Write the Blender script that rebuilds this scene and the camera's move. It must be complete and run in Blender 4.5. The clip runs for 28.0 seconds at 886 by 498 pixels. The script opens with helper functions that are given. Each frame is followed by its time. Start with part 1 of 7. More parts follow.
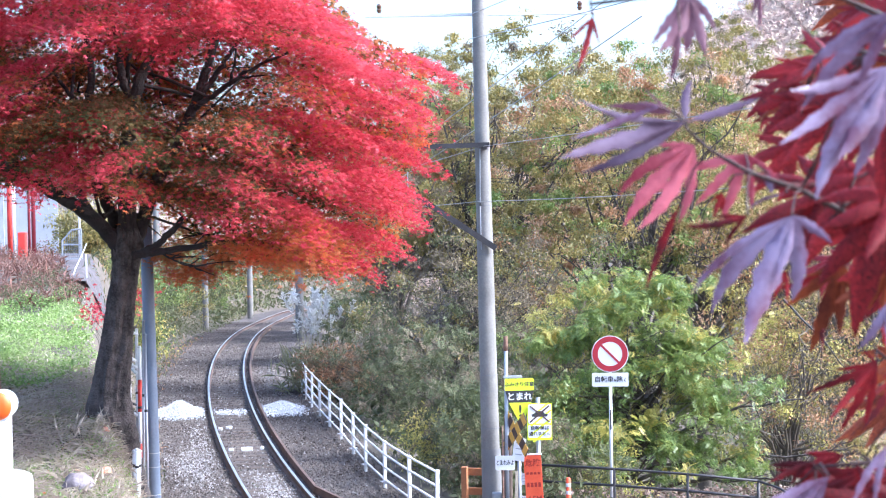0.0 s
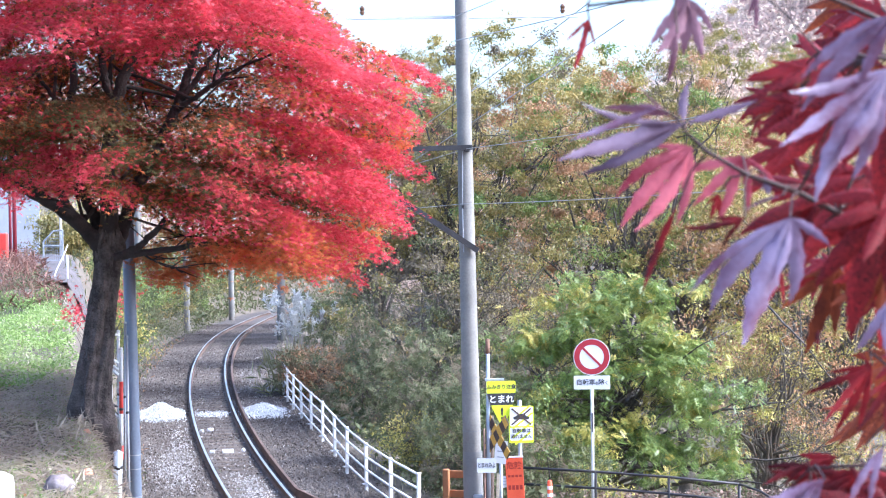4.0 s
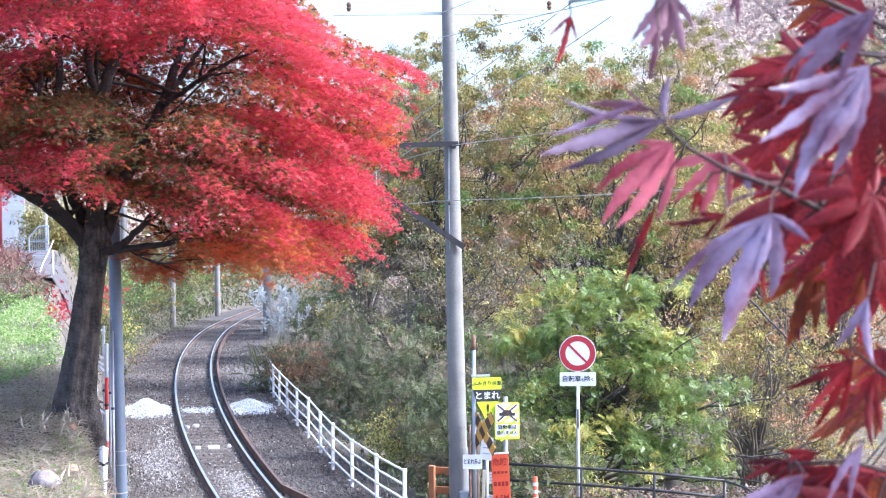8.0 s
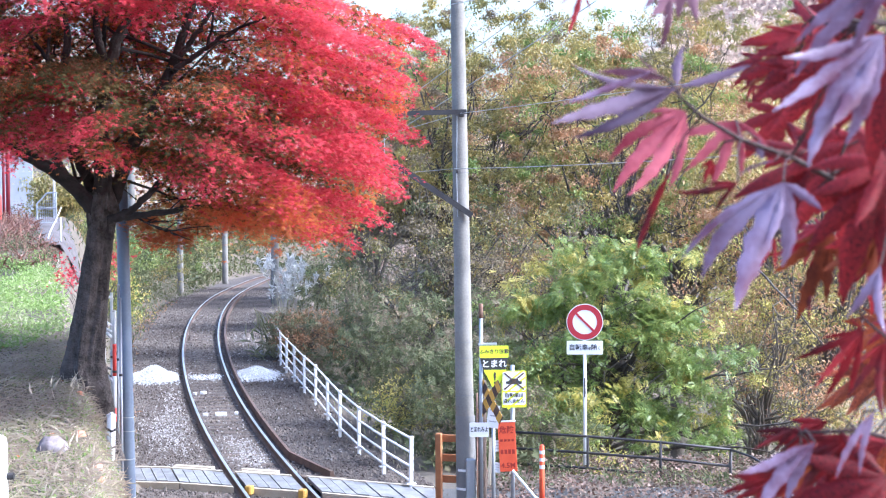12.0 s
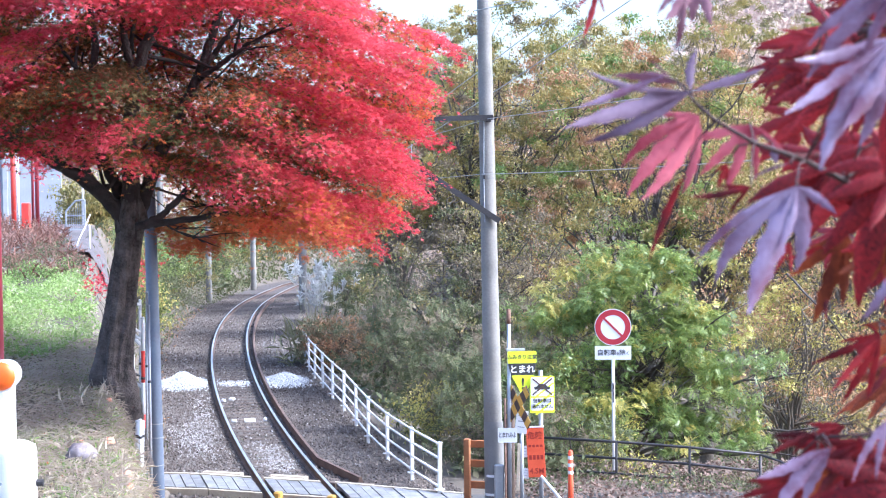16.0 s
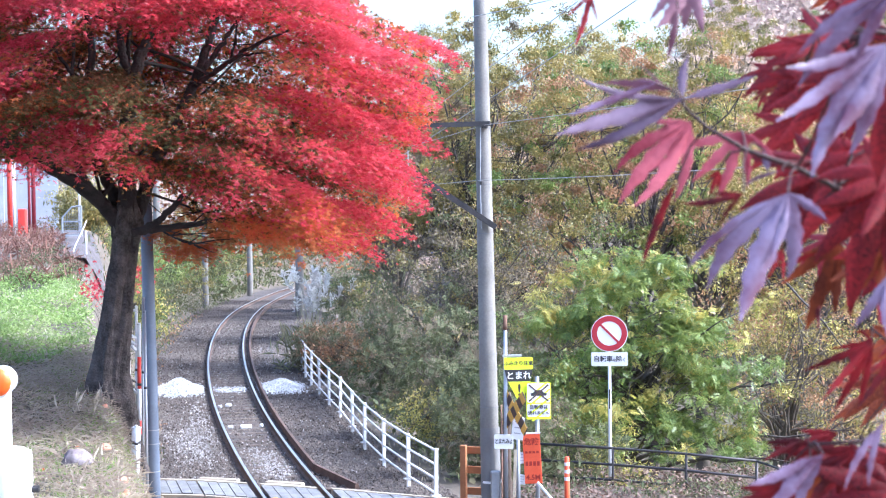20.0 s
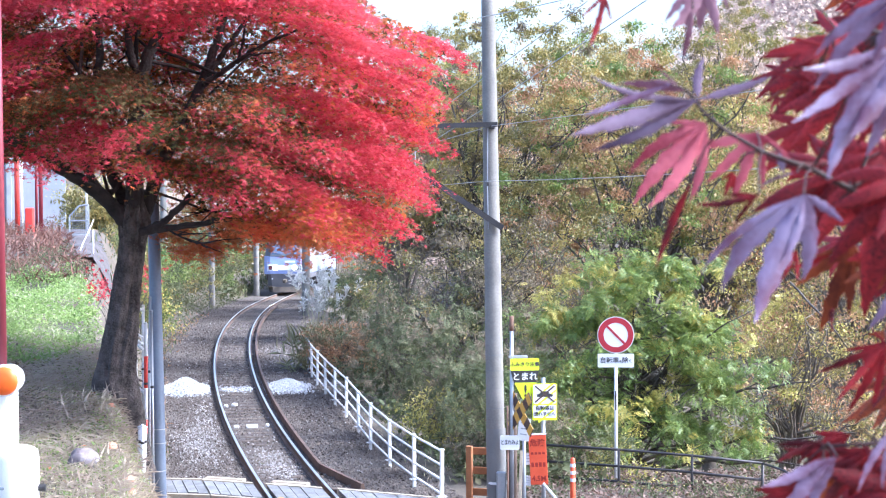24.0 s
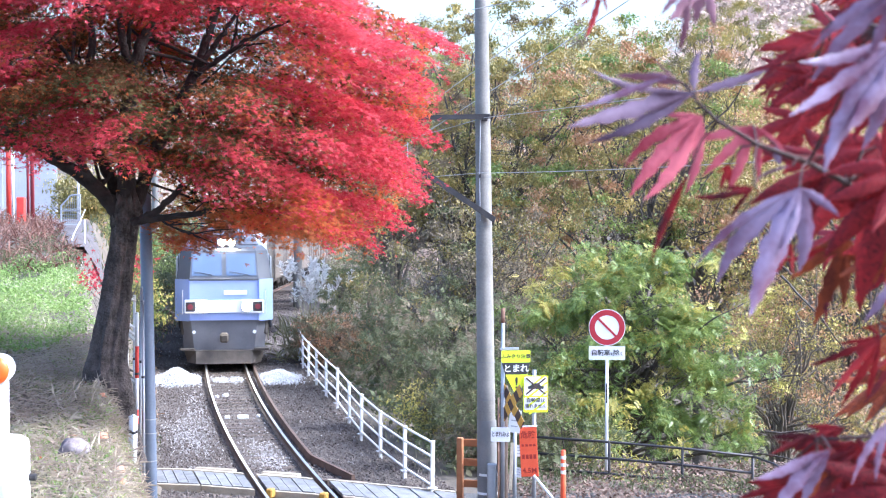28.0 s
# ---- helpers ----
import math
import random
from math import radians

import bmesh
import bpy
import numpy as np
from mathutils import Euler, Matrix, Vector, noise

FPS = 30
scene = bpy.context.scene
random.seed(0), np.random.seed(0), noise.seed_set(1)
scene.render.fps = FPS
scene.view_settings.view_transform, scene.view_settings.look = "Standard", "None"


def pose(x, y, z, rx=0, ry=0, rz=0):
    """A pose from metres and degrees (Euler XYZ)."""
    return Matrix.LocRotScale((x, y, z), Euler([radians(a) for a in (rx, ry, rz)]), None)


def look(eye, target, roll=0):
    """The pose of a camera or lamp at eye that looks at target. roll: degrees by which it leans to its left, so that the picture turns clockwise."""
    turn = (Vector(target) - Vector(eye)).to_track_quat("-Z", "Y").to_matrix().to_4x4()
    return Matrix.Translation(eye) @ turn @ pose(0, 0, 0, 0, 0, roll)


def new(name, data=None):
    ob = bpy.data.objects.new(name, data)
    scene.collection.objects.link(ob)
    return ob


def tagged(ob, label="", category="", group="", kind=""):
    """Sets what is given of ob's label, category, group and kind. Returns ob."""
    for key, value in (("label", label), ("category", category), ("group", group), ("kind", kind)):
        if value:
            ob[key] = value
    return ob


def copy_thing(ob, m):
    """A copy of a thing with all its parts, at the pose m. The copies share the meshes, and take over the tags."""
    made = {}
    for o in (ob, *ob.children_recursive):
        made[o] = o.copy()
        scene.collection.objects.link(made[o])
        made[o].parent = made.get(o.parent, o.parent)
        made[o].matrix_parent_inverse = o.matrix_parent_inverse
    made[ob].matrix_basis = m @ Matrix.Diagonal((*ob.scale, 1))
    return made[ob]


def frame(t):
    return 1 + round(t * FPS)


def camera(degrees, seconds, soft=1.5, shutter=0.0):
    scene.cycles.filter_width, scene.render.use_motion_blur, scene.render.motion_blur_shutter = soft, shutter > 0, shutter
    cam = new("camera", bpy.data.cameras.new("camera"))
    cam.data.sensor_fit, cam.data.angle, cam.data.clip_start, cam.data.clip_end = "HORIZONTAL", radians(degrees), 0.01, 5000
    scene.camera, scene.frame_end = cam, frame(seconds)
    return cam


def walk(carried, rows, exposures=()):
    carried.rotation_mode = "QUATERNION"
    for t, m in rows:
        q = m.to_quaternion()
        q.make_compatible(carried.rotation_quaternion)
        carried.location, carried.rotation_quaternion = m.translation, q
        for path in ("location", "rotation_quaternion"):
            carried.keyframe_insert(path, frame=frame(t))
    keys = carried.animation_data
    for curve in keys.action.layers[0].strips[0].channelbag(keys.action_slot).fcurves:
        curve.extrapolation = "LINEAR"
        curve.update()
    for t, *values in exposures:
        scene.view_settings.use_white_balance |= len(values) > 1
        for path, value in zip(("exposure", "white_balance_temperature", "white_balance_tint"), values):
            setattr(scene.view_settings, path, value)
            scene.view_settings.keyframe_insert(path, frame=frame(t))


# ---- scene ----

# ---------- camera ----------
cam = camera(29.3, 28.0, soft=1.15)
EYE_Z = 5.357


def view(x, z, pitch, roll, yaw):
    """The camera's pose from its small sway and its three turns in degrees."""
    return pose(x, 0, EYE_Z + z, 0, 0, yaw) @ pose(0, 0, 0, pitch) @ pose(0, 0, 0, 0, roll) @ pose(0, 0, 0, 90)


PATH = [
    (0.0, 0.0039, 0.0020, -1.373, 0.860, 0.047),
    (0.5, 0.0039, 0.0019, -1.344, 0.850, -0.008),
    (1.0, 0.0044, 0.0019, -1.325, 0.914, -0.262),
    (1.5, 0.0034, 0.0020, -1.325, 0.910, -0.459),
    (2.0, 0.0047, 0.0022, -1.307, 0.911, -0.697),
    (2.5, 0.0021, 0.0021, -1.328, 0.775, -0.770),
    (3.0, -0.0009, 0.0022, -1.343, 0.731, -0.692),
    (3.5, -0.0044, 0.0018, -1.330, 0.663, -0.536),
    (5.5, -0.0015, 0.0005, -1.194, 0.572, -0.843),
    (6.0, -0.0009, 0.0005, -1.193, 0.571, -0.927),
    (6.5, -0.0010, 0.0006, -1.246, 0.659, -1.061),
    (7.0, -0.0016, 0.0004, -1.311, 0.545, -1.158),
    (7.5, -0.0028, 0.0004, -1.375, 0.526, -1.121),
    (8.0, -0.0014, 0.0007, -1.423, 0.528, -1.029),
    (8.5, -0.0020, 0.0004, -1.458, 0.544, -0.872),
    (9.0, -0.0024, 0.0006, -1.502, 0.505, -0.811),
    (9.5, -0.0011, 0.0006, -1.597, 0.551, -0.892),
    (10.0, -0.0018, 0.0002, -1.701, 0.490, -0.858),
    (10.5, -0.0011, 0.0002, -1.898, 0.411, -0.799),
    (11.0, -0.0031, 0.0003, -2.123, 0.352, -0.727),
    (11.5, -0.0030, 0.0001, -2.326, 0.420, -0.747),
    (12.0, -0.0036, 0.0005, -2.496, 0.315, -0.770),
    (12.5, -0.0016, 0.0001, -2.579, 0.365, -0.697),
    (14.5, -0.0022, 0.0003, -2.547, 0.440, 0.148),
    (15.0, 0.0007, 0.0002, -2.484, 0.447, 0.217),
    (15.5, 0.0023, 0.0000, -2.380, 0.482, 0.237),
    (16.0, 0.0037, 0.0002, -2.297, 0.597, 0.174),
    (16.5, 0.0059, 0.0002, -2.237, 0.611, 0.134),
    (17.0, 0.0061, 0.0003, -2.182, 0.612, 0.205),
    (17.5, 0.0078, 0.0007, -2.106, 0.683, 0.187),
    (18.0, 0.0074, 0.0005, -2.067, 0.677, 0.134),
    (18.5, 0.0066, 0.0007, -2.058, 0.656, 0.082),
    (19.0, 0.0048, 0.0003, -2.057, 0.532, 0.046),
    (19.5, 0.0061, 0.0005, -2.060, 0.570, 0.034),
    (20.0, 0.0060, 0.0005, -2.089, 0.564, 0.058),
    (20.5, 0.0058, 0.0006, -2.092, 0.585, 0.042),
    (21.0, 0.0058, 0.0006, -2.094, 0.591, 0.042),
    (21.5, 0.0060, 0.0004, -2.086, 0.543, 0.089),
    (23.5, 0.0021, 0.0001, -2.056, 0.393, 0.275),
    (24.0, 0.0020, 0.0002, -2.065, 0.320, 0.278),
    (24.5, 0.0016, 0.0000, -2.132, 0.191, 0.326),
    (25.0, 0.0015, -0.0000, -2.210, 0.224, 0.316),
    (25.5, 0.0007, -0.0001, -2.239, 0.187, 0.255),
    (26.0, 0.0023, 0.0002, -2.246, 0.225, 0.203),
    (26.5, 0.0016, -0.0001, -2.255, 0.116, 0.159),
    (27.0, 0.0016, -0.0001, -2.272, 0.172, 0.130),
    (27.5, 0.0011, -0.0001, -2.296, 0.174, 0.078),
    (28.0, -0.0000, -0.0000, -2.347, -0.002, -0.001),
]
walk(cam, [(t, view(x, z, p, r, w)) for t, x, z, p, r, w in PATH], exposures=[(0.0, 1.94, 5220, 11), (28.0, 1.94, 5220, 11)])
cam.data.dof.use_dof, cam.data.dof.focus_distance, cam.data.dof.aperture_fstop = True, 30.0, 30.0

# ---------- sky and sun ----------
world = bpy.data.worlds.new("sky")
scene.world = world
world.use_nodes = True
SUN_WAY = Vector((0.72, -0.12, 0.68)).normalized()
wt = world.node_tree
sky = wt.nodes.new("ShaderNodeTexSky")
sky.sky_type, sky.sun_disc = "NISHITA", False
sky.sun_elevation = math.asin(SUN_WAY.z)
sky.sun_rotation = math.atan2(SUN_WAY.x, SUN_WAY.y)
sky.air_density, sky.dust_density, sky.ozone_density = 1.0, 4.0, 1.0
wt.links.new(sky.outputs[0], wt.nodes["Background"].inputs[0])
wt.nodes["Background"].inputs[1].default_value = 0.15
sun = new("sun", bpy.data.lights.new("sun", "SUN"))
sun.data.energy, sun.data.angle, sun.data.color = 2.0, radians(10.0), (1.0, 0.95, 0.87)
sun.matrix_basis = look(SUN_WAY * 100, (0, 0, 0))

# ---------- materials ----------
def shade(name, a, b, scale=3.0, rough=0.7, metal=0.0, bump=0.2, fine=40.0, spread=0.0, coat=0.0):
    """A surface of two colours mixed by a broad and a fine noise, with relief; spread: how far single pieces differ."""
    m = bpy.data.materials.new(name)
    m.use_nodes = True
    nt = m.node_tree
    n, l = nt.nodes, nt.links
    p = n["Principled BSDF"]
    co = n.new("ShaderNodeTexCoord")
    big, small = n.new("ShaderNodeTexNoise"), n.new("ShaderNodeTexNoise")
    big.inputs["Scale"].default_value, small.inputs["Scale"].default_value = scale, fine
    big.inputs["Detail"].default_value, small.inputs["Detail"].default_value = 5.0, 4.0
    l.new(co.outputs["Object"], big.inputs["Vector"])
    l.new(co.outputs["Object"], small.inputs["Vector"])
    add = n.new("ShaderNodeMath")
    add.operation = "MULTIPLY_ADD"
    l.new(small.outputs["Fac"], add.inputs[0])
    add.inputs[1].default_value = 0.45
    l.new(big.outputs["Fac"], add.inputs[2])
    ramp = n.new("ShaderNodeMapRange")
    ramp.inputs[1].default_value, ramp.inputs[2].default_value = 0.5, 0.95
    l.new(add.outputs[0], ramp.inputs[0])
    mix = n.new("ShaderNodeMix")
    mix.data_type = "RGBA"
    mix.inputs[6].default_value, mix.inputs[7].default_value = (*a, 1), (*b, 1)
    l.new(ramp.outputs[0], mix.inputs[0])
    out = mix.outputs[2]
    if spread:
        info, hsv, geo = n.new("ShaderNodeObjectInfo"), n.new("ShaderNodeHueSaturation"), n.new("ShaderNodeNewGeometry")
        both = n.new("ShaderNodeMath")
        both.operation = "ADD"
        l.new(info.outputs["Random"], both.inputs[0])
        l.new(geo.outputs["Random Per Island"], both.inputs[1])
        mr = n.new("ShaderNodeMapRange")
        mr.inputs[2].default_value, mr.inputs[3].default_value, mr.inputs[4].default_value = 2.0, 1 - spread, 1 + spread
        l.new(both.outputs[0], mr.inputs[0])
        l.new(mr.outputs[0], hsv.inputs["Value"])
        l.new(out, hsv.inputs["Color"])
        out = hsv.outputs[0]
    l.new(out, p.inputs["Base Color"])
    rr = n.new("ShaderNodeMapRange")
    rr.inputs[3].default_value, rr.inputs[4].default_value = max(0.05, rough - 0.12), min(1.0, rough + 0.12)
    l.new(small.outputs["Fac"], rr.inputs[0])
    l.new(rr.outputs[0], p.inputs["Roughness"])
    p.inputs["Metallic"].default_value = metal
    p.inputs["Coat Weight"].default_value = coat
    if bump:
        bp = n.new("ShaderNodeBump")
        bp.inputs["Strength"].default_value, bp.inputs["Distance"].default_value = bump, 0.02
        l.new(small.outputs["Fac"], bp.inputs["Height"])
        l.new(bp.outputs[0], p.inputs["Normal"])
    return m


def foliage(name, colours, patch=0.6, through_light=0.45, rough=0.5, gloss=0.3):
    """Leaves: each takes a colour by its own chance and by a broad patch noise; light passes through them."""
    m = bpy.data.materials.new(name)
    m.use_nodes = True
    nt = m.node_tree
    n, l = nt.nodes, nt.links
    p = n["Principled BSDF"]
    geo, co, noi = n.new("ShaderNodeNewGeometry"), n.new("ShaderNodeTexCoord"), n.new("ShaderNodeTexNoise")
    noi.inputs["Scale"].default_value, noi.inputs["Detail"].default_value = patch, 3.0
    l.new(co.outputs["Object"], noi.inputs["Vector"])
    mr = n.new("ShaderNodeMapRange")
    mr.inputs[1].default_value, mr.inputs[2].default_value = 0.3, 0.7
    l.new(noi.outputs["Fac"], mr.inputs[0])
    mad = n.new("ShaderNodeMath")
    mad.operation = "MULTIPLY_ADD"
    l.new(geo.outputs["Random Per Island"], mad.inputs[0])
    mad.inputs[1].default_value = 0.42
    sc = n.new("ShaderNodeMath")
    sc.operation = "MULTIPLY"
    sc.inputs[1].default_value = 0.58
    l.new(mr.outputs[0], sc.inputs[0])
    l.new(sc.outputs[0], mad.inputs[2])
    ramp = n.new("ShaderNodeValToRGB")
    el = ramp.color_ramp.elements
    while len(el) < len(colours):
        el.new(0.5)
    for i, c in enumerate(colours):
        el[i].position = i / (len(colours) - 1)
        el[i].color = (*c, 1)
    l.new(mad.outputs[0], ramp.inputs[0])
    l.new(ramp.outputs[0], p.inputs["Base Color"])
    p.inputs["Roughness"].default_value = rough
    p.inputs["Specular IOR Level"].default_value = gloss
    tr, mixs = n.new("ShaderNodeBsdfTranslucent"), n.new("ShaderNodeMixShader")
    l.new(ramp.outputs[0], tr.inputs[0])
    mixs.inputs[0].default_value = through_light
    l.new(p.outputs[0], mixs.inputs[1])
    l.new(tr.outputs[0], mixs.inputs[2])
    l.new(mixs.outputs[0], n["Material Output"].inputs[0])
    return m


def glow(name, colour, strength):
    m = bpy.data.materials.new(name)
    m.use_nodes = True
    p = m.node_tree.nodes["Principled BSDF"]
    p.inputs["Base Color"].default_value = (*colour, 1)
    p.inputs["Emission Color"].default_value = (*colour, 1)
    p.inputs["Emission Strength"].default_value = strength
    return m


# ---------- mesh building ----------
class Geo:
    """Collects vertices and faces of one mesh."""

    def __init__(self):
        self.v, self.f = [], []

    def add(self, verts, faces, m=None):
        k = len(self.v)
        self.v += [tuple(m @ Vector(p)) for p in verts] if m else [tuple(p) for p in verts]
        self.f += [tuple(i + k for i in q) for q in faces]
        return self

    def box(self, c, s, ch=0.0, m=None):
        """A box with centre c and size s; ch: its chamfer."""
        h = [q / 2 for q in s]
        ch = min(ch, min(h) * 0.9)
        if ch <= 0:
            vs = [(c[0] + x * h[0], c[1] + y * h[1], c[2] + z * h[2]) for x in (-1, 1) for y in (-1, 1) for z in (-1, 1)]
            return self.add(vs, [(0, 1, 3, 2), (4, 6, 7, 5), (0, 4, 5, 1), (2, 3, 7, 6), (0, 2, 6, 4), (1, 5, 7, 3)], m)
        vs, at = [], {}
        for x in (-1, 1):
            for y in (-1, 1):
                for z in (-1, 1):
                    for a in range(3):
                        at[x, y, z, a] = len(vs)
                        vs.append(tuple(c[i] + (x, y, z)[i] * (h[i] - (0 if i == a else ch)) for i in range(3)))
        fs = []
        for a in range(3):
            b, d = (a + 1) % 3, (a + 2) % 3
            for sg in (-1, 1):
                q = []
                for sb, sd in ((-1, -1), (1, -1), (1, 1), (-1, 1)):
                    k = [0, 0, 0]
                    k[a], k[b], k[d] = sg, sb, sd
                    q.append(at[k[0], k[1], k[2], a])
                fs.append(tuple(q if sg > 0 else q[::-1]))
            for sb in (-1, 1):
                for sd in (-1, 1):
                    k0, k1 = [0, 0, 0], [0, 0, 0]
                    k0[a], k1[a] = -1, 1
                    k0[b] = k1[b] = sb
                    k0[d] = k1[d] = sd
                    q = (at[(*k0, b)], at[(*k1, b)], at[(*k1, d)], at[(*k0, d)])
                    fs.append(q if sb * sd > 0 else q[::-1])
        for x in (-1, 1):
            for y in (-1, 1):
                for z in (-1, 1):
                    q = tuple(at[x, y, z, a] for a in range(3))
                    fs.append(q if x * y * z > 0 else q[::-1])
        return self.add(vs, fs, m)

    def tube(self, pts, radii, k=8, cap=True, m=None):
        """A round bar along points; radii: one or one for each point."""
        pts = [Vector(p) for p in pts]
        if not hasattr(radii, "__len__"):
            radii = [radii] * len(pts)
        vs, fs = [], []
        side = None
        for i, p in enumerate(pts):
            d = (pts[min(i + 1, len(pts) - 1)] - pts[max(i - 1, 0)]).normalized()
            if side is None:
                side = d.orthogonal().normalized()
            side = (side - d * side.dot(d)).normalized()
            up = d.cross(side)
            for j in range(k):
                a = 2 * math.pi * j / k
                vs.append(p + (side * math.cos(a) + up * math.sin(a)) * radii[i])
        for i in range(len(pts) - 1):
            for j in range(k):
                fs.append((i * k + j, i * k + (j + 1) % k, (i + 1) * k + (j + 1) % k, (i + 1) * k + j))
        if cap:
            fs += [tuple(range(k))[::-1], tuple((len(pts) - 1) * k + j for j in range(k))]
        return self.add(vs, fs, m)

    def prism(self, outline, y0, y1, m=None):
        """An outline in x and z, drawn out from y0 to y1; the outline runs anticlockwise seen from -y."""
        n = len(outline)
        vs = [(x, y0, z) for x, z in outline] + [(x, y1, z) for x, z in outline]
        fs = [tuple(range(n)), tuple(range(n, 2 * n))[::-1]]
        fs += [(i + n, (i + 1) % n + n, (i + 1) % n, i) for i in range(n)]
        return self.add(vs, fs, m)

    def mesh(self, name, material=None, smooth=False):
        me = bpy.data.meshes.new(name)
        me.from_pydata(self.v, [], self.f)
        if material:
            me.materials.append(material)
        if smooth:
            me.polygons.foreach_set("use_smooth", [True] * len(me.polygons))
        me.update()
        return me


def part(name, geo, material, parent, label="", smooth=False, m=None):
    me = geo.mesh(name, material, smooth) if isinstance(geo, Geo) else geo
    ob = new(name, me)
    if parent is not None:
        ob.parent = parent
    if m is not None:
        ob.matrix_basis = m
    if label:
        ob["label"] = label
    return ob


def thing(name, label, category, m=None, group="", kind=""):
    ob = new(name)
    if m is not None:
        ob.matrix_basis = m
    return tagged(ob, label, category, group, kind)


def circle(r, n=28, cx=0.0, cz=0.0):
    return [(cx + r * math.cos(2 * math.pi * i / n), cz + r * math.sin(2 * math.pi * i / n)) for i in range(n)]


def lettering(name, text, size, material, parent, x, y, z, label="", m=None, thick=0.0015, squash=1.0):
    """Raised letters on a plate that faces -y, centred at x, z."""
    cu = bpy.data.curves.new(name, "FONT")
    cu.body, cu.size, cu.extrude, cu.resolution_u = text, size, thick, 2
    cu.align_x, cu.align_y, cu.offset = "CENTER", "CENTER", size * 0.018
    tmp = bpy.data.objects.new(name, cu)
    me = bpy.data.meshes.new_from_object(tmp)
    bpy.data.objects.remove(tmp)
    me.materials.clear()
    me.materials.append(material)
    ob = new(name, me)
    ob.parent = parent
    ob.matrix_basis = pose(x, y, z, 90) @ Matrix.Diagonal((squash, 1, 1, 1))
    if label:
        ob["label"] = label
    return ob


def quick_mesh(name, verts, tris, material, smooth=False):
    """A mesh from arrays of vertices and triangles."""
    me = bpy.data.meshes.new(name)
    me.vertices.add(len(verts))
    me.vertices.foreach_set("co", np.ascontiguousarray(verts, dtype=np.float32).ravel())
    me.loops.add(tris.size)
    me.loops.foreach_set("vertex_index", np.ascontiguousarray(tris, dtype=np.int32).ravel())
    me.polygons.add(len(tris))
    me.polygons.foreach_set("loop_start", np.arange(0, tris.size, 3, dtype=np.int32))
    me.polygons.foreach_set("loop_total", np.full(len(tris), 3, dtype=np.int32))
    me.materials.append(material)
    me.update(calc_edges=True)
    me.validate()
    return me


def star_leaf(lobes=5, notch=0.3, spread=250.0, width=0.5):
    """A palmate leaf: a fan of pointed lobes round its stalk end; its middle lobe points to +y."""
    vs = [(0.0, 0.0, 0.0)]
    step = spread / (lobes - 1)
    for i in range(lobes):
        a = radians(-spread / 2 + i * step)
        r = 1.0 - 0.38 * abs(i - (lobes - 1) / 2) / ((lobes - 1) / 2)
        if i:
            b = a - radians(step) * 0.5
            vs.append((notch * math.sin(b), notch * math.cos(b), 0.04))
        w = radians(step) * 0.26
        vs.append((r * math.sin(a), r * math.cos(a), -0.16 * r))
    n = len(vs) - 1
    return np.array(vs), np.array([(0, i + 1, i) for i in range(1, n)])


def small_star(lobes=5, spread=240.0, width=0.17):
    """A small palmate leaf of one pointed triangle a lobe."""
    vs, fs = [], []
    for i in range(lobes):
        a = radians(-spread / 2 + i * spread / (lobes - 1))
        r = 1.0 - 0.36 * abs(i - (lobes - 1) / 2) / ((lobes - 1) / 2)
        for u, w in ((0.0, -width), (0.0, width)):
            vs.append((w * math.cos(a) + 0.12 * math.sin(a), -w * math.sin(a) + 0.12 * math.cos(a), 0.0))
        vs.append((r * math.sin(a), r * math.cos(a), -0.16 * r))
        fs.append((3 * i, 3 * i + 1, 3 * i + 2))
    return np.array(vs), np.array(fs)


def feather_leaf(pairs=5, width=0.34):
    """A leaf of paired leaflets along a drooping stalk; its tip points to +y."""
    vs, fs = [], []
    for i in range(pairs + 1):
        t = 0.2 + 0.72 * i / pairs
        size = 0.44 * (1 - 0.45 * abs(t - 0.45))
        for sd in ((-1, 1) if i < pairs else (0,)):
            a = sd * radians(62)
            d, w = (math.sin(a), math.cos(a)), (math.cos(a), -math.sin(a))
            k = len(vs)
            for u, v in ((0, 0), (0.45, 0.5 * width), (1, 0), (0.45, -0.5 * width)):
                vs.append((d[0] * size * u + w[0] * size * v, t + d[1] * size * u + w[1] * size * v, -0.3 * t * t - 0.22 * size * u * u))
            fs += [(k, k + 1, k + 2), (k, k + 2, k + 3)]
    return np.array(vs, float), np.array(fs)


def blade_leaf(width=0.4):
    vs = [(0, 0, 0), (width / 2, 0.45, 0.05), (0, 1, -0.12), (-width / 2, 0.45, 0.05)]
    return np.array(vs, float), np.array([(0, 1, 2), (0, 2, 3)])


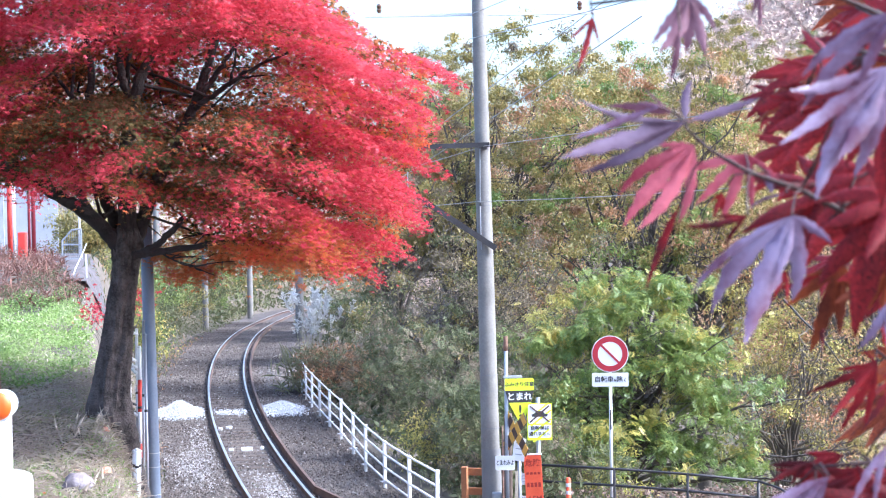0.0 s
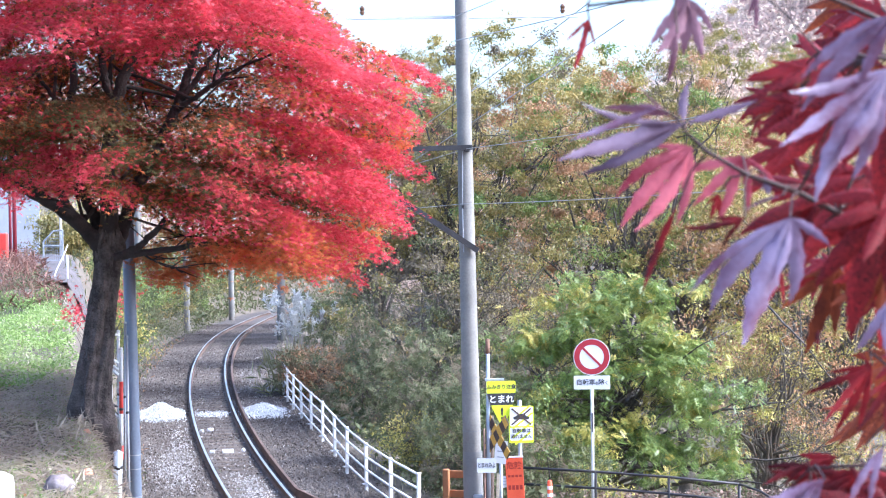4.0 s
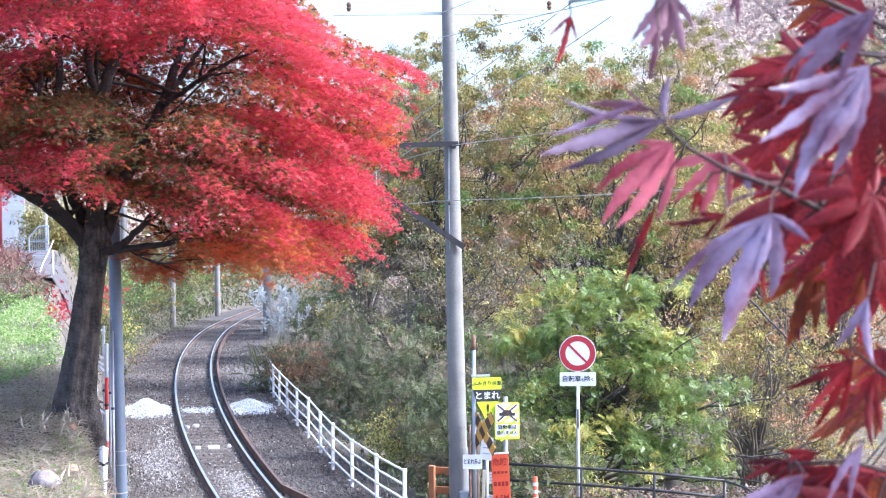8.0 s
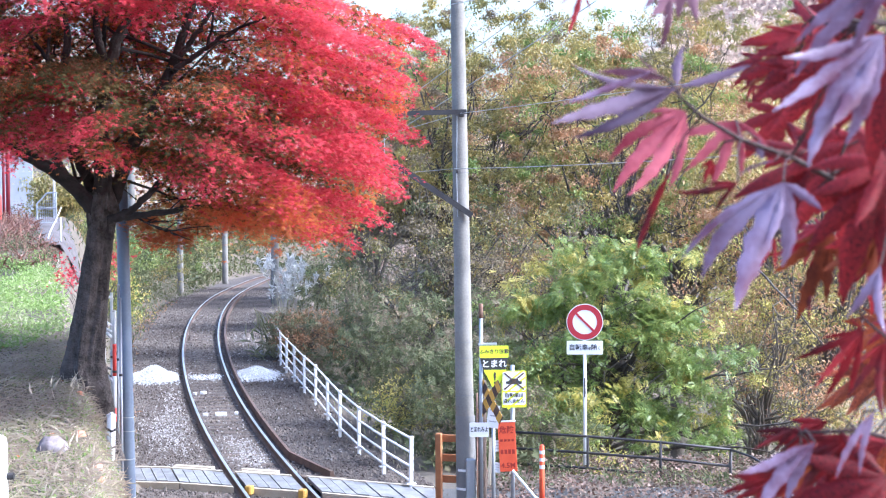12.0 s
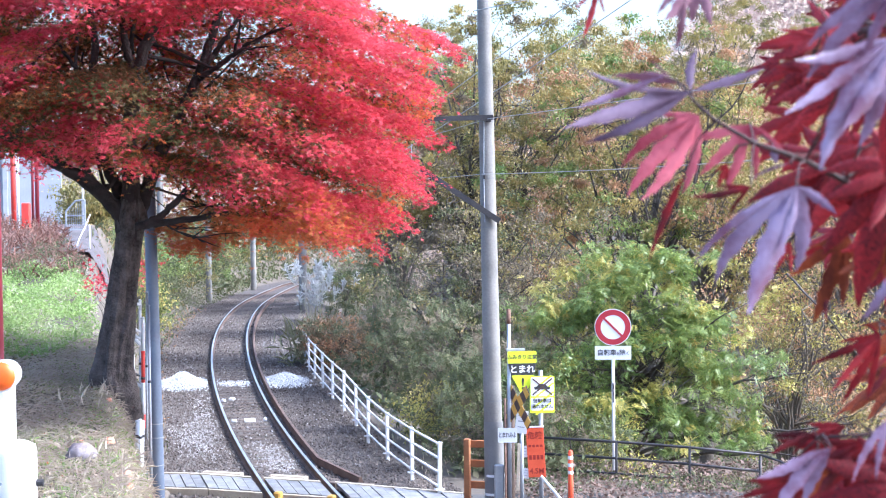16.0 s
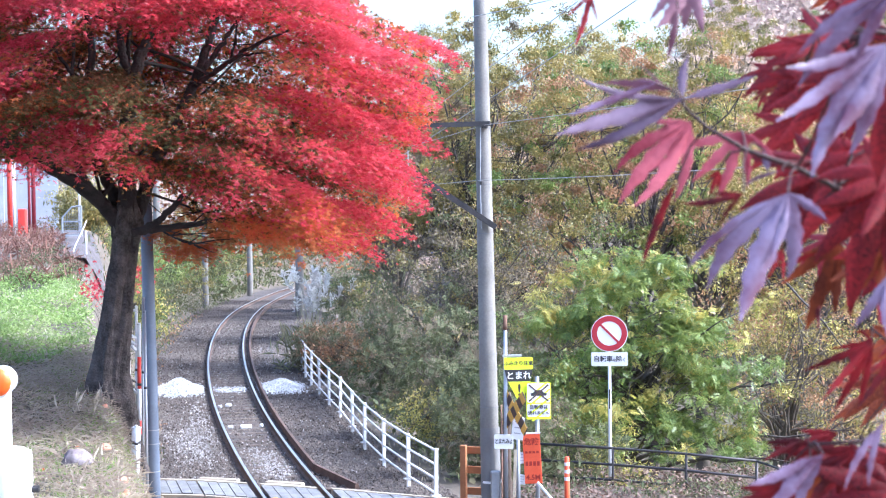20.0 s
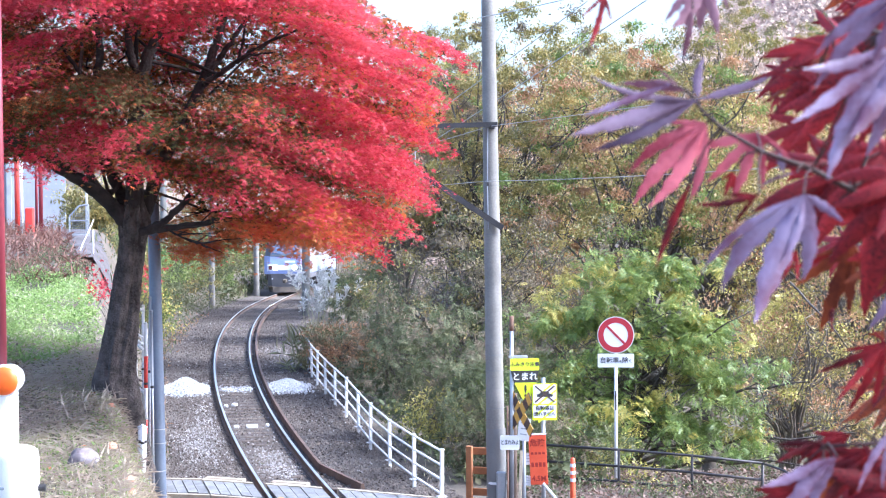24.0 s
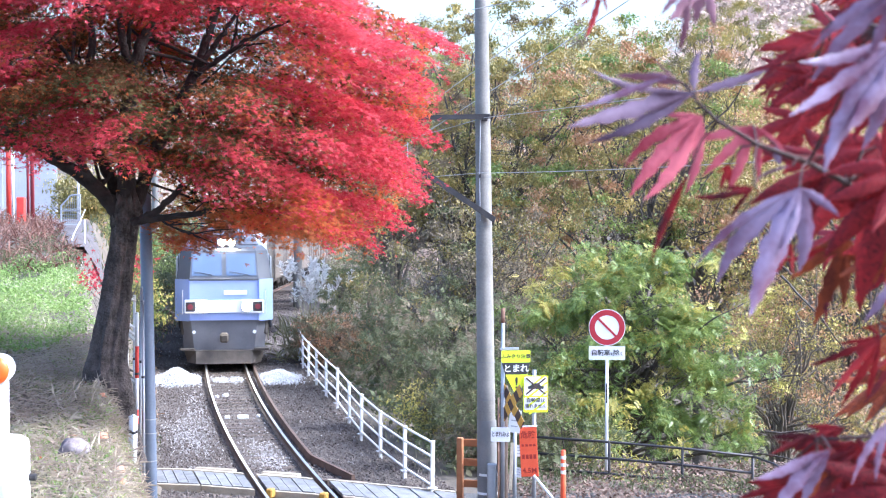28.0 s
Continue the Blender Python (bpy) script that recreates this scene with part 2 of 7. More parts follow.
def scatter(template, points, sizes, rng, tilt=0.6, droop=0.0, yaw=None):
    """Copies of a leaf at the points, turned by chance; tilt: how far from level they lie; returns vertices and triangles."""
    tv, tf = template
    n = len(points)
    turn, pit, rol = rng.uniform(0, 2 * np.pi, n), rng.normal(-droop, tilt, n), rng.normal(0, tilt, n)
    yaw = turn if yaw is None else yaw
    cy, sy, cp, sp, cr, sr = np.cos(yaw), np.sin(yaw), np.cos(pit), np.sin(pit), np.cos(rol), np.sin(rol)
    x, y, z = tv[:, 0][None] * sizes[:, None], tv[:, 1][None] * sizes[:, None], tv[:, 2][None] * sizes[:, None]
    x, z = x * cr[:, None] + z * sr[:, None], -x * sr[:, None] + z * cr[:, None]
    y, z = y * cp[:, None] - z * sp[:, None], y * sp[:, None] + z * cp[:, None]
    x, y = x * cy[:, None] - y * sy[:, None], x * sy[:, None] + y * cy[:, None]
    v = np.stack([x, y, z], -1) + points[:, None, :]
    f = tf[None] + (np.arange(n) * len(tv))[:, None, None]
    return v.reshape(-1, 3), f.reshape(-1, 3)


def crown_points(blobs, n, rng, clumps=60, clump_r=0.35, flat=0.5, shell=0.55):
    """Places of leaves: in small clumps inside the given ellipsoids, thicker towards their outside."""
    b = np.array(blobs, float)
    vol = (b[:, 3] * b[:, 4] * b[:, 5]) ** 0.75
    which = rng.choice(len(b), clumps, p=vol / vol.sum())
    d = rng.normal(size=(clumps, 3))
    d /= np.linalg.norm(d, axis=1)[:, None]
    r = shell + (1.3 - shell) * rng.random(clumps) ** 1.1
    centre = b[which, :3] + d * r[:, None] * b[which, 3:6]
    k = rng.integers(0, clumps, n)
    size = clump_r * rng.uniform(0.6, 1.4, clumps)
    off = rng.normal(size=(n, 3)) * size[k][:, None] * np.array([1, 1, flat]) * 0.55
    return centre[k] + off, centre, k


def limb(geo, a, b, r0, r1, rng, sag=0.0, wob=0.08, n=7, k=6):
    a, b = np.array(a, float), np.array(b, float)
    t = np.linspace(0, 1, n)[:, None]
    L = np.linalg.norm(b - a)
    off = np.cumsum(rng.normal(size=(n, 3)), 0) * wob * L / n
    off -= t * off[-1]
    p = a + (b - a) * t + off * np.sin(np.pi * t) ** 0.5
    p[:, 2] += sag * L * np.sin(np.pi * t[:, 0])
    geo.tube([tuple(q) for q in p], list(np.linspace(r0, r1, n)), k, False)
    return p


def tree(name, label, category, base, fork, trunk_r, blobs, leaves, size, bark_m, leaf_m, seed, limbs=26, twigs=60,
         clumps=160, clump_r=0.4, flat=0.6, tilt=0.7, leaf=None, shell=0.4, group=""):
    """A tree: a tapered trunk from base to fork, limbs and twigs that reach into the crown, and a crown of many leaves."""
    rng = np.random.default_rng(seed)
    pts, centres, which = crown_points(blobs, leaves, rng, clumps, clump_r, flat, shell)
    o = np.array(base, float)
    root = thing(name, label, category, pose(*base), group)
    g = Geo()
    f = np.array(fork, float) - o
    trunk = limb(g, (0, 0, -0.3), f, trunk_r * 1.35, trunk_r * 0.75, rng, wob=0.1, n=9, k=10)
    part("trunk", g, bark_m, root, smooth=True)
    made, ends = [], []
    for i in range(limbs):
        g = Geo()
        c = centres[rng.integers(len(centres))] - o
        st = trunk[rng.integers(5, 9)]
        ends.append(limb(g, st, st + (c - st) * 0.85, trunk_r * 0.4, trunk_r * 0.1, rng, sag=0.08, wob=0.22, n=9))
        made.append(g)
    for i in range(twigs):
        j = rng.integers(len(ends))
        st = ends[j][rng.integers(3, 9)]
        c = centres[rng.integers(len(centres))] - o
        d = c - st
        d = d * min(1.0, 1.6 / (np.linalg.norm(d) + 1e-6))
        limb(made[j], st, st + d, trunk_r * 0.12, trunk_r * 0.03, rng, wob=0.25, n=6, k=4)
    for g in made:
        part("limb", g, bark_m, root, smooth=True)
    kinds_of = leaf_m if isinstance(leaf_m, tuple) else (leaf_m,)
    kind = rng.integers(0, len(kinds_of), len(centres))[which]
    for i, m in enumerate(kinds_of):
        sel = pts[kind == i] - o
        v, t = scatter(leaf or blade_leaf(), sel, size * rng.uniform(0.6, 1.3, len(sel)), rng, tilt, droop=0.3)
        part("crown", quick_mesh("crown", v, t, m), None, root)
    return root


def smooth(t):
    t = np.clip(t, 0, 1)
    return t * t * (3 - 2 * t)

# ---------- palette ----------
EARTH = shade("earth_and_litter", (0.075, 0.06, 0.045), (0.165, 0.135, 0.103), 0.9, 0.95, bump=0.8, fine=14)
BALLAST = shade("ballast", (0.05, 0.04, 0.034), (0.12, 0.1, 0.09), 0.7, 0.95, bump=1.0, fine=22)
STONE = shade("crushed_stone", (0.042, 0.031, 0.026), (0.15, 0.125, 0.11), 0.4, 0.9, bump=0.3, fine=9, spread=0.55)
PALER_STONE = shade("paler_stone", (0.2, 0.185, 0.178), (0.36, 0.34, 0.335), 1.5, 0.9, bump=0.3, fine=30, spread=0.35)
PALE_STONE = shade("fresh_stone", (0.36, 0.37, 0.4), (0.56, 0.57, 0.6), 2, 0.9, bump=0.3, fine=30, spread=0.22)
RAIL_SIDE = shade("rusty_rail", (0.09, 0.055, 0.04), (0.17, 0.11, 0.085), 3, 0.75, 0.2, 0.2, 50)
RAIL_TOP = shade("polished_rail", (0.47, 0.45, 0.44), (0.62, 0.6, 0.59), 1, 0.35, 0.85, 0.02, 60)
SLEEPER = shade("sleeper_wood", (0.07, 0.05, 0.04), (0.15, 0.115, 0.09), 4, 0.9, bump=0.5, fine=30, spread=0.3)
PLANK = shade("weathered_plank", (0.12, 0.12, 0.125), (0.24, 0.24, 0.245), 3, 0.85, bump=0.35, fine=35, spread=0.25)
PLANK_EDGE = shade("cut_plank_edge", (0.32, 0.27, 0.2), (0.48, 0.42, 0.33), 3, 0.85, bump=0.3, fine=30, spread=0.2)
YELLOW_OLD = shade("old_yellow_paint", (0.3, 0.16, 0.03), (0.45, 0.28, 0.05), 6, 0.7, bump=0.2)
ASPHALT = shade("asphalt", (0.045, 0.045, 0.048), (0.085, 0.083, 0.08), 1.5, 0.92, bump=0.5, fine=90)
WHITE = shade("white_paint", (0.72, 0.73, 0.76), (0.84, 0.84, 0.85), 5, 0.45, bump=0.06, fine=60)
CONCRETE = shade("pole_concrete", (0.155, 0.145, 0.135), (0.27, 0.256, 0.24), 1.6, 0.85, bump=0.25, fine=35)
GALV = shade("galvanised_steel", (0.32, 0.34, 0.37), (0.46, 0.48, 0.52), 3, 0.5, 0.6, 0.08, 40)
DARK_STEEL = shade("dark_steel", (0.035, 0.033, 0.036), (0.075, 0.068, 0.07), 4, 0.55, 0.4, 0.1, 50)
BARK = shade("bark", (0.03, 0.024, 0.021), (0.15, 0.128, 0.112), 5, 0.95, bump=1.0, fine=24)
BARK_PALE = shade("pale_bark", (0.09, 0.075, 0.06), (0.2, 0.17, 0.14), 3, 0.95, bump=0.8, fine=18)

# ---------- the line of the railway ----------
DS = 0.5
SS = np.arange(-40, 640, DS)


def bend(s):
    k = 0.00519 - 7.416e-5 * s + 2.536e-7 * s * s
    k = np.where(s < 0, 0.00519, k)
    k = np.where(s > 95, 0.0062, k)
    return np.where(s > 230, 0.0, k)


_th = np.cumsum(bend(SS)) * DS
_i0 = int(40 / DS)
TH = _th - _th[_i0] - 0.25698
_x, _y = np.cumsum(np.sin(TH)) * DS, np.cumsum(np.cos(TH)) * DS
TX, TY = _x - _x[_i0] - 1.34, _y - _y[_i0] + 24.24


def grade(y):
    """Height of the rail's top: level near the crossing, falling ever more beyond, then level again."""
    y = np.asarray(y, float)
    return np.where(y < 45, 0.0, np.where(y < 89, -0.0004 * (y - 45) ** 2, -0.7744 - 0.0352 * (np.minimum(y, 150) - 89)))


TZ = grade(TY)


def on_track(s, n=0.0, z=0.0):
    """A point beside the line: s along it, n to its right, z above the rails' top; and the heading."""
    th = float(np.interp(s, SS, TH))
    return (float(np.interp(s, SS, TX)) + n * math.cos(th), float(np.interp(s, SS, TY)) - n * math.sin(th),
            float(np.interp(s, SS, TZ)) + z), th


def side_of(x, y):
    """How far a place lies to the right of the line."""
    sel = slice(0, int((40 + 175) / DS))
    xc, th = np.interp(y, TY[sel], TX[sel]), np.interp(y, TY[sel], TH[sel])
    return (x - xc) * np.cos(th)


def height(x, y):
    x, y = np.asarray(x, float), np.asarray(y, float)
    n = side_of(x, y)
    base = grade(y) - 0.17
    # the bank on which the maple stands
    top = np.interp(y, [-30, 0, 5, 8, 12.5, 14, 17, 20, 28, 35, 45, 58, 75, 90, 140], [4.0, 3.75, 3.2, 2.95, 3.02, 3.06, 3.34, 3.5, 3.7, 4.05, 4.3, 2.9, 1.2, 0.4, -0.9])
    near_edge = 0.42 - 0.23 * y
    far_edge = np.interp(y, TY[: int(215 / DS)], TX[: int(215 / DS)]) - np.interp(y, [44, 56], [3.6, 5.5])
    w = smooth((y - 24) / 16)
    edge = near_edge * (1 - w) + far_edge * w
    width = 1.2 * (1 - w) + np.interp(y, [44, 56], [1.9, 3.2]) * w
    left = smooth((edge - x) / width + 1.0)
    left = np.where(n > -2.0, 0, left * smooth((-2.0 - n) / 0.7))
    z = base + (top - base) * left
    # the valley on the other side
    lip = np.interp(y, [0, 24, 29.5, 32, 40, 150], [12, 9, 7.0, 3.4, 3.0, 3.0])
    z = z - 4.5 * smooth((n - lip) / 7.0) * smooth((170 - y) / 60)
    z = np.where((n > 2.2) & (y < 31), z + 0.1 * smooth((n - 2.2) / 0.8), z)
    # the far side of the valley climbs again
    z = z + 7.5 * smooth((y - 54) / 45) * smooth((n - 5) / 9)
    # hills in the distance
    z = z + 13 * smooth((y - 95) / 140) * smooth((np.abs(n) - 6) / 20) + 45 * smooth((x - 17) / 80) * smooth((y - 110) / 80) * smooth((400 - y) / 120)
    z = z + 30 * smooth((-x - 30) / 60) * smooth((y - 60) / 100)
    z = z + 0.05 * np.sin(x * 2.3 + y * 0.7) * np.sin(y * 1.7 - x) * smooth((np.abs(n) - 2.6) / 1.0)
    return z


def ground_z(x, y):
    return float(height(np.array([x]), np.array([y]))[0])


def spaced(*runs):
    out = []
    for a, b, d in runs:
        out += list(np.arange(a, b, d))
    return np.array(out + [runs[-1][1]])


gx = spaced((-1500, -200, 130), (-200, -40, 16), (-40, -16, 2), (-16, 10, 0.3), (10, 60, 2), (60, 240, 15), (240, 1500, 126))
gy = spaced((-1200, -60, 114), (-60, 6, 3), (6, 62, 0.4), (62, 200, 1.5), (200, 300, 10), (300, 2500, 200))
XX, YY = np.meshgrid(gx, gy)
ZZ = height(XX, YY)
nx, ny = len(gx), len(gy)
idx = np.arange(nx * ny).reshape(ny, nx)
q = np.stack([idx[:-1, :-1], idx[:-1, 1:], idx[1:, 1:], idx[1:, :-1]], -1).reshape(-1, 4)
tri = np.concatenate([q[:, [0, 1, 2]], q[:, [0, 2, 3]]])
ground = new("ground", quick_mesh("ground", np.stack([XX, YY, ZZ], -1).reshape(-1, 3), tri, EARTH))
ground.data.polygons.foreach_set("use_smooth", [True] * len(ground.data.polygons))
tagged(ground, "brown earth with leaf litter, banks and a valley", "ground", kind="structure")

# ---------- track ----------
track = thing("railway_track", "single railway track with rusty rails curving through gravel", "railway", kind="structure")


def sweep(outline, n, s0, s1, step, ends=()):
    """A bar of the given cross-section laid along the line."""
    g = Geo()
    ss = list(np.arange(s0, s1, step)) + [s1]
    k = len(outline)
    vs = []
    for s in ss:
        nn = n(s) if callable(n) else n
        for ox, oz in outline:
            vs.append(on_track(s, nn + ox, oz)[0])
    fs = [tuple(range(k)), tuple((len(ss) - 1) * k + j for j in range(k))[::-1]]
    for i in range(len(ss) - 1):
        for j in range(k):
            fs.append((i * k + j, (i + 1) * k + j, (i + 1) * k + (j + 1) % k, i * k + (j + 1) % k))
    return g.add(vs, fs)


FOOT = [(-0.062, -0.15), (0.062, -0.15), (0.062, -0.135), (0.012, -0.115), (0.012, -0.045), (0.031, -0.035), (0.032, -0.004), (-0.032, -0.004), (-0.031, -0.035), (-0.012, -0.045), (-0.012, -0.115), (-0.062, -0.135)]
HEAD = [(-0.029, -0.006), (0.029, -0.006), (0.024, 0.002), (-0.024, 0.002)]
for nn in (-0.565, 0.565):
    r = part("rail", sweep(FOOT, nn, -34, 160, 1.0), RAIL_SIDE, track, "rusty steel rail")
    part("rail_head", sweep(HEAD, nn, -34, 160, 1.0), RAIL_TOP, r, "bright worn running surface")
GUARD = [(-0.05, -0.13), (0.05, -0.13), (0.05, -0.115), (0.03, -0.02), (0.03, 0.008), (-0.03, 0.008), (-0.03, -0.02), (-0.05, -0.115)]
part("guard_rail", sweep(GUARD, lambda s: 0.80 + 0.42 * max(0.0, (8.6 - s) / 2.4), 6.2, 66, 0.8), RAIL_SIDE, track, "rusty guard rail with a flared end")
g = Geo().box((0, 0, -0.21), (2.05, 0.22, 0.13), 0.012)
sleeper = g.mesh("sleeper", SLEEPER)
for i in range(170):
    s = -20 + i * 0.6
    p, th = on_track(s)
    part("sleeper", sleeper, None, track, m=pose(*p, 0, 0, -math.degrees(th)))

# bed of fine stone under the sleepers
BED = [(-2.55, -0.24), (2.75, -0.24), (2.6, -0.14), (1.3, -0.155), (-1.3, -0.155), (-2.4, -0.14)]
part("ballast_bed", sweep(BED, 0.0, -34, 160, 1.0), BALLAST, track, "bed of brown-grey crushed stone")
# crushed stone
rng = np.random.default_rng(5)
oct_v = np.array([(1, 0, -0.3), (-1, 0, -0.3), (0, 1, -0.3), (0, -1, -0.3), (0, 0, 1)], float)
oct_f = np.array([(0, 2, 4), (2, 1, 4), (1, 3, 4), (3, 0, 4)])


def stones(name, pts, lo, hi, material, label, seed):
    r = np.random.default_rng(seed)
    n = len(pts)
    k = r.uniform(lo, hi, (n, 1, 3)) * (1 + 0.35 * r.normal(size=(n, 5, 1)))
    a = r.uniform(0, 6.28, n)
    v = oct_v[None] * k
    ti = r.normal(0, 0.5, n)[:, None]
    vy, vz = v[..., 1] * np.cos(ti) - v[..., 2] * np.sin(ti), v[..., 1] * np.sin(ti) + v[..., 2] * np.cos(ti)
    vx, vy = v[..., 0] * np.cos(a)[:, None] - vy * np.sin(a)[:, None], v[..., 0] * np.sin(a)[:, None] + vy * np.cos(a)[:, None]
    v = np.stack([vx, vy, vz], -1) + pts[:, None]
    f = oct_f[None] + (np.arange(n) * 5)[:, None, None]
    return tagged(new(name, quick_mesh(name, v.reshape(-1, 3), f.reshape(-1, 3), material)), label, "gravel", kind="stuff")


def along(s, n):
    x, y, th = np.interp(s, SS, TX), np.interp(s, SS, TY), np.interp(s, SS, TH)
    return x + n * np.cos(th), y - n * np.sin(th)


s = 2 + 78 * rng.random(95000) ** 1.6
n = rng.uniform(-2.5, 2.75, len(s))
x, y = along(s, n)
z = height(x, y) + 0.02 + rng.uniform(-0.012, 0.03, len(s)) - 0.012 * (np.abs(n) < 0.5)
keep = (np.abs(np.abs(n) - 0.565) > 0.07) & ((np.abs(n) > 0.5) | (rng.random(len(s)) < 0.6))
stones("ballast_stones", np.stack([x, y, z], -1)[keep], 0.016, 0.036, STONE, "brown-grey crushed stone ballast between and beside the rails", 2)
# paler stone in loose patches
s = np.concatenate([rng.normal(12.5, 1.5, 1500), rng.normal(16.5, 2.0, 500), rng.normal(30, 4, 700), rng.uniform(8, 50, 1500), rng.normal(9.5, 1.2, 500)])
n = np.concatenate([rng.normal(-1.35, 0.28, 1500), rng.normal(-1.0, 0.2, 500), rng.normal(1.5, 0.3, 700), rng.uniform(-2.2, 2.4, 1500), rng.normal(0.05, 0.2, 500)])
ok = (np.abs(np.abs(n) - 0.62) > 0.12) & (np.abs(n) < 2.5)
x, y = along(s[ok], n[ok])
stones("dusty_stones", np.stack([x, y, height(x, y) + rng.uniform(0.02, 0.045, len(x))], -1), 0.013, 0.028, PALER_STONE, "scattered paler stones on the ballast", 6)
# heaps of fresh pale stone on either side of the line
q = rng.random(13000)
left = rng.random(13000) < 0.64
s = rng.normal(22.7, 0.62, 13000)
n = np.where(left, rng.normal(-1.38, 0.3, 13000), rng.normal(1.38, 0.27, 13000))
flat = rng.random(13000) < 0.035
n = np.where(flat, rng.uniform(-0.42, 0.42, 13000), n)
s = np.where(flat, rng.normal(22.6, 0.3, 13000), s)
ok = (np.abs(np.abs(n) - 0.62) > 0.11) & (np.abs(s - 22.7) < 1.7) & (n > -2.3) & (n < 2.2)
s, n, q, flat = s[ok], n[ok], q[ok], flat[ok]
x, y = along(s, n)
hump = np.where(flat, 0.0, np.where(n < 0, 0.34, 0.24)) * np.exp(-((s - 22.7) / 0.95) ** 2 - ((np.abs(n) - 1.4) / 0.42) ** 2)
stones("pale_stones", np.stack([x, y, height(x, y) + hump * q ** 0.25 + 0.03], -1), 0.014, 0.03, PALE_STONE, "heaps of fresh pale crushed stone beside the rails", 3)
# white pieces between the rails
for i, (ps, pn, w, d) in enumerate([(15.0, 0.0, 0.26, 0.13), (15.0, -0.36, 0.12, 0.05), (15.1, 0.36, 0.07, 0.06), (19.0, -0.2, 0.12, 0.1), (18.8, -0.42, 0.1, 0.05)]):
    p, th = on_track(ps, pn, -0.11)
    ob = part("stone_block", Geo().box((0, 0, 0), (w, d * 1.6, 0.07), 0.012), WHITE, None, m=pose(*p, 0, 0, 8 - 9 * i))
    tagged(ob, "small white block lying between the rails", "stone", "blocks between the rails")

# ---------- level crossing ----------
crossing = thing("level_crossing_deck", "weathered grey plank deck of a footpath level crossing", "crossing", kind="structure")
p0, th0 = on_track(5.55)
DECK = pose(p0[0], p0[1], p0[2], 0, 0, -22)
crossing.matrix_basis = DECK
SKEW = -0.72


def skewed(x0, x1, y0, y1, z, h, lean=0.0):
    """A board between x0 and x1 whose ends run along the rails."""
    vs = [(x + SKEW * y, y, z + dz + lean * x) for dz in (-h, 0) for x, y in ((x0, y0), (x1, y0), (x1, y1), (x0, y1))]
    return Geo().add(vs, [(3, 2, 1, 0), (4, 5, 6, 7), (0, 1, 5, 4), (1, 2, 6, 5), (2, 3, 7, 6), (3, 0, 4, 7)])


def deck_planks(x0, x1, n, z, lean=0.0):
    w = (x1 - x0) / n
    for i in range(n):
        x = x0 + i * w
        part("plank", skewed(x + 0.01, x + w - 0.01, -0.55 + 0.015 * math.sin(i * 5.1), 0.55 + 0.015 * math.sin(i * 3.3), z + 0.008 * math.sin(i * 2.9), 0.06, lean), PLANK, crossing)
    part("edge_beam", skewed(x0, x1, 0.57, 0.66, z + 0.012, 0.1, lean), PLANK_EDGE, crossing, "pale worn edge timber")
    part("edge_beam", skewed(x0, x1, -0.66, -0.57, z - 0.012, 0.17, lean), PLANK_EDGE, crossing, "brown worn edge timber")


deck_planks(-1.9, -0.84, 5, 0.0)
deck_planks(-3.0, -1.92, 5, 0.08, 0.04)
deck_planks(-0.58, 0.56, 5, 0.0)
deck_planks(0.86, 3.3, 11, 0.02, -0.02)
for x in (-0.52, 0.5):
    part("end_cap", Geo().box((x + 0.5, -0.74, -0.03), (0.12, 0.16, 0.16), 0.02), YELLOW_OLD, crossing, "chipped yellow end block")
# loose timbers beside the deck
for i, (x, y, L) in enumerate([(-2.1, 0.95, 0.9), (-2.2, 1.2, 0.8), (-0.75, 1.0, 0.75), (-0.85, 1.25, 0.75), (0.55, 0.95, 0.9)]):
    m = DECK @ pose(x, y, -0.1, 0, 0, 3 * math.sin(i * 2.1))
    tagged(part("timber", Geo().box((0, 0, 0), (L, 0.16, 0.1), 0.012), SLEEPER if i == 4 else PLANK_EDGE, None, m=m), "weathered timber lying beside the plank deck", "timber", "timbers by the deck")
# path on the far side
g = Geo()
g.box((3.6, 27.2, -0.09), (6.6, 3.6, 0.1), 0.02, pose(0, 0, 0))
tagged(part("pavement", g, ASPHALT, None), "grey asphalt path leading to the crossing", "path", kind="structure")

# ---------- white pipe fence ----------
fence = thing("pipe_fence", "white-painted steel pipe fence along the railway", "fence")
POSTS = [(-0.19, 29.21), (-0.70, 31.0), (-1.23, 33.2), (-1.72, 35.5), (-2.1, 37.9), (-2.53, 40.4), (-2.96, 42.75), (-3.37, 45.0), (-3.76, 47.2), (-4.08, 49.2), (-4.36, 51.2), (-4.57, 53.0)]
feet = [(x, y, ground_z(x, y)) for x, y in POSTS]
for i, (x, y, z) in enumerate(feet):
    top = 1.0 + 0.02 * math.sin(i * 2.7)
    g = Geo().box((0, 0, (top - 0.1) / 2), (0.06, 0.06, top + 0.1), 0.006).box((0, 0, 0.18), (0.16, 0.12, 0.015))
    g.box((0, 0, top - 0.01), (0.075, 0.075, 0.025), 0.006)
    part("post", g, WHITE, fence, m=pose(x, y, z, 0.8 * math.sin(i * 1.9), 0.8 * math.cos(i * 2.3), 20))
for h in (0.97, 0.72, 0.47, 0.22):
    g = Geo()
    g.tube([(x, y, z + h + 0.012 * math.sin(i * 2.7)) for i, (x, y, z) in enumerate(feet)], 0.021, 8)
    part("rail", g, WHITE, fence, smooth=True)
x, y, z = feet[-1]
part("rail", Geo().tube([(x, y, z + 0.98), (x + 0.4, y + 0.3, z + 0.99)], 0.021, 8), WHITE, fence)

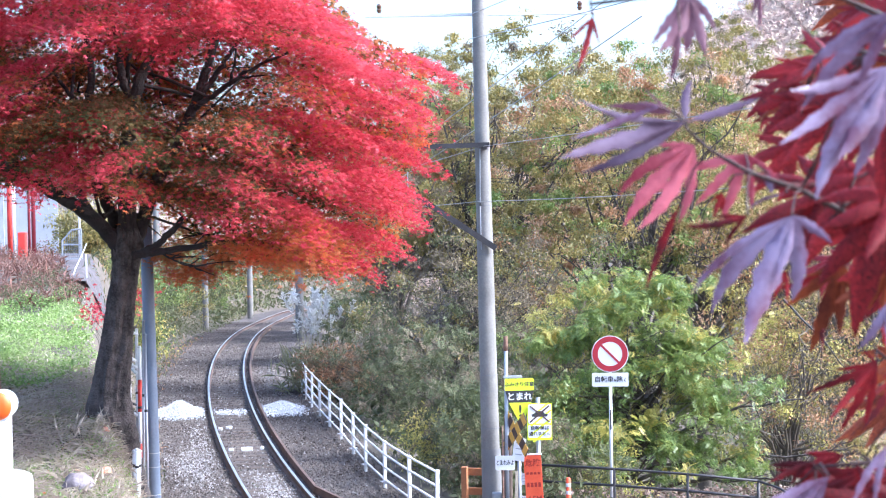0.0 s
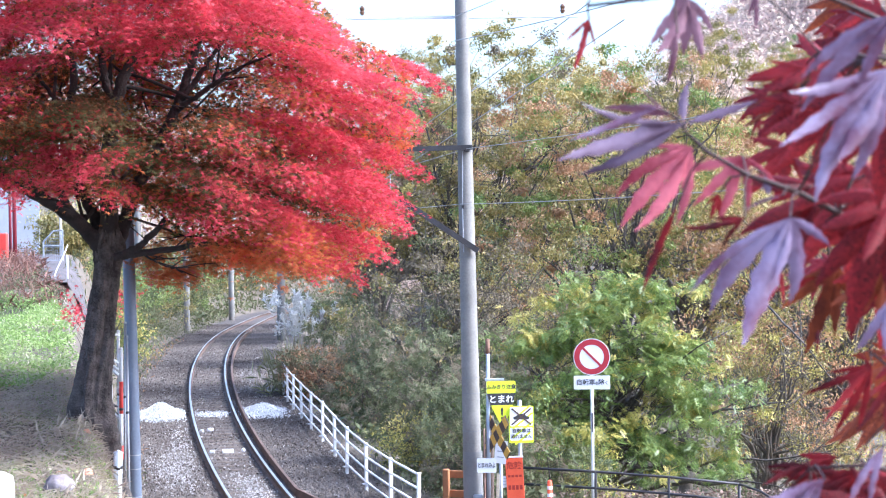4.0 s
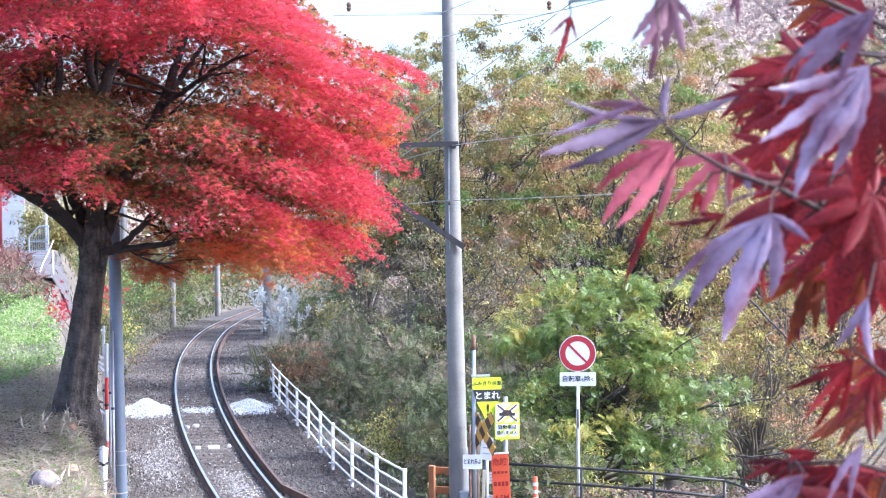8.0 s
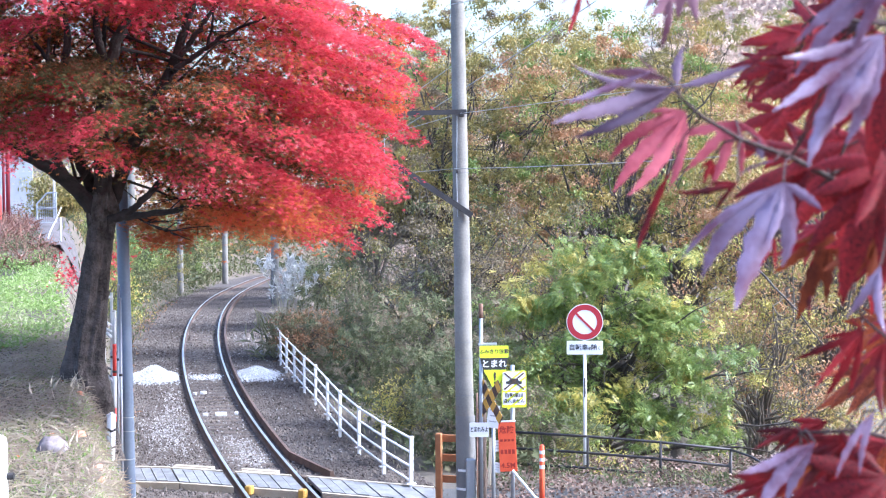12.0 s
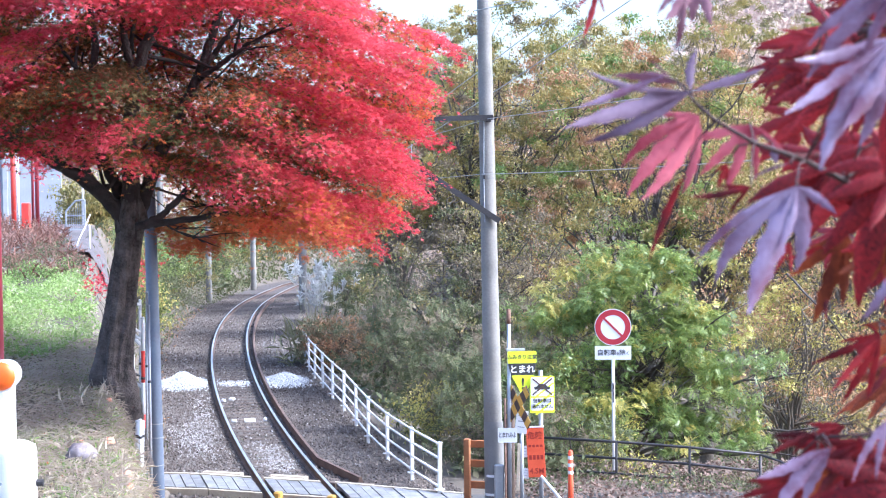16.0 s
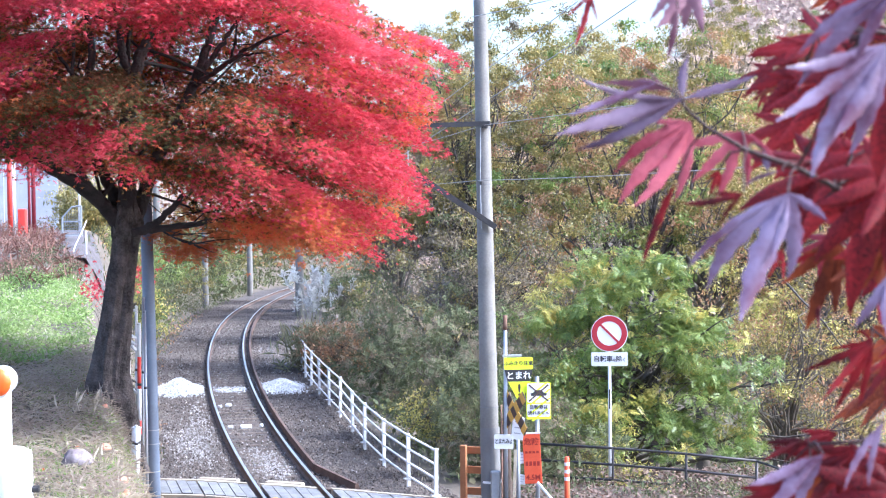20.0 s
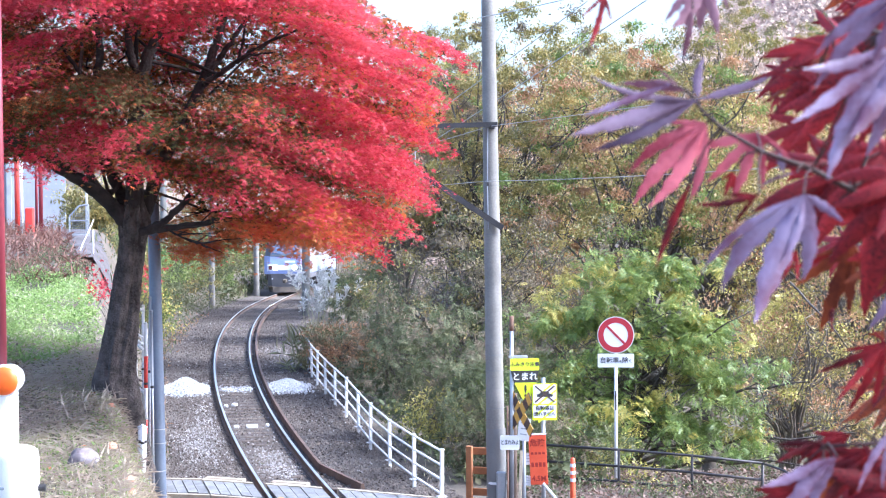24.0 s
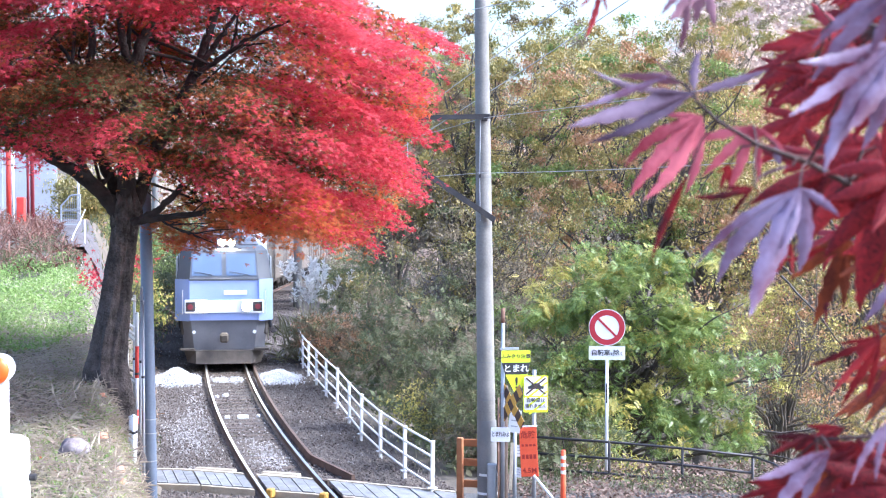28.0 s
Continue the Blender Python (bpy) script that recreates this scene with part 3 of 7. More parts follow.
# ---------- poles and wires ----------
INSULATOR = shade("brown_porcelain", (0.10, 0.05, 0.03), (0.18, 0.1, 0.06), 8, 0.25, bump=0.0)
WIRE = shade("weathered_wire", (0.36, 0.37, 0.38), (0.5, 0.5, 0.5), 8, 0.5, 0.5, 0.0)


SHEATH = shade("grey_sheath", (0.15, 0.15, 0.155), (0.22, 0.215, 0.215), 2, 0.6, bump=0.1)


def concrete_pole(label, x, y, h, r0, r1, lean=(0.0, 0.0), bands=()):
    z = ground_z(x, y)
    root = thing("catenary_pole", label, "pole", pose(x, y, z), "railway poles")
    n = 10
    pts = [(lean[0] * i / n, lean[1] * i / n, -0.4 + (h + 0.4) * i / n) for i in range(n + 1)]
    part("shaft", Geo().tube(pts, [r0 + (r1 - r0) * i / n for i in range(n + 1)], 28), CONCRETE, root, smooth=True)
    for b in bands:
        f = b / h
        c = (lean[0] * f, lean[1] * f, b)
        r = r0 + (r1 - r0) * f + 0.004
        part("steel_band", Geo().tube([(c[0], c[1], b - 0.007), (c[0], c[1], b + 0.007)], r, 24, False), SHEATH, root)
    return root


pole = concrete_pole("tall grey concrete railway pole with a bracket arm and wires", 0.72, 27.0, 9.7, 0.158, 0.1, (-0.13, 0.0), (1.3, 1.95, 2.55, 2.8, 4.72, 5.5, 6.4))
ang = [(-0.035, -0.035), (0.035, -0.035), (0.035, -0.025), (-0.025, -0.025), (-0.025, 0.035), (-0.035, 0.035)]


def angle_bar(a, b, w=0.035):
    """A steel angle from a to b."""
    a, b = Vector(a), Vector(b)
    m = Matrix.Translation(a) @ (b - a).to_track_quat("Y", "Z").to_matrix().to_4x4()
    return Geo().prism([(x * w / 0.035, z * w / 0.035) for x, z in ang][::-1], 0, (b - a).length, m)


pole_z = pole.matrix_basis.translation.z
part("bracket_arm", angle_bar((0.02, -0.16, 6.46), (-3.1, -0.16, 6.4), 0.038), DARK_STEEL, pole, "dark steel arm")
part("brace", angle_bar((0.1, -0.17, 4.82), (-2.2, -0.17, 6.38), 0.045), DARK_STEEL, pole, "dark steel diagonal brace")
part("tie_rod", Geo().tube([(-1.28, -0.17, 5.8), (-1.28, -0.17, 6.05)], 0.008, 6), GALV, pole)
# white on this steel arm is the bright sky's glare, put into colour
part("cross_arm", Geo().box((-0.1, 0.13, 8.55), (3.7, 0.05, 0.05), 0.006), WHITE, pole, "thin steel cross arm")
for x in (-1.7, 1.5):
    part("insulator", Geo().tube([(x, 0.13, 8.59), (x, 0.13, 8.64), (x, 0.13, 8.66), (x, 0.13, 8.7), (x, 0.13, 8.74)], [0.02, 0.045, 0.03, 0.045, 0.02], 10), INSULATOR, pole)
part("strand_clip", Geo().box((-0.13, -0.14, 5.52), (0.035, 0.05, 0.06), 0.006), DARK_STEEL, pole)
part("arm_clamp", Geo().box((-0.06, -0.15, 6.42), (0.09, 0.09, 0.07), 0.01), DARK_STEEL, pole)
part("ground_lead", Geo().tube([(-0.13, -0.13, 6.4), (-0.14, -0.14, 5.5), (-0.13, -0.15, 4.8)], 0.007, 6), GALV, pole)
part("sheath", Geo().tube([(0, 0, -0.1), (-0.02, 0, 1.62)], [0.163, 0.156], 28, False), SHEATH, pole, "darker grey protective sheath", smooth=True)
part("cable_guard", Geo().box((0.06, -0.2, 0.35), (0.16, 0.1, 1.2), 0.02), GALV, pole, "pale grey cable cover")
for b in (0.45, 0.75):
    part("steel_band", Geo().tube([(-0.0, 0, b - 0.02), (0, 0, b + 0.02)], 0.168, 24, False), WHITE, pole)
far_pole = concrete_pole("concrete railway pole with a small cabinet, beyond the fence", -6.8, 79.0, 9.6, 0.21, 0.15, (0.05, 0), (2.2, 2.4))
part("cabinet", Geo().box((-0.28, -0.1, 1.95), (0.2, 0.3, 0.52), 0.02), WHITE, far_pole, "small white cabinet")
part("bracket_arm", angle_bar((0.1, -0.2, 6.4), (-3.2, -0.2, 6.3), 0.06), DARK_STEEL, far_pole)
for x, y, h, r in [(-12.6, 89.0, 8.5, 0.17), (-12.9, 112.0, 8.5, 0.2), (-14.6, 86.0, 8.0, 0.2)]:
    concrete_pole("grey line-side pole among the far bushes", x, y, h, r, r * 0.75)


def wire(a, b, sag, r=0.005, label="thin grey overhead wire"):
    a, b = Vector(a), Vector(b)
    pts = [a.lerp(b, t / 12) + Vector((0, 0, -sag * 4 * (t / 12) * (1 - t / 12))) for t in range(13)]
    return tagged(part("overhead_wire", Geo().tube(pts, r, 6), WIRE, None, smooth=True), label, "wire", "overhead wires")


wire((-7.5, 73.8, 6.0), (0.56, 26.84, 5.46), 0.3)
wire((0.56, 26.84, 5.46), (6.5, 6.0, 5.9), 0.12)
wire((-7.0, 73.8, 6.6), (0.64, 26.82, 6.33), 0.3)
wire((0.64, 26.82, 6.33), (7.5, 5.0, 6.6), 0.05)
wire((0.46, 26.8, 8.03), (2.9, 19.0, 7.85), 0.03, 0.007)
wire((-3.1, 48.0, 5.6), (3.46, 30.0, 9.4), 0.05, 0.011)
wire((-2.4, 48.0, 5.5), (3.55, 30.0, 8.7), 0.05, 0.011)
wire((0.5, 26.8, 8.42), (3.2, 19.0, 8.75), 0.03, 0.006)
# pale blue steel pole beside the maple
x, y = -3.17, 18.2
lamp_pole = thing("steel_pole", "pale grey-blue painted steel pole beside the maple", "pole", pose(x, y, ground_z(x, y)))
BLUE_GREY = shade("blue_grey_paint", (0.15, 0.18, 0.25), (0.21, 0.25, 0.33), 3, 0.5, 0.1, 0.05, 40)
part("shaft", Geo().tube([(0.02, 0, -0.5), (0, 0, 1.5), (-0.06, 0, 6.0)], [0.072, 0.068, 0.06], 20), BLUE_GREY, lamp_pole, smooth=True)
for h in (1.15, 1.0, 0.7):
    part("band", Geo().tube([(0.005, 0, h), (0.005, 0, h + 0.009)], 0.075, 18, False), GALV, lamp_pole)

# ---------- signs at the crossing ----------
LIME = shade("fluorescent_yellow", (0.72, 0.86, 0.015), (0.8, 0.92, 0.03), 6, 0.4, bump=0.02)
BLACK = shade("sign_black", (0.02, 0.02, 0.022), (0.04, 0.04, 0.042), 6, 0.5, bump=0.03)
SIGN_WHITE = shade("sign_white", (0.74, 0.75, 0.8), (0.83, 0.84, 0.87), 6, 0.4, bump=0.02)
SIGN_RED = shade("sign_red", (0.36, 0.02, 0.035), (0.45, 0.03, 0.045), 6, 0.4, bump=0.02)
BANNER = shade("banner_vermilion", (0.72, 0.09, 0.035), (0.82, 0.13, 0.05), 6, 0.55, bump=0.05)
BANNER_INK = shade("banner_ink", (0.3, 0.02, 0.012), (0.36, 0.03, 0.02), 6, 0.6, bump=0.02)
AMBER = shade("amber_paint", (0.62, 0.34, 0.05), (0.74, 0.43, 0.07), 8, 0.55, bump=0.06)
DARK_BROWN = shade("faded_black_paint", (0.06, 0.035, 0.028), (0.11, 0.065, 0.05), 8, 0.65, bump=0.08)
WOOD = shade("weathered_post_wood", (0.11, 0.075, 0.06), (0.2, 0.15, 0.12), 5, 0.9, bump=0.4, fine=30)
CEDAR = shade("stained_cedar", (0.30, 0.115, 0.045), (0.42, 0.18, 0.075), 4, 0.75, bump=0.25, fine=30, spread=0.15)
RUSTY = shade("rusty_pipe", (0.14, 0.06, 0.035), (0.3, 0.2, 0.15), 9, 0.8, 0.2, 0.25)
LETTER = shade("letter_black", (0.025, 0.025, 0.03), (0.05, 0.05, 0.055), 9, 0.6, bump=0.0)


def plate(w, h, th=0.008, r=0.02):
    """A plate with rounded corners that faces -y."""
    pts = []
    for cx, cz, a0 in ((w / 2 - r, h / 2 - r, 0), (-w / 2 + r, h / 2 - r, 90), (-w / 2 + r, -h / 2 + r, 180), (w / 2 - r, -h / 2 + r, 270)):
        pts += [(cx + r * math.cos(radians(a0 + 22.5 * i)), cz + r * math.sin(radians(a0 + 22.5 * i))) for i in range(5)]
    return Geo().prism(pts, 0, th)


def pipe(x, y, z0, z1, r, k=12):
    return Geo().tube([(x, y, z0), (x, y, z1)], r, k)


# no-vehicles sign
x, y = 3.0, 30.9
gz0 = ground_z(x, y)
sign = thing("road_sign", "round red and white no-entry-for-vehicles sign on a white post", "road sign", pose(x, y, gz0, 0, 0, -4))
part("post", pipe(0, 0.04, -0.2, 2.75 - gz0, 0.03), WHITE, sign, smooth=True)
D = 2.655 - gz0
part("disc", Geo().prism(circle(0.335, 40, 0, D), 0, 0.01), SIGN_WHITE, sign)
ring = Geo()
n = 48
vs = [((0.322 if j else 0.222) * math.cos(2 * math.pi * i / n), -0.003, D + (0.322 if j else 0.222) * math.sin(2 * math.pi * i / n)) for j in (0, 1) for i in range(n)]
ring.add(vs, [(i, (i + 1) % n, n + (i + 1) % n, n + i) for i in range(n)])
part("red_ring", ring, SIGN_RED, sign)
part("red_bar", Geo().box((0, -0.003, 0), (0.46, 0.004, 0.04), 0, pose(0, 0, D, 0, 45, 0)), SIGN_RED, sign)
P = part("supplementary_plate", plate(0.66, 0.25), SIGN_WHITE, sign, "white plate with black letters", m=pose(0, -0.002, 2.185 - gz0))
for word, size, wx, wz in (("自転車", 0.118, -0.116, 0.0), ("を", 0.062, 0.088, -0.02), ("除", 0.115, 0.17, 0.0), ("く", 0.075, 0.265, -0.012)):
    lettering("letters", word, size, LETTER, P, wx, -0.003, wz)
for z in (2.5, 2.24):
    part("clamp", Geo().box((0, 0.03, z - gz0), (0.12, 0.04, 0.03), 0.005), GALV, sign)
part("sticker", Geo().box((0, 0.008, 1.45 - gz0), (0.03, 0.004, 0.36)), LETTER, sign, "strip of small dark writing")

# post with the crossing warning
x, y = 0.95, 26.6
gz1 = ground_z(x, y)
warn = thing("crossing_warning_sign", "yellow and black crossing warning board on a steel post", "road sign", pose(x, y, gz1, 0, 0, 6))
part("post", pipe(0, 0.05, -0.2, 3.1 - gz1, 0.03), GALV, warn, smooth=True)
part("post_top", pipe(0, 0.05, 3.1 - gz1, 3.33 - gz1, 0.034), RUSTY, warn, "rusty upper end", smooth=True)
part("bracket", Geo().box((0.1, 0.02, 2.69 - gz1), (0.3, 0.04, 0.04), 0.005), GALV, warn)
B = part("yellow_board", plate(0.46, 0.19), LIME, warn, "bright yellow board", m=pose(0.2, -0.01, 2.57 - gz1))
lettering("letters", "ふみきり注意", 0.078, LETTER, B, 0, -0.003, 0)
B = part("black_board", Geo().prism([(-0.225, 0.1), (-0.17, -0.1), (0.17, -0.1), (0.225, 0.1)], 0, 0.008), BLACK, warn, "black board with white letters", m=pose(0.2, -0.012, 2.375 - gz1))
lettering("letters", "とまれ", 0.135, SIGN_WHITE, B, 0, -0.003, 0)
B = part("triangle", Geo().prism([(-0.175, 0.16), (-0.165, 0.14), (0.0, -0.19), (0.02, -0.19), (0.17, 0.14), (0.175, 0.16)], 0, 0.008), LIME, warn, "yellow triangle with an exclamation mark", m=pose(0.21, -0.014, 2.125 - gz1))
lettering("mark", "!", 0.26, LETTER, B, 0, -0.003, 0.02)

# crossbuck on a wooden post
x, y = 0.96, 26.75
cross = thing("crossbuck", "striped amber and dark crossbuck on a brown wooden post", "crossbuck", pose(x, y, gz1, 0, 0, 0))
part("post", Geo().tube([(0, 0, -0.2), (0, 0, 1.1), (0.01, 0, 2.1 - gz1)], [0.075, 0.07, 0.064], 12), WOOD, cross, smooth=True)
for arm, tilt in ((1, 41), (0, -41)):
    base_m = pose(0.1 + 0.02 * arm, -0.3 - 0.02 * arm, 1.83 - gz1, 0, 0, -62) @ pose(0, 0, 0, 0, tilt)
    A = part("arm", Geo().box((0, 0.006, 0), (0.86, 0.012, 0.17), 0.003), DARK_BROWN, cross, "dark board with amber stripes", m=base_m)
    for i in range(4):
        part("stripe", Geo().box((-0.36 + i * 0.24, -0.002, 0), (0.11, 0.006, 0.172)), AMBER, A)

# small plates by the pole
x, y = 0.9, 26.35
halt = thing("stop_look_plate", "white plate with black letters on a thin red post", "sign", pose(x, y, gz1, 0, 0, 4))
part("post", pipe(-0.03, 0.03, -0.2, 1.95 - gz1, 0.014), RUSTY, halt, smooth=True)
B = part("plate", plate(0.3, 0.225), SIGN_WHITE, halt, m=pose(0, 0, 1.375 - gz1, 0, 0, -8))
lettering("letters", "とまれみよ", 0.092, LETTER, B, 0, -0.003, 0, squash=0.62)
x, y = 1.13, 26.5
notice = thing("notice_post", "grey post with tilted white notices with unreadable writing", "sign", pose(x, y, gz1))
part("post", pipe(0.0, 0.04, -0.2, 1.8 - gz1, 0.032), GALV, notice, smooth=True)
for i, (px, pz, w, h, r) in enumerate([(0.0, 1.56, 0.19, 0.36, 6), (0.06, 1.08, 0.14, 0.18, -10), (0.05, 0.74, 0.14, 0.16, 8)]):
    B = part("notice", plate(w, h, 0.004, 0.006), SIGN_WHITE, notice, m=pose(px, 0.08 - 0.08 * (i == 0), pz - gz1, 0, r, -14))
    for k in range(3):
        part("writing", Geo().box((0, -0.002, h * (0.28 - 0.25 * k)), (w * 0.6, 0.002, h * 0.05)), GALV, B)
part("hanging_strip", Geo().box((-0.09, -0.03, 0.85 - gz1), (0.05, 0.012, 0.75), 0.004, pose(0, 0, 0, 0, 2, 0)), PLANK_EDGE, notice, "ragged pale strip")

# no-cars sign and the red banner
x, y = 1.44, 26.55
cars = thing("no_cars_sign", "white and yellow-green no-cars sign above a red clearance banner", "road sign", pose(x, y, gz1, 0, 0, 3))
part("post", pipe(0, 0.05, -0.2, 2.36 - gz1, 0.034), GALV, cars, smooth=True)
B = part("board", plate(0.39, 0.58), LIME, cars, "yellow-green edged board", m=pose(0.02, 0, 1.985 - gz1))
part("panel", plate(0.36, 0.3, 0.003), SIGN_WHITE, B, m=pose(0, -0.004, 0.125))
part("panel", plate(0.36, 0.2, 0.003), SIGN_WHITE, B, m=pose(0, -0.004, -0.15))
for i in range(4):
    part("lime_stripe", Geo().box((0, 0, 0), (0.5, 0.001, 0.028)), LIME, B, m=pose(0.02, -0.006, 0.2 - 0.14 * i, 0, -38, 0) @ Matrix.Diagonal((0.62 if i in (0, 3) else 0.8, 1, 1, 1)))
part("car_symbol", Geo().prism([(-0.12, -0.03), (0.12, -0.03), (0.13, 0.01), (0.08, 0.02), (0.045, 0.06), (-0.05, 0.06), (-0.085, 0.02), (-0.13, 0.01)], 0, 0.002), LETTER, B, m=pose(0, -0.007, 0.11))
for a in (40, -40):
    part("cross_bar", Geo().box((0, 0, 0), (0.4, 0.003, 0.024)), DARK_BROWN, B, m=pose(0, -0.009, 0.125, 0, a, 0))
lettering("letters", "自動車は", 0.075, LETTER, B, 0, -0.009, -0.1)
lettering("letters", "通れません", 0.068, LETTER, B, 0, -0.009, -0.19)
R = part("banner", Geo().box((0, 0, 0), (0.275, 0.01, 0.79), 0.003), BANNER, cars, "vermilion banner with dark red letters", m=pose(-0.09, -0.03, 1.08 - gz1, 0, -3, -12))
part("banner_rail", Geo().box((0, 0.0, 0.4), (0.3, 0.02, 0.025), 0.003), SIGN_WHITE, R)
lettering("letters", "危険", 0.12, BANNER_INK, R, 0, -0.007, 0.26)
lettering("letters", "4.5M", 0.115, BANNER_INK, R, 0, -0.007, -0.3)
for z, h in ((0.1, 0.035), (-0.08, 0.07)):
    for i in range(4):
        part("writing", Geo().box((-0.09 + 0.06 * i, -0.006, z), (0.042, 0.002, h)), BANNER_INK, R)
tagged(part("guard_bar", Geo().tube([(1.42, 26.3, 0.74), (1.75, 26.1, 0.36), (2.2, 25.7, 0.02)], 0.022, 10), WHITE, None, smooth=True), "white slanting guard bar beside the sign post", "guard bar")

# cedar barrier behind the concrete pole
x, y = 0.28, 27.5
barrier = thing("wooden_barrier", "orange-brown stained wooden barrier behind the concrete pole", "barrier", pose(x, y, ground_z(x, y), 0, 0, -16))
for bx in (0.0, 0.5):
    part("post", Geo().box((bx, 0, 0.6), (0.1, 0.1, 1.42), 0.012), CEDAR, barrier)
for bz in (1.22, 0.9, 0.55):
    part("board", Geo().box((0.26, 0.07, bz), (0.62, 0.035, 0.12), 0.008), CEDAR, barrier)

# red bollard
x, y = 1.95, 27.3
bollard = thing("bollard", "orange-red flexible bollard with white reflective bands", "bollard", pose(x, y, ground_z(x, y)))
h = 0.98 - ground_z(x, y)
part("tube", Geo().tube([(0, 0, 0.03), (0, 0, h * 0.5), (0, 0, h - 0.02), (0, 0, h)], [0.045, 0.042, 0.04, 0.025], 14), BANNER, bollard, smooth=True)
for z in (h - 0.12, h - 0.24, h - 0.36):
    part("reflective_band", Geo().tube([(0, 0, z - 0.028), (0, 0, z + 0.028)], 0.0435, 14, False), SIGN_WHITE, bollard, smooth=True)
part("foot", Geo().tube([(0, 0, -0.02), (0, 0, 0.03)], 0.1, 14), DARK_STEEL, bollard)

# dark pipe railing over the valley
railing = thing("railing", "dark brown steel pipe railing along the valley edge", "railing")
RP = [(1.55, 30.95), (3.02, 30.6), (4.3, 30.25), (5.5, 29.9)]
rz = [-0.085, -0.135, -0.195, -0.28]
for i, (x, y) in enumerate(RP):
    part("post", Geo().tube([(x, y, -0.5), (x, y, 0.74 + rz[i])], 0.026, 10), DARK_STEEL, railing, smooth=True)
for h in (0.73, 0.43, 0.15):
    g = Geo().tube([(x, y, h + rz[i]) for i, (x, y) in enumerate(RP)], 0.024, 8)
    part("rail", g, DARK_STEEL, railing, smooth=True)
g = Geo().tube([(5.5, 29.9, 0.45), (5.75, 29.3, 0.42), (6.4, 27.5, 0.1)], 0.021, 8)
part("rail", g, DARK_STEEL, railing, smooth=True)
g = Geo().tube([(5.9, 28.9, 0.1), (6.6, 27.0, -0.2)], 0.021, 8)
part("rail", g, SIGN_WHITE, railing, "pale end bar", smooth=True)

# fallen leaves
LITTER = foliage("fallen_leaves", [(0.07, 0.04, 0.028), (0.15, 0.095, 0.07), (0.25, 0.18, 0.145), (0.18, 0.075, 0.045)], 1.2, 0.2)
rng = np.random.default_rng(31)
x, y = rng.uniform(0.8, 8.5, 16000), rng.uniform(24.5, 32, 16000)
v, t = scatter(blade_leaf(0.7), np.stack([x, y, np.maximum(height(x, y), -0.06) + 0.03 + 0.05 * rng.random(16000)], -1), rng.uniform(0.04, 0.09, 16000), rng, 0.5)
tagged(new("fallen_leaves", quick_mesh("fallen_leaves", v, t, LITTER)), "carpet of dry fallen leaves on the path", "leaves", kind="stuff")

# ---------- plants ----------
MAPLE_RED = foliage("maple_crimson", [(0.32, 0.02, 0.03), (0.5, 0.038, 0.055), (0.66, 0.09, 0.125), (0.58, 0.1, 0.06)], 0.9, 0.6, 0.45, 0.4)
MAPLE_ORANGE = foliage("maple_orange", [(0.2, 0.14, 0.05), (0.38, 0.15, 0.05), (0.58, 0.15, 0.05), (0.62, 0.1, 0.05)], 1.1, 0.65, 0.5, 0.3)
# unturned green leaves, darkened further: the crown's shade is put into their colour
MAPLE_OLIVE_SHADE = foliage("maple_olive_shade", [(0.04, 0.06, 0.022), (0.075, 0.085, 0.03), (0.14, 0.085, 0.035), (0.24, 0.055, 0.04)], 1.3, 0.5, 0.6, 0.12)
GREEN_LEAF = foliage("fresh_green", [(0.075, 0.125, 0.035), (0.15, 0.22, 0.06), (0.26, 0.32, 0.085), (0.45, 0.43, 0.13)], 0.55, 0.42, 0.35, 0.55)
OLIVE_LEAF = foliage("olive_and_ochre", [(0.1, 0.11, 0.042), (0.2, 0.19, 0.065), (0.35, 0.28, 0.09), (0.46, 0.3, 0.13)], 0.5, 0.4, 0.38, 0.55)
OCHRE_LEAF = foliage("ochre", [(0.13, 0.13, 0.045), (0.29, 0.25, 0.08), (0.45, 0.35, 0.11), (0.5, 0.3, 0.14)], 0.5, 0.4, 0.38, 0.55)
DULL_LEAF = foliage("dull_green", [(0.055, 0.07, 0.037), (0.105, 0.125, 0.06), (0.165, 0.17, 0.085), (0.23, 0.195, 0.125)], 0.7, 0.34, 0.5, 0.2)
BROWN_LEAF = foliage("dull_brown", [(0.13, 0.105, 0.07), (0.2, 0.16, 0.11), (0.28, 0.23, 0.16), (0.22, 0.2, 0.1)], 0.7, 0.34, 0.5, 0.2)
YELLOW_LEAF = foliage("yellowing", [(0.22, 0.25, 0.06), (0.42, 0.39, 0.09), (0.58, 0.49, 0.15), (0.54, 0.33, 0.13)], 0.6, 0.42, 0.38, 0.5)
RUST_LEAF = foliage("rust", [(0.26, 0.14, 0.08), (0.42, 0.22, 0.11), (0.5, 0.31, 0.18), (0.46, 0.35, 0.24)], 0.6, 0.36)

# the great red maple
MAPLE_BARK = shade("dark_maple_bark", (0.018, 0.013, 0.012), (0.14, 0.115, 0.105), 8, 0.95, bump=1.0, fine=45)
# darker copy of the trunk's bark; the crown's shade is put into it
SHADED_LIMB_BARK = shade("shaded_limb_bark", (0.011, 0.008, 0.008), (0.045, 0.034, 0.032), 7, 0.95, bump=0.8, fine=40)
rng = np.random.default_rng(11)
mx, my = -3.39, 17.0
mz = ground_z(mx, my)
maple = thing("maple_tree", "large red maple with layered crimson and orange leaves", "tree", pose(mx, my, mz))
o = np.array([mx, my, mz])
g = Geo()
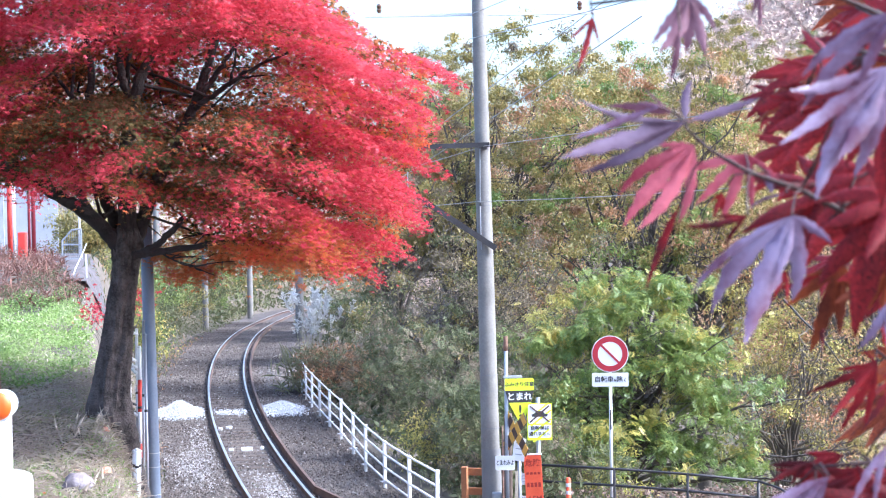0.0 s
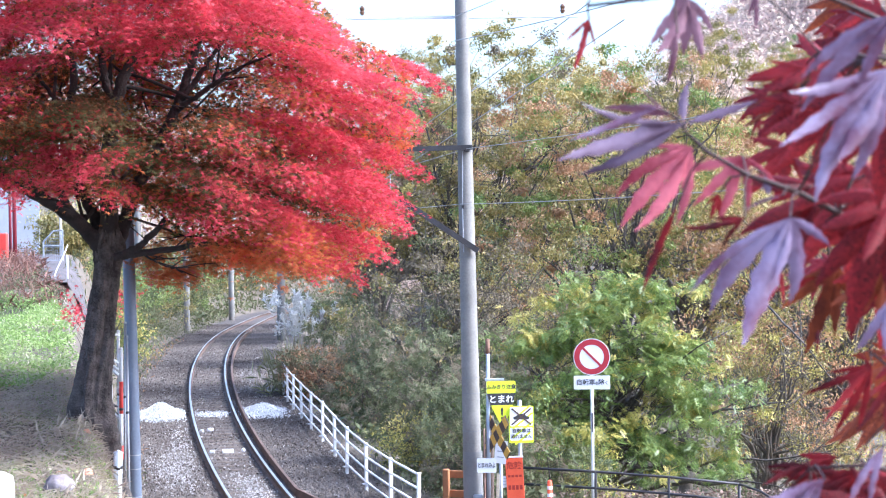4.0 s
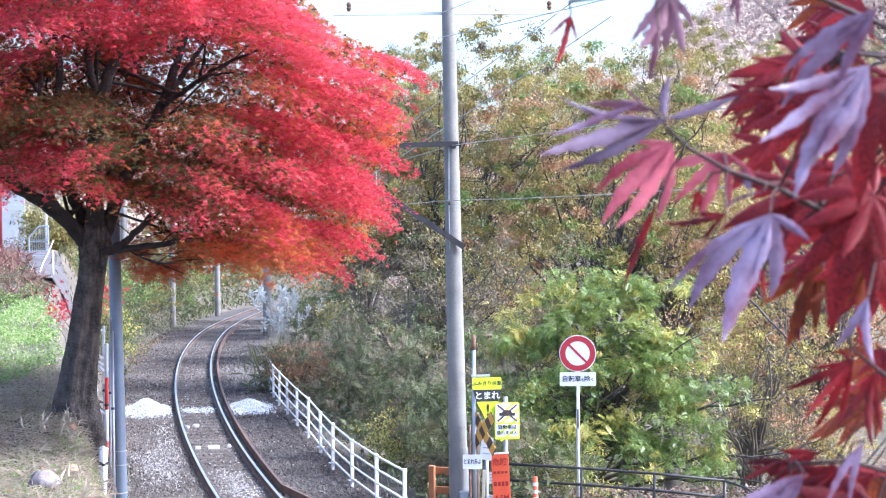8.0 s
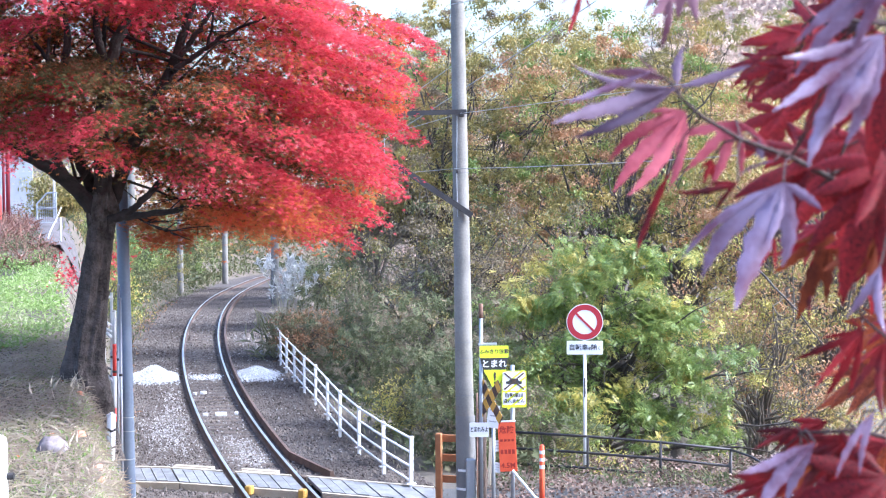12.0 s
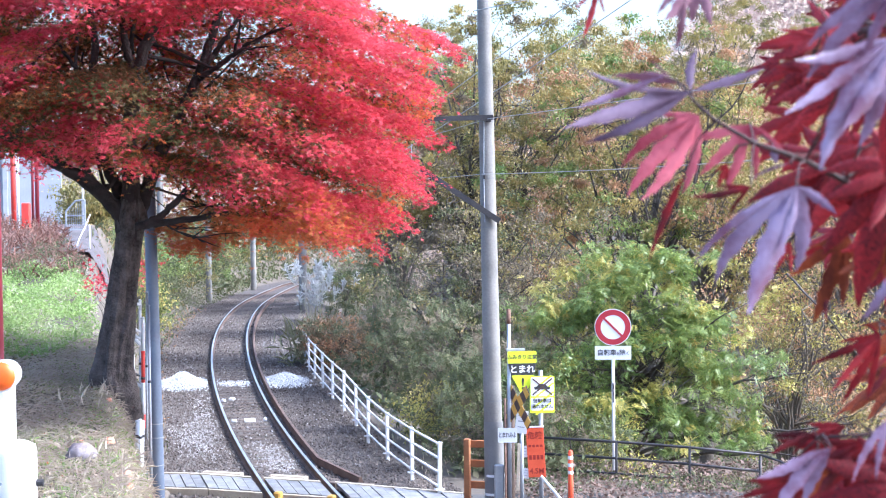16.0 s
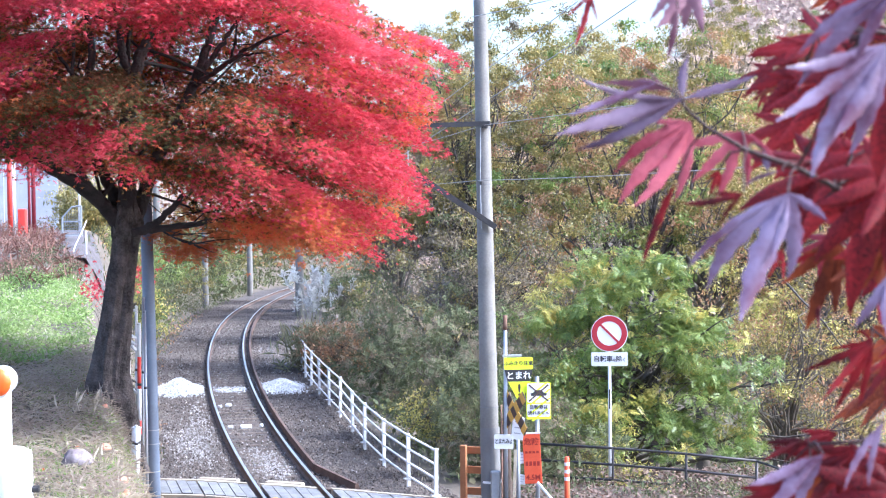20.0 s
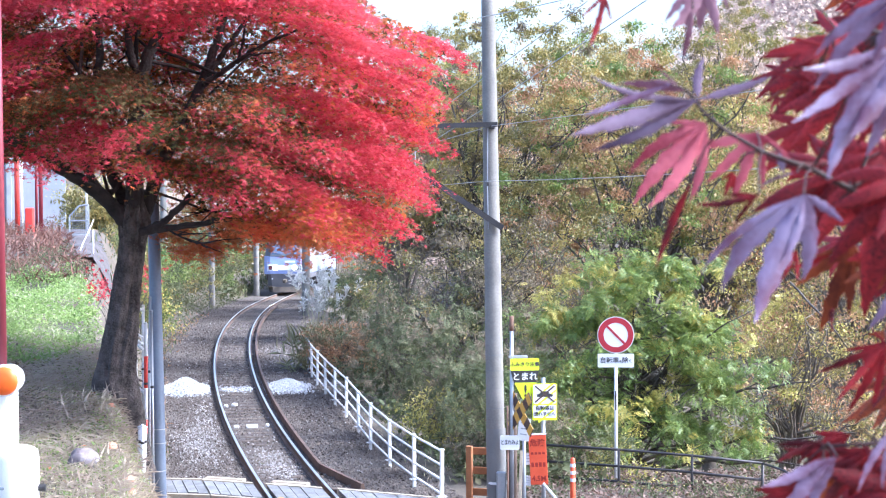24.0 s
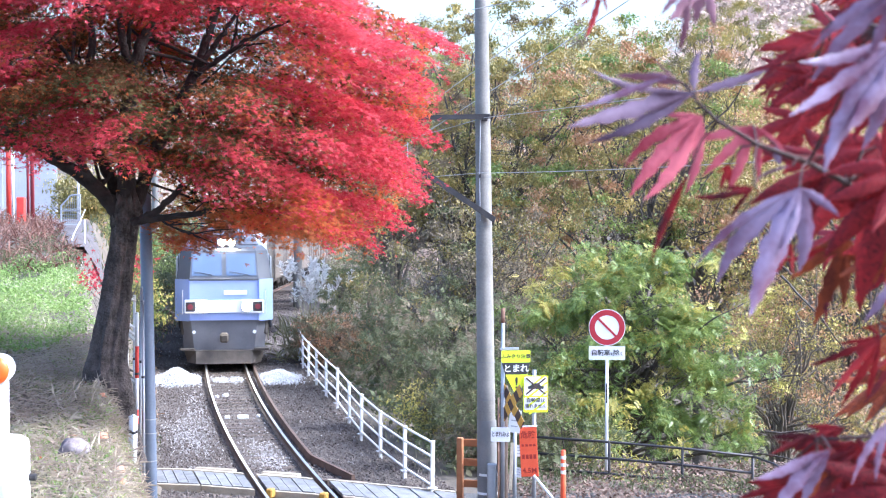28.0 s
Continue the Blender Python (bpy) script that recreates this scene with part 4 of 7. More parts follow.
# height over the rails, sideways shift and radius of the trunk
RINGS = np.array([(2.5, -0.03, 0.3), (3.15, -0.02, 0.235), (3.35, 0.0, 0.2), (3.55, 0.015, 0.182), (3.9, 0.065, 0.168), (4.3, 0.12, 0.15), (4.66, 0.175, 0.128), (4.86, 0.2, 0.128), (5.0, 0.21, 0.145), (5.14, 0.22, 0.135), (5.28, 0.225, 0.07)])
K, NZ = 72, 54
vs, fs = [], []
for i in range(NZ):
    z = 2.5 + 2.78 * i / (NZ - 1)
    dx, r = np.interp(z, RINGS[:, 0], RINGS[:, 1]), np.interp(z, RINGS[:, 0], RINGS[:, 2])
    flare = max(0.0, 3.95 - z) * 0.45
    z -= mz
    for j in range(K):
        a = 2 * math.pi * j / K
        tw = a + 0.3 * z + 0.1 * math.sin(4 * z)
        rr = r * (1 + (0.05 + flare * 0.5) * math.cos(5 * tw + 0.6) + 0.06 * math.cos(2 * tw + 2.5 * z) + 0.05 * math.cos(17 * tw + 1.5 * math.sin(5 * z))
                  + 0.035 * math.cos(29 * tw + 2 * math.sin(7 * z + 1)) + 0.016 * rng.normal())
        # a deep seam where two stems have grown together, a burr and a healed limb scar
        seam = (a - 4.95 - 0.25 * z + 0.12 * math.sin(3 * z)) / 0.2
        rr -= 0.2 * r * math.exp(-seam * seam)
        rr += 0.035 * math.exp(-((z - 0.75) / 0.16) ** 2 - ((a - 5.5) / 0.4) ** 2) + 0.03 * math.exp(-((z - 1.1) / 0.12) ** 2 - ((a - 4.1) / 0.35) ** 2)
        vs.append((dx + rr * math.cos(a), rr * math.sin(a), z))
for i in range(NZ - 1):
    for j in range(K):
        fs.append((i * K + j, i * K + (j + 1) % K, (i + 1) * K + (j + 1) % K, (i + 1) * K + j))
part("trunk", g.add(vs, fs), MAPLE_BARK, maple, "dark furrowed trunk with flared roots", smooth=True)


def bough(pts, r0, r1, k=9):
    """A limb through the given points of the world, rounded and gnarled; returns its line."""
    pts = np.array(pts, float) - o
    u = np.linspace(0, len(pts) - 1, 6 * len(pts))
    line = np.stack([np.interp(u, np.arange(len(pts)), pts[:, i]) for i in range(3)], -1)
    for _ in range(3):
        line[1:-1] = (line[:-2] + 2 * line[1:-1] + line[2:]) / 4
    line[2:-1] += rng.normal(0, 0.006, (len(line) - 3, 3))
    rad = np.linspace(r0, r1, len(line)) * (1 + 0.06 * rng.normal(size=len(line)))
    geo = Geo()
    geo.tube([tuple(q) for q in line], list(rad), k, False)
    return geo, line


MAIN = [bough([(-3.19, 17.0, 4.8), (-3.24, 16.97, 5.02), (-3.47, 16.9, 5.3), (-3.86, 16.8, 5.58), (-4.5, 16.6, 5.95), (-5.2, 16.5, 6.6)], 0.105, 0.03),
        bough([(-3.2, 17.03, 4.9), (-3.3, 17.05, 5.25), (-3.5, 17.1, 5.75), (-3.6, 17.15, 6.3), (-3.53, 17.2, 6.75), (-3.62, 17.2, 7.3)], 0.075, 0.03),
        bough([(-3.17, 17.0, 4.8), (-3.17, 16.97, 5.3), (-3.19, 16.97, 5.8), (-3.12, 17.0, 6.3), (-3.08, 17.0, 6.55), (-2.96, 17.0, 6.85), (-2.76, 17.0, 7.02), (-2.45, 17.05, 7.3)], 0.1, 0.035),
        bough([(-3.15, 17.03, 4.85), (-3.06, 17.05, 5.2), (-2.9, 17.1, 5.65), (-2.62, 17.2, 6.2), (-2.46, 17.2, 6.55), (-2.34, 17.25, 6.95), (-2.2, 17.3, 7.5)], 0.08, 0.032),
        bough([(-3.1, 16.9, 4.93), (-2.9, 16.85, 4.97), (-2.55, 16.8, 5.0), (-2.1, 16.72, 5.08), (-1.75, 16.7, 5.06)], 0.045, 0.014),
        bough([(-3.0, 16.87, 4.96), (-2.82, 16.82, 5.06), (-2.66, 16.78, 5.2), (-2.58, 16.75, 5.3)], 0.042, 0.025)]
FORKS = [(2, [(-3.11, 17.0, 6.45), (-3.19, 16.97, 6.7), (-3.22, 16.95, 7.0), (-3.3, 16.95, 7.5)], 0.05, 0.03), (2, [(-3.13, 17.02, 6.25), (-3.18, 17.1, 6.6), (-3.12, 17.1, 7.1)], 0.038, 0.02),
         (3, [(-2.46, 17.2, 6.5), (-2.28, 17.2, 6.75), (-2.14, 17.2, 6.95), (-1.9, 17.2, 7.3)], 0.036, 0.016), (3, [(-2.5, 17.15, 6.4), (-2.2, 17.1, 6.6), (-1.93, 17.05, 6.78), (-1.5, 17.0, 6.95)], 0.032, 0.012),
         (3, [(-2.3, 17.1, 6.55), (-2.05, 17.05, 6.7), (-1.75, 17.0, 6.72)], 0.02, 0.008), (3, [(-2.15, 17.15, 6.62), (-2.08, 17.1, 6.85), (-2.05, 17.1, 7.1)], 0.018, 0.01),
         (1, [(-3.58, 17.15, 6.2), (-3.75, 17.1, 6.55), (-3.95, 17.0, 6.9)], 0.03, 0.015), (0, [(-4.2, 16.7, 5.78), (-4.3, 16.8, 6.3), (-4.25, 16.9, 6.9)], 0.035, 0.015),
         (0, [(-3.5, 16.9, 5.33), (-3.62, 16.8, 5.6), (-3.7, 16.7, 6.0)], 0.05, 0.02), (4, [(-2.85, 16.85, 4.97), (-2.6, 16.8, 4.85), (-2.4, 16.8, 4.78)], 0.012, 0.005)]
made, ends = [m[0] for m in MAIN], [m[1] for m in MAIN]
for w, pts, r0, r1 in FORKS:
    geo, line = bough(pts, r0, r1, 7)
    made[w].add(geo.v, geo.f)
    ends[w] = np.concatenate([ends[w], line[4:]])


def under(x):
    """The crown's lower edge over the way across."""
    return np.interp(x, [-6.2, -4.45, -3.83, -3.2, -2.85, -2.6, -2.4, -2.2, -1.5, -1.05, -0.8, -0.7, -0.5, -0.35, -0.15, 0.0], [5.7, 5.54, 5.46, 5.42, 5.3, 5.0, 4.84, 4.77, 4.72, 4.6, 4.64, 4.72, 4.88, 5.02, 5.6, 5.95])


def outer(z):
    """The crown's right edge over the height."""
    return np.interp(z, [4.5, 4.66, 4.89, 5.18, 5.46, 5.63, 5.86, 6.08, 6.31, 6.6, 6.77, 6.94, 7.05, 7.16, 8.0, 8.7], [-0.95, -0.74, -0.5, -0.26, -0.27, -0.33, -0.16, 0.04, -0.03, -0.06, 0.12, -0.22, -0.46, -0.64, -1.5, -2.4])


# sprays of leaves: each a drooping fan that points away from the trunk
sprays = []
tries = 0
while len(sprays) < 300 and tries < 60000:
    tries += 1
    zp, xp, y = rng.uniform(4.55, 8.5), rng.uniform(-6.1, 0.15), 17.0 + rng.uniform(-1, 1) * 2.3
    k = y / 17.0
    x, z = xp * k, 5.357 + (zp - 5.357) * k
    r = rng.uniform(0.32, 0.62)
    if ((x + 2.9) / 3.5) ** 2 + ((y - 17.0) / 2.4) ** 2 > 1.0 or zp > 8.5 - 0.1 * (xp + 2.9) ** 2:
        continue
    low = max(under(xp - 0.5 * r), under(xp + 0.6 * r)) + 0.06 + (0.12 * r if xp > -2.4 else 0.42 * r)
    if zp < low or xp + r * 0.95 > outer(zp - 0.1) + 0.03:
        continue
    # under the crown's front the low sprays stay behind the trunk
    if zp < 5.35 and xp < -2.0 and y < 17.2:
        continue
    # the open middle, where the limbs show
    if -0.24 < zp - 6.72 - 0.05 * math.sin(5 * xp) < 0.36 and -3.75 - 0.2 * r < xp < -1.65 + 0.4 * r and y < 17.6:
        continue
    if any((x - a) ** 2 + (y - b) ** 2 < (0.6 * (r + d)) ** 2 and abs(z - c) < 0.2 for a, b, c, d in sprays):
        continue
    sprays.append((x, y, z, r))
for i in range(16):
    # a low hanging bough behind the trunk
    sprays.append((-3.05 + 0.055 * i + rng.normal(0, 0.05), rng.uniform(17.6, 18.6), rng.uniform(4.72, 5.05), rng.uniform(0.18, 0.28)))
P, YAW, TOP, RED, OLIVE = [], [], [], [], []
for x, y, z, r in sprays:
    k = 17.0 / y
    xp, zp = x * k, 5.357 + (z - 5.357) * k
    n = int(1080 * r * r / 0.3)
    out = math.atan2(y - 17.0, x + 2.9) + rng.normal(0, 0.25)
    rho = min(1.0, math.hypot((x + 2.9) / 3.2, (y - 17.0) / 2.3))
    u = rng.beta(2.0, 1.7, n) * 2 - 1
    w = rng.normal(0, 0.36, n) * np.sqrt(np.maximum(0.06, 1 - u * u))
    finger = 1 + 0.16 * np.sin(9 * w + x * 7) + 0.08 * rng.normal(size=n)
    u2, w2 = u * r * 1.25 * finger, w * r * 1.15
    # deeper leaves lose their red; shade under a spray is put into colour
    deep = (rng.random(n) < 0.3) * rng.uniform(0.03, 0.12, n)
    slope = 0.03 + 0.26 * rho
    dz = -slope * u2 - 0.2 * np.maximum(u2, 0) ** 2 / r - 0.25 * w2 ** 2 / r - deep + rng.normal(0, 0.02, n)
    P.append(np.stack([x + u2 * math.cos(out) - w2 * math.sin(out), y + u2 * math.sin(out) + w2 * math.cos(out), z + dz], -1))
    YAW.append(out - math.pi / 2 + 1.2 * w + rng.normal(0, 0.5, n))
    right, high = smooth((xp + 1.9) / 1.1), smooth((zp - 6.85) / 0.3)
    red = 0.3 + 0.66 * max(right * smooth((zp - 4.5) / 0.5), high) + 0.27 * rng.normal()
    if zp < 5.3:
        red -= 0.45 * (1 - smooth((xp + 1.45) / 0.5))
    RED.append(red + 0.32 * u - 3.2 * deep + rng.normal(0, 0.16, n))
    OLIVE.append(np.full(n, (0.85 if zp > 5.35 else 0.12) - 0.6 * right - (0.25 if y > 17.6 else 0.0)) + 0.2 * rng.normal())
pts, yaw, RED, OLIVE = np.concatenate(P), np.concatenate(YAW), np.concatenate(RED), np.concatenate(OLIVE)
for x, y, z, r in [q for q in sprays if q[1] > 17.2][::10]:
    w = rng.integers(0, 4)
    e = ends[w][rng.integers(12, len(ends[w]))]
    c = np.array([x, y, z - 0.05]) - o
    e2 = limb(made[w], e, e + (c - e) * 0.95, 0.02, 0.005, rng, sag=0.05, wob=0.14, n=9, k=6)
    for j in range(4):
        st = e2[rng.integers(4, 9)]
        d = rng.normal(size=3) * np.array([0.3, 0.3, 0.06])
        limb(made[w], st, st + d, 0.008, 0.003, rng, n=5, k=4)
for i in range(14):
    st = ends[4][rng.integers(8, len(ends[4]))]
    limb(made[4], st, st + np.array([rng.uniform(0.1, 0.5), rng.normal(0, 0.2), rng.normal(0.02, 0.1)]), 0.009, 0.003, rng, n=6, k=5)
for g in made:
    part("limb", g, SHADED_LIMB_BARK, maple, smooth=True)
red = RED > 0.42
# olive marks unturned leaves and stands in for the crown's inner shade
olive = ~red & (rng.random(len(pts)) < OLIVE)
for name, sel, m in (("crown", red, MAPLE_RED), ("inner_crown", ~red & ~olive, MAPLE_ORANGE), ("shaded_crown", olive, MAPLE_OLIVE_SHADE)):
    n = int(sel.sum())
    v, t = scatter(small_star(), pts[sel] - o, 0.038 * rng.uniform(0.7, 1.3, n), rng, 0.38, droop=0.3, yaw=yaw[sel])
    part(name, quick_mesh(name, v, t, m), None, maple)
star = star_leaf(5, 0.34, 250)
# the far side of the crown, seen through its gaps
n = 44000
zp, xp, y = rng.uniform(4.6, 8.4, n), rng.uniform(-6.1, 0.1, n), rng.uniform(17.5, 19.1, n)
patch = np.sin(xp * 4 + 2 * np.sin(zp * 3)) * np.sin(zp * 6 + xp * 2 + y)
ok = (zp > under(xp) + 0.12) & (xp < outer(zp) - 0.12) & (patch > -0.93) & (zp < 8.4 - 0.1 * (xp + 2.9) ** 2) & (np.hypot(xp + 3.43, zp - 6.83) > 0.08)
back = np.stack([xp * y / 17, y, 5.357 + (zp - 5.357) * y / 17], -1)[ok]
# mostly orange: light coming through the crown is put into leaf colour
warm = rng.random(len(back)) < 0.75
for sel, m in ((warm, MAPLE_ORANGE), (~warm, MAPLE_OLIVE_SHADE)):
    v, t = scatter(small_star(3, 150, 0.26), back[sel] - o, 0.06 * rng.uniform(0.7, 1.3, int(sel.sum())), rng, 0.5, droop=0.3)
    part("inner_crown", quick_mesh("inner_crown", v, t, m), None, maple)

# trees in the valley and behind
def gz(x, y):
    return (x, y, ground_z(x, y))


ash = tree("ash_tree", "leafy tree with fresh green to yellow feathery leaves", "tree", gz(3.6, 36.0), (3.7, 36.0, 0.6), 0.12,
     [(2.4, 35.6, 2.6, 1.2, 1.2, 0.7), (3.4, 35.4, 3.4, 1.3, 1.2, 0.6), (4.5, 35.6, 3.5, 1.1, 1.2, 0.5), (5.0, 35.2, 2.5, 1.4, 1.2, 0.6), (3.6, 35.0, 2.0, 1.6, 1.2, 0.6), (2.0, 35.0, 1.3, 1.1, 1.1, 0.7),
      (3.6, 34.8, 0.7, 1.5, 1.1, 0.6), (5.6, 35.2, 1.3, 1.3, 1.1, 0.6), (2.5, 34.6, 0.2, 1.0, 0.9, 0.5), (5.2, 34.8, 0.2, 1.3, 1.0, 0.5)],
     10500, 0.2, BARK, (GREEN_LEAF, GREEN_LEAF, GREEN_LEAF, YELLOW_LEAF), 21, limbs=34, twigs=220, clumps=330, clump_r=0.3, flat=0.55, tilt=0.5, leaf=feather_leaf(5, 0.3), shell=0.2)
# long low limbs that sweep out of the green tree
rng = np.random.default_rng(29)
ao = np.array(ash.matrix_basis.translation)
for a, b, r in [((3.7, 36.0, -0.2), (7.3, 34.6, 1.35), 0.06), ((3.8, 36.0, -0.6), (8.2, 34.2, 0.35), 0.05), ((3.7, 36.0, 0.4), (1.9, 34.6, 2.2), 0.045), ((3.8, 36.0, 0.2), (5.6, 34.3, 2.6), 0.05), ((4.4, 35.8, -0.7), (7.0, 33.8, -0.25), 0.05), ((7.6, 38.0, 3.2), (9.0, 36.0, 1.2), 0.03)]:
    g = Geo()
    e = limb(g, np.array(a) - ao, np.array(b) - ao, r, r * 0.25, rng, sag=0.05, wob=0.16, n=11, k=7)
    for j in range(9):
        st = e[rng.integers(3, 11)]
        limb(g, st, st + np.array([rng.uniform(0.1, 0.9), rng.normal(0, 0.3), rng.normal(0.15, 0.3)]), r * 0.25, r * 0.06, rng, wob=0.2, n=6, k=4)
    part("limb", g, BARK, ash, smooth=True)
tree("oak_tree", "tall tree with thinning ochre and olive leaves", "tree", gz(1.0, 51.0), (1.0, 51.0, 3.2), 0.15,
     [(-0.4, 51, 6.6, 2.2, 2.2, 2.2), (2.6, 51, 9.1, 2.6, 2.2, 2.2), (1.0, 51, 4.3, 2.6, 2.2, 1.4), (2.0, 51, 6.2, 2.6, 2.2, 1.6)], 44000, 0.12, BARK, (OLIVE_LEAF, OCHRE_LEAF, BROWN_LEAF, OLIVE_LEAF), 22, limbs=34, twigs=300, clumps=300, clump_r=0.28)
tree("oak_tree", "broad tree with yellow-green and ochre leaves", "tree", gz(5.6, 47.0), (5.4, 47.0, 2.5), 0.14,
     [(4.2, 47, 7.7, 2.5, 2.0, 2.0), (6.9, 47, 8.0, 2.5, 2.0, 1.6), (5.5, 47, 4.6, 3.0, 2.0, 1.4), (2.6, 47, 5.0, 1.6, 1.6, 1.8)], 38000, 0.12, BARK, (OCHRE_LEAF, GREEN_LEAF, OLIVE_LEAF, RUST_LEAF), 23, limbs=30, twigs=300, clumps=290, clump_r=0.28)
tree("thicket_tree", "bare-twigged tree with sparse brown and olive leaves", "tree", gz(0.6, 43.0), (0.6, 43.0, 1.0), 0.085,
     [(0.0, 43, 3.0, 2.2, 1.8, 1.6), (2.0, 43, 3.6, 2.0, 1.8, 1.5), (0.8, 43, 1.4, 2.0, 1.6, 1.2)], 14000, 0.10, BARK, (OLIVE_LEAF, DULL_LEAF, BROWN_LEAF, BROWN_LEAF), 24, limbs=40, twigs=420, clumps=200, clump_r=0.34)
tree("cherry_tree", "open tree with yellow and orange leaves and dark limbs", "tree", gz(8.4, 40.0), (8.0, 40.0, -0.5), 0.11,
     [(7.2, 40, 1.6, 2.2, 1.6, 1.4), (9.2, 40, 2.4, 2.2, 1.8, 1.6), (8.2, 39, 0.2, 2.6, 1.6, 1.0), (9.6, 40, 0.0, 1.8, 1.5, 1.3)], 15000, 0.09, BARK_PALE, (YELLOW_LEAF, RUST_LEAF, OLIVE_LEAF), 25, limbs=36, twigs=190, clumps=210, clump_r=0.36)
tree("oak_tree", "pale thinning tree with rusty leaves across the valley", "tree", gz(12.5, 62.0), (12.5, 62, 1.0), 0.2,
     [(10.5, 62, 4.5, 3.0, 2.4, 2.4), (14, 62, 6.0, 3.0, 2.4, 3.0), (12.5, 62, 2.0, 3.4, 2.4, 2.0)], 16000, 0.15, BARK_PALE, (RUST_LEAF, OCHRE_LEAF), 26, limbs=60, twigs=170, clumps=220, clump_r=0.5)
tree("oak_tree", "ochre and olive tree behind the valley thicket", "tree", gz(8.5, 56.0), (8.5, 56, 2.0), 0.2,
     [(7.5, 56, 5.5, 3.0, 2.2, 2.4), (10.0, 56, 4.5, 2.8, 2.2, 2.2)], 15000, 0.14, BARK_PALE, (OCHRE_LEAF, OLIVE_LEAF, YELLOW_LEAF), 27, limbs=40, twigs=120, clumps=180, clump_r=0.5)
tree("oak_tree", "olive tree beyond the bend of the railway", "tree", gz(-1.8, 62.0), (-1.8, 62, 3.0), 0.2,
     [(-1.6, 62, 6.0, 2.4, 2.2, 2.2), (-2.6, 62, 4.0, 2.0, 2.0, 1.8), (0.4, 62, 5.0, 2.2, 2.0, 2.4)], 16000, 0.14, BARK_PALE, (OLIVE_LEAF, DULL_LEAF, OCHRE_LEAF), 28, limbs=40, twigs=130, clumps=190, clump_r=0.5)


def shrub(x, y, r, h, n, leaf_m, seed, label, size=0.09, leaf=None):
    z = ground_z(x, y)
    return tree("shrub", label, "shrub", (x, y, z), (x, y, z + h * 0.35), 0.05,
                [(x, y, z + h * 0.6, r, r, h * 0.42), (x + r * 0.5, y, z + h * 0.4, r * 0.7, r * 0.7, h * 0.35), (x - r * 0.5, y, z + h * 0.45, r * 0.7, r * 0.7, h * 0.4)],
                n if leaf is None else n // 5, size if leaf is None else size * 2.3, BARK, leaf_m, seed, limbs=10, twigs=90, clumps=90, clump_r=0.3, leaf=leaf, group="shrubs by the railway")


FEATHER = feather_leaf(4, 0.3)
DULL = "dense grey-green shrub with thin twigs behind the fence"
shrub(-2.1, 54.0, 1.4, 3.3, 7000, (DULL_LEAF, DULL_LEAF, DULL_LEAF, BROWN_LEAF), 41, DULL, 0.09, FEATHER)
shrub(-1.2, 50.0, 1.9, 4.6, 8000, (DULL_LEAF, DULL_LEAF, DULL_LEAF, BROWN_LEAF), 42, DULL, 0.09, FEATHER)
shrub(-1.4, 45.0, 1.5, 3.0, 7000, (DULL_LEAF, DULL_LEAF, DULL_LEAF, BROWN_LEAF), 43, DULL, 0.09, FEATHER)
shrub(0.2, 41.5, 1.7, 4.4, 8000, (DULL_LEAF, DULL_LEAF, DULL_LEAF, BROWN_LEAF), 44, DULL, 0.09, FEATHER)
shrub(0.0, 37.0, 1.3, 3.2, 7000, (DULL_LEAF, DULL_LEAF, DULL_LEAF, BROWN_LEAF), 45, DULL, 0.09, FEATHER)
shrub(1.0, 34.0, 1.2, 3.4, 7000, (DULL_LEAF, DULL_LEAF, DULL_LEAF, BROWN_LEAF), 46, DULL, 0.09, FEATHER)
shrub(0.9, 31.9, 0.9, 2.0, 5000, (DULL_LEAF, DULL_LEAF, DULL_LEAF, BROWN_LEAF), 47, DULL, 0.09, FEATHER)
shrub(-0.2, 35.4, 0.7, 1.3, 2500, YELLOW_LEAF, 48, "low yellow-green shrub against the white fence", 0.08)
shrub(-3.2, 49.5, 0.9, 1.7, 3500, RUST_LEAF, 49, "rust-brown shrub behind the fence")
shrub(2.4, 32.6, 1.0, 2.2, 5000, (DULL_LEAF, DULL_LEAF, DULL_LEAF, BROWN_LEAF), 50, DULL, 0.09, FEATHER)
shrub(4.5, 32.2, 1.2, 1.9, 4000, YELLOW_LEAF, 51, "yellowing low shrub behind the dark railing", 0.07)
shrub(6.6, 33.0, 1.3, 2.0, 4000, YELLOW_LEAF, 52, "yellowing low shrub behind the dark railing", 0.07)
for i, (x, y, r, h) in enumerate([(1.8, 33.6, 1.1, 3.0), (3.4, 33.0, 1.0, 2.6), (5.6, 33.6, 1.2, 2.8), (7.4, 33.6, 1.2, 1.5), (9.4, 34.2, 1.3, 1.5), (8.6, 32.2, 1.0, 1.1), (2.2, 38.5, 1.4, 4.2), (6.5, 38.0, 1.6, 3.6), (10.8, 38.0, 1.8, 4.0)]):
    shrub(x, y, r, h, 5500, (GREEN_LEAF, YELLOW_LEAF, OLIVE_LEAF)[i % 3], 120 + i, "mixed green and yellow shrub on the valley slope", 0.085)
for i, (x, y, r, h) in enumerate([(-13.3, 76, 1.6, 2.6), (-13.6, 84, 1.7, 2.8), (-14.2, 93, 1.8, 3.0), (-14.6, 102, 1.8, 3.4), (-16.0, 116, 2.6, 4.6), (-11.4, 63, 1.0, 1.5), (-10.2, 52, 0.9, 1.3), (-9.6, 46, 0.8, 1.2), (-12.6, 72, 1.2, 1.8), (-12.5, 66, 1.3, 2.4), (-11.2, 58, 1.2, 2.2)]):
    shrub(x, y, r, h, 5000, (GREEN_LEAF, OLIVE_LEAF, DULL_LEAF)[i % 3], 60 + i, "green and yellow bush on the slope beside the track", 0.12)

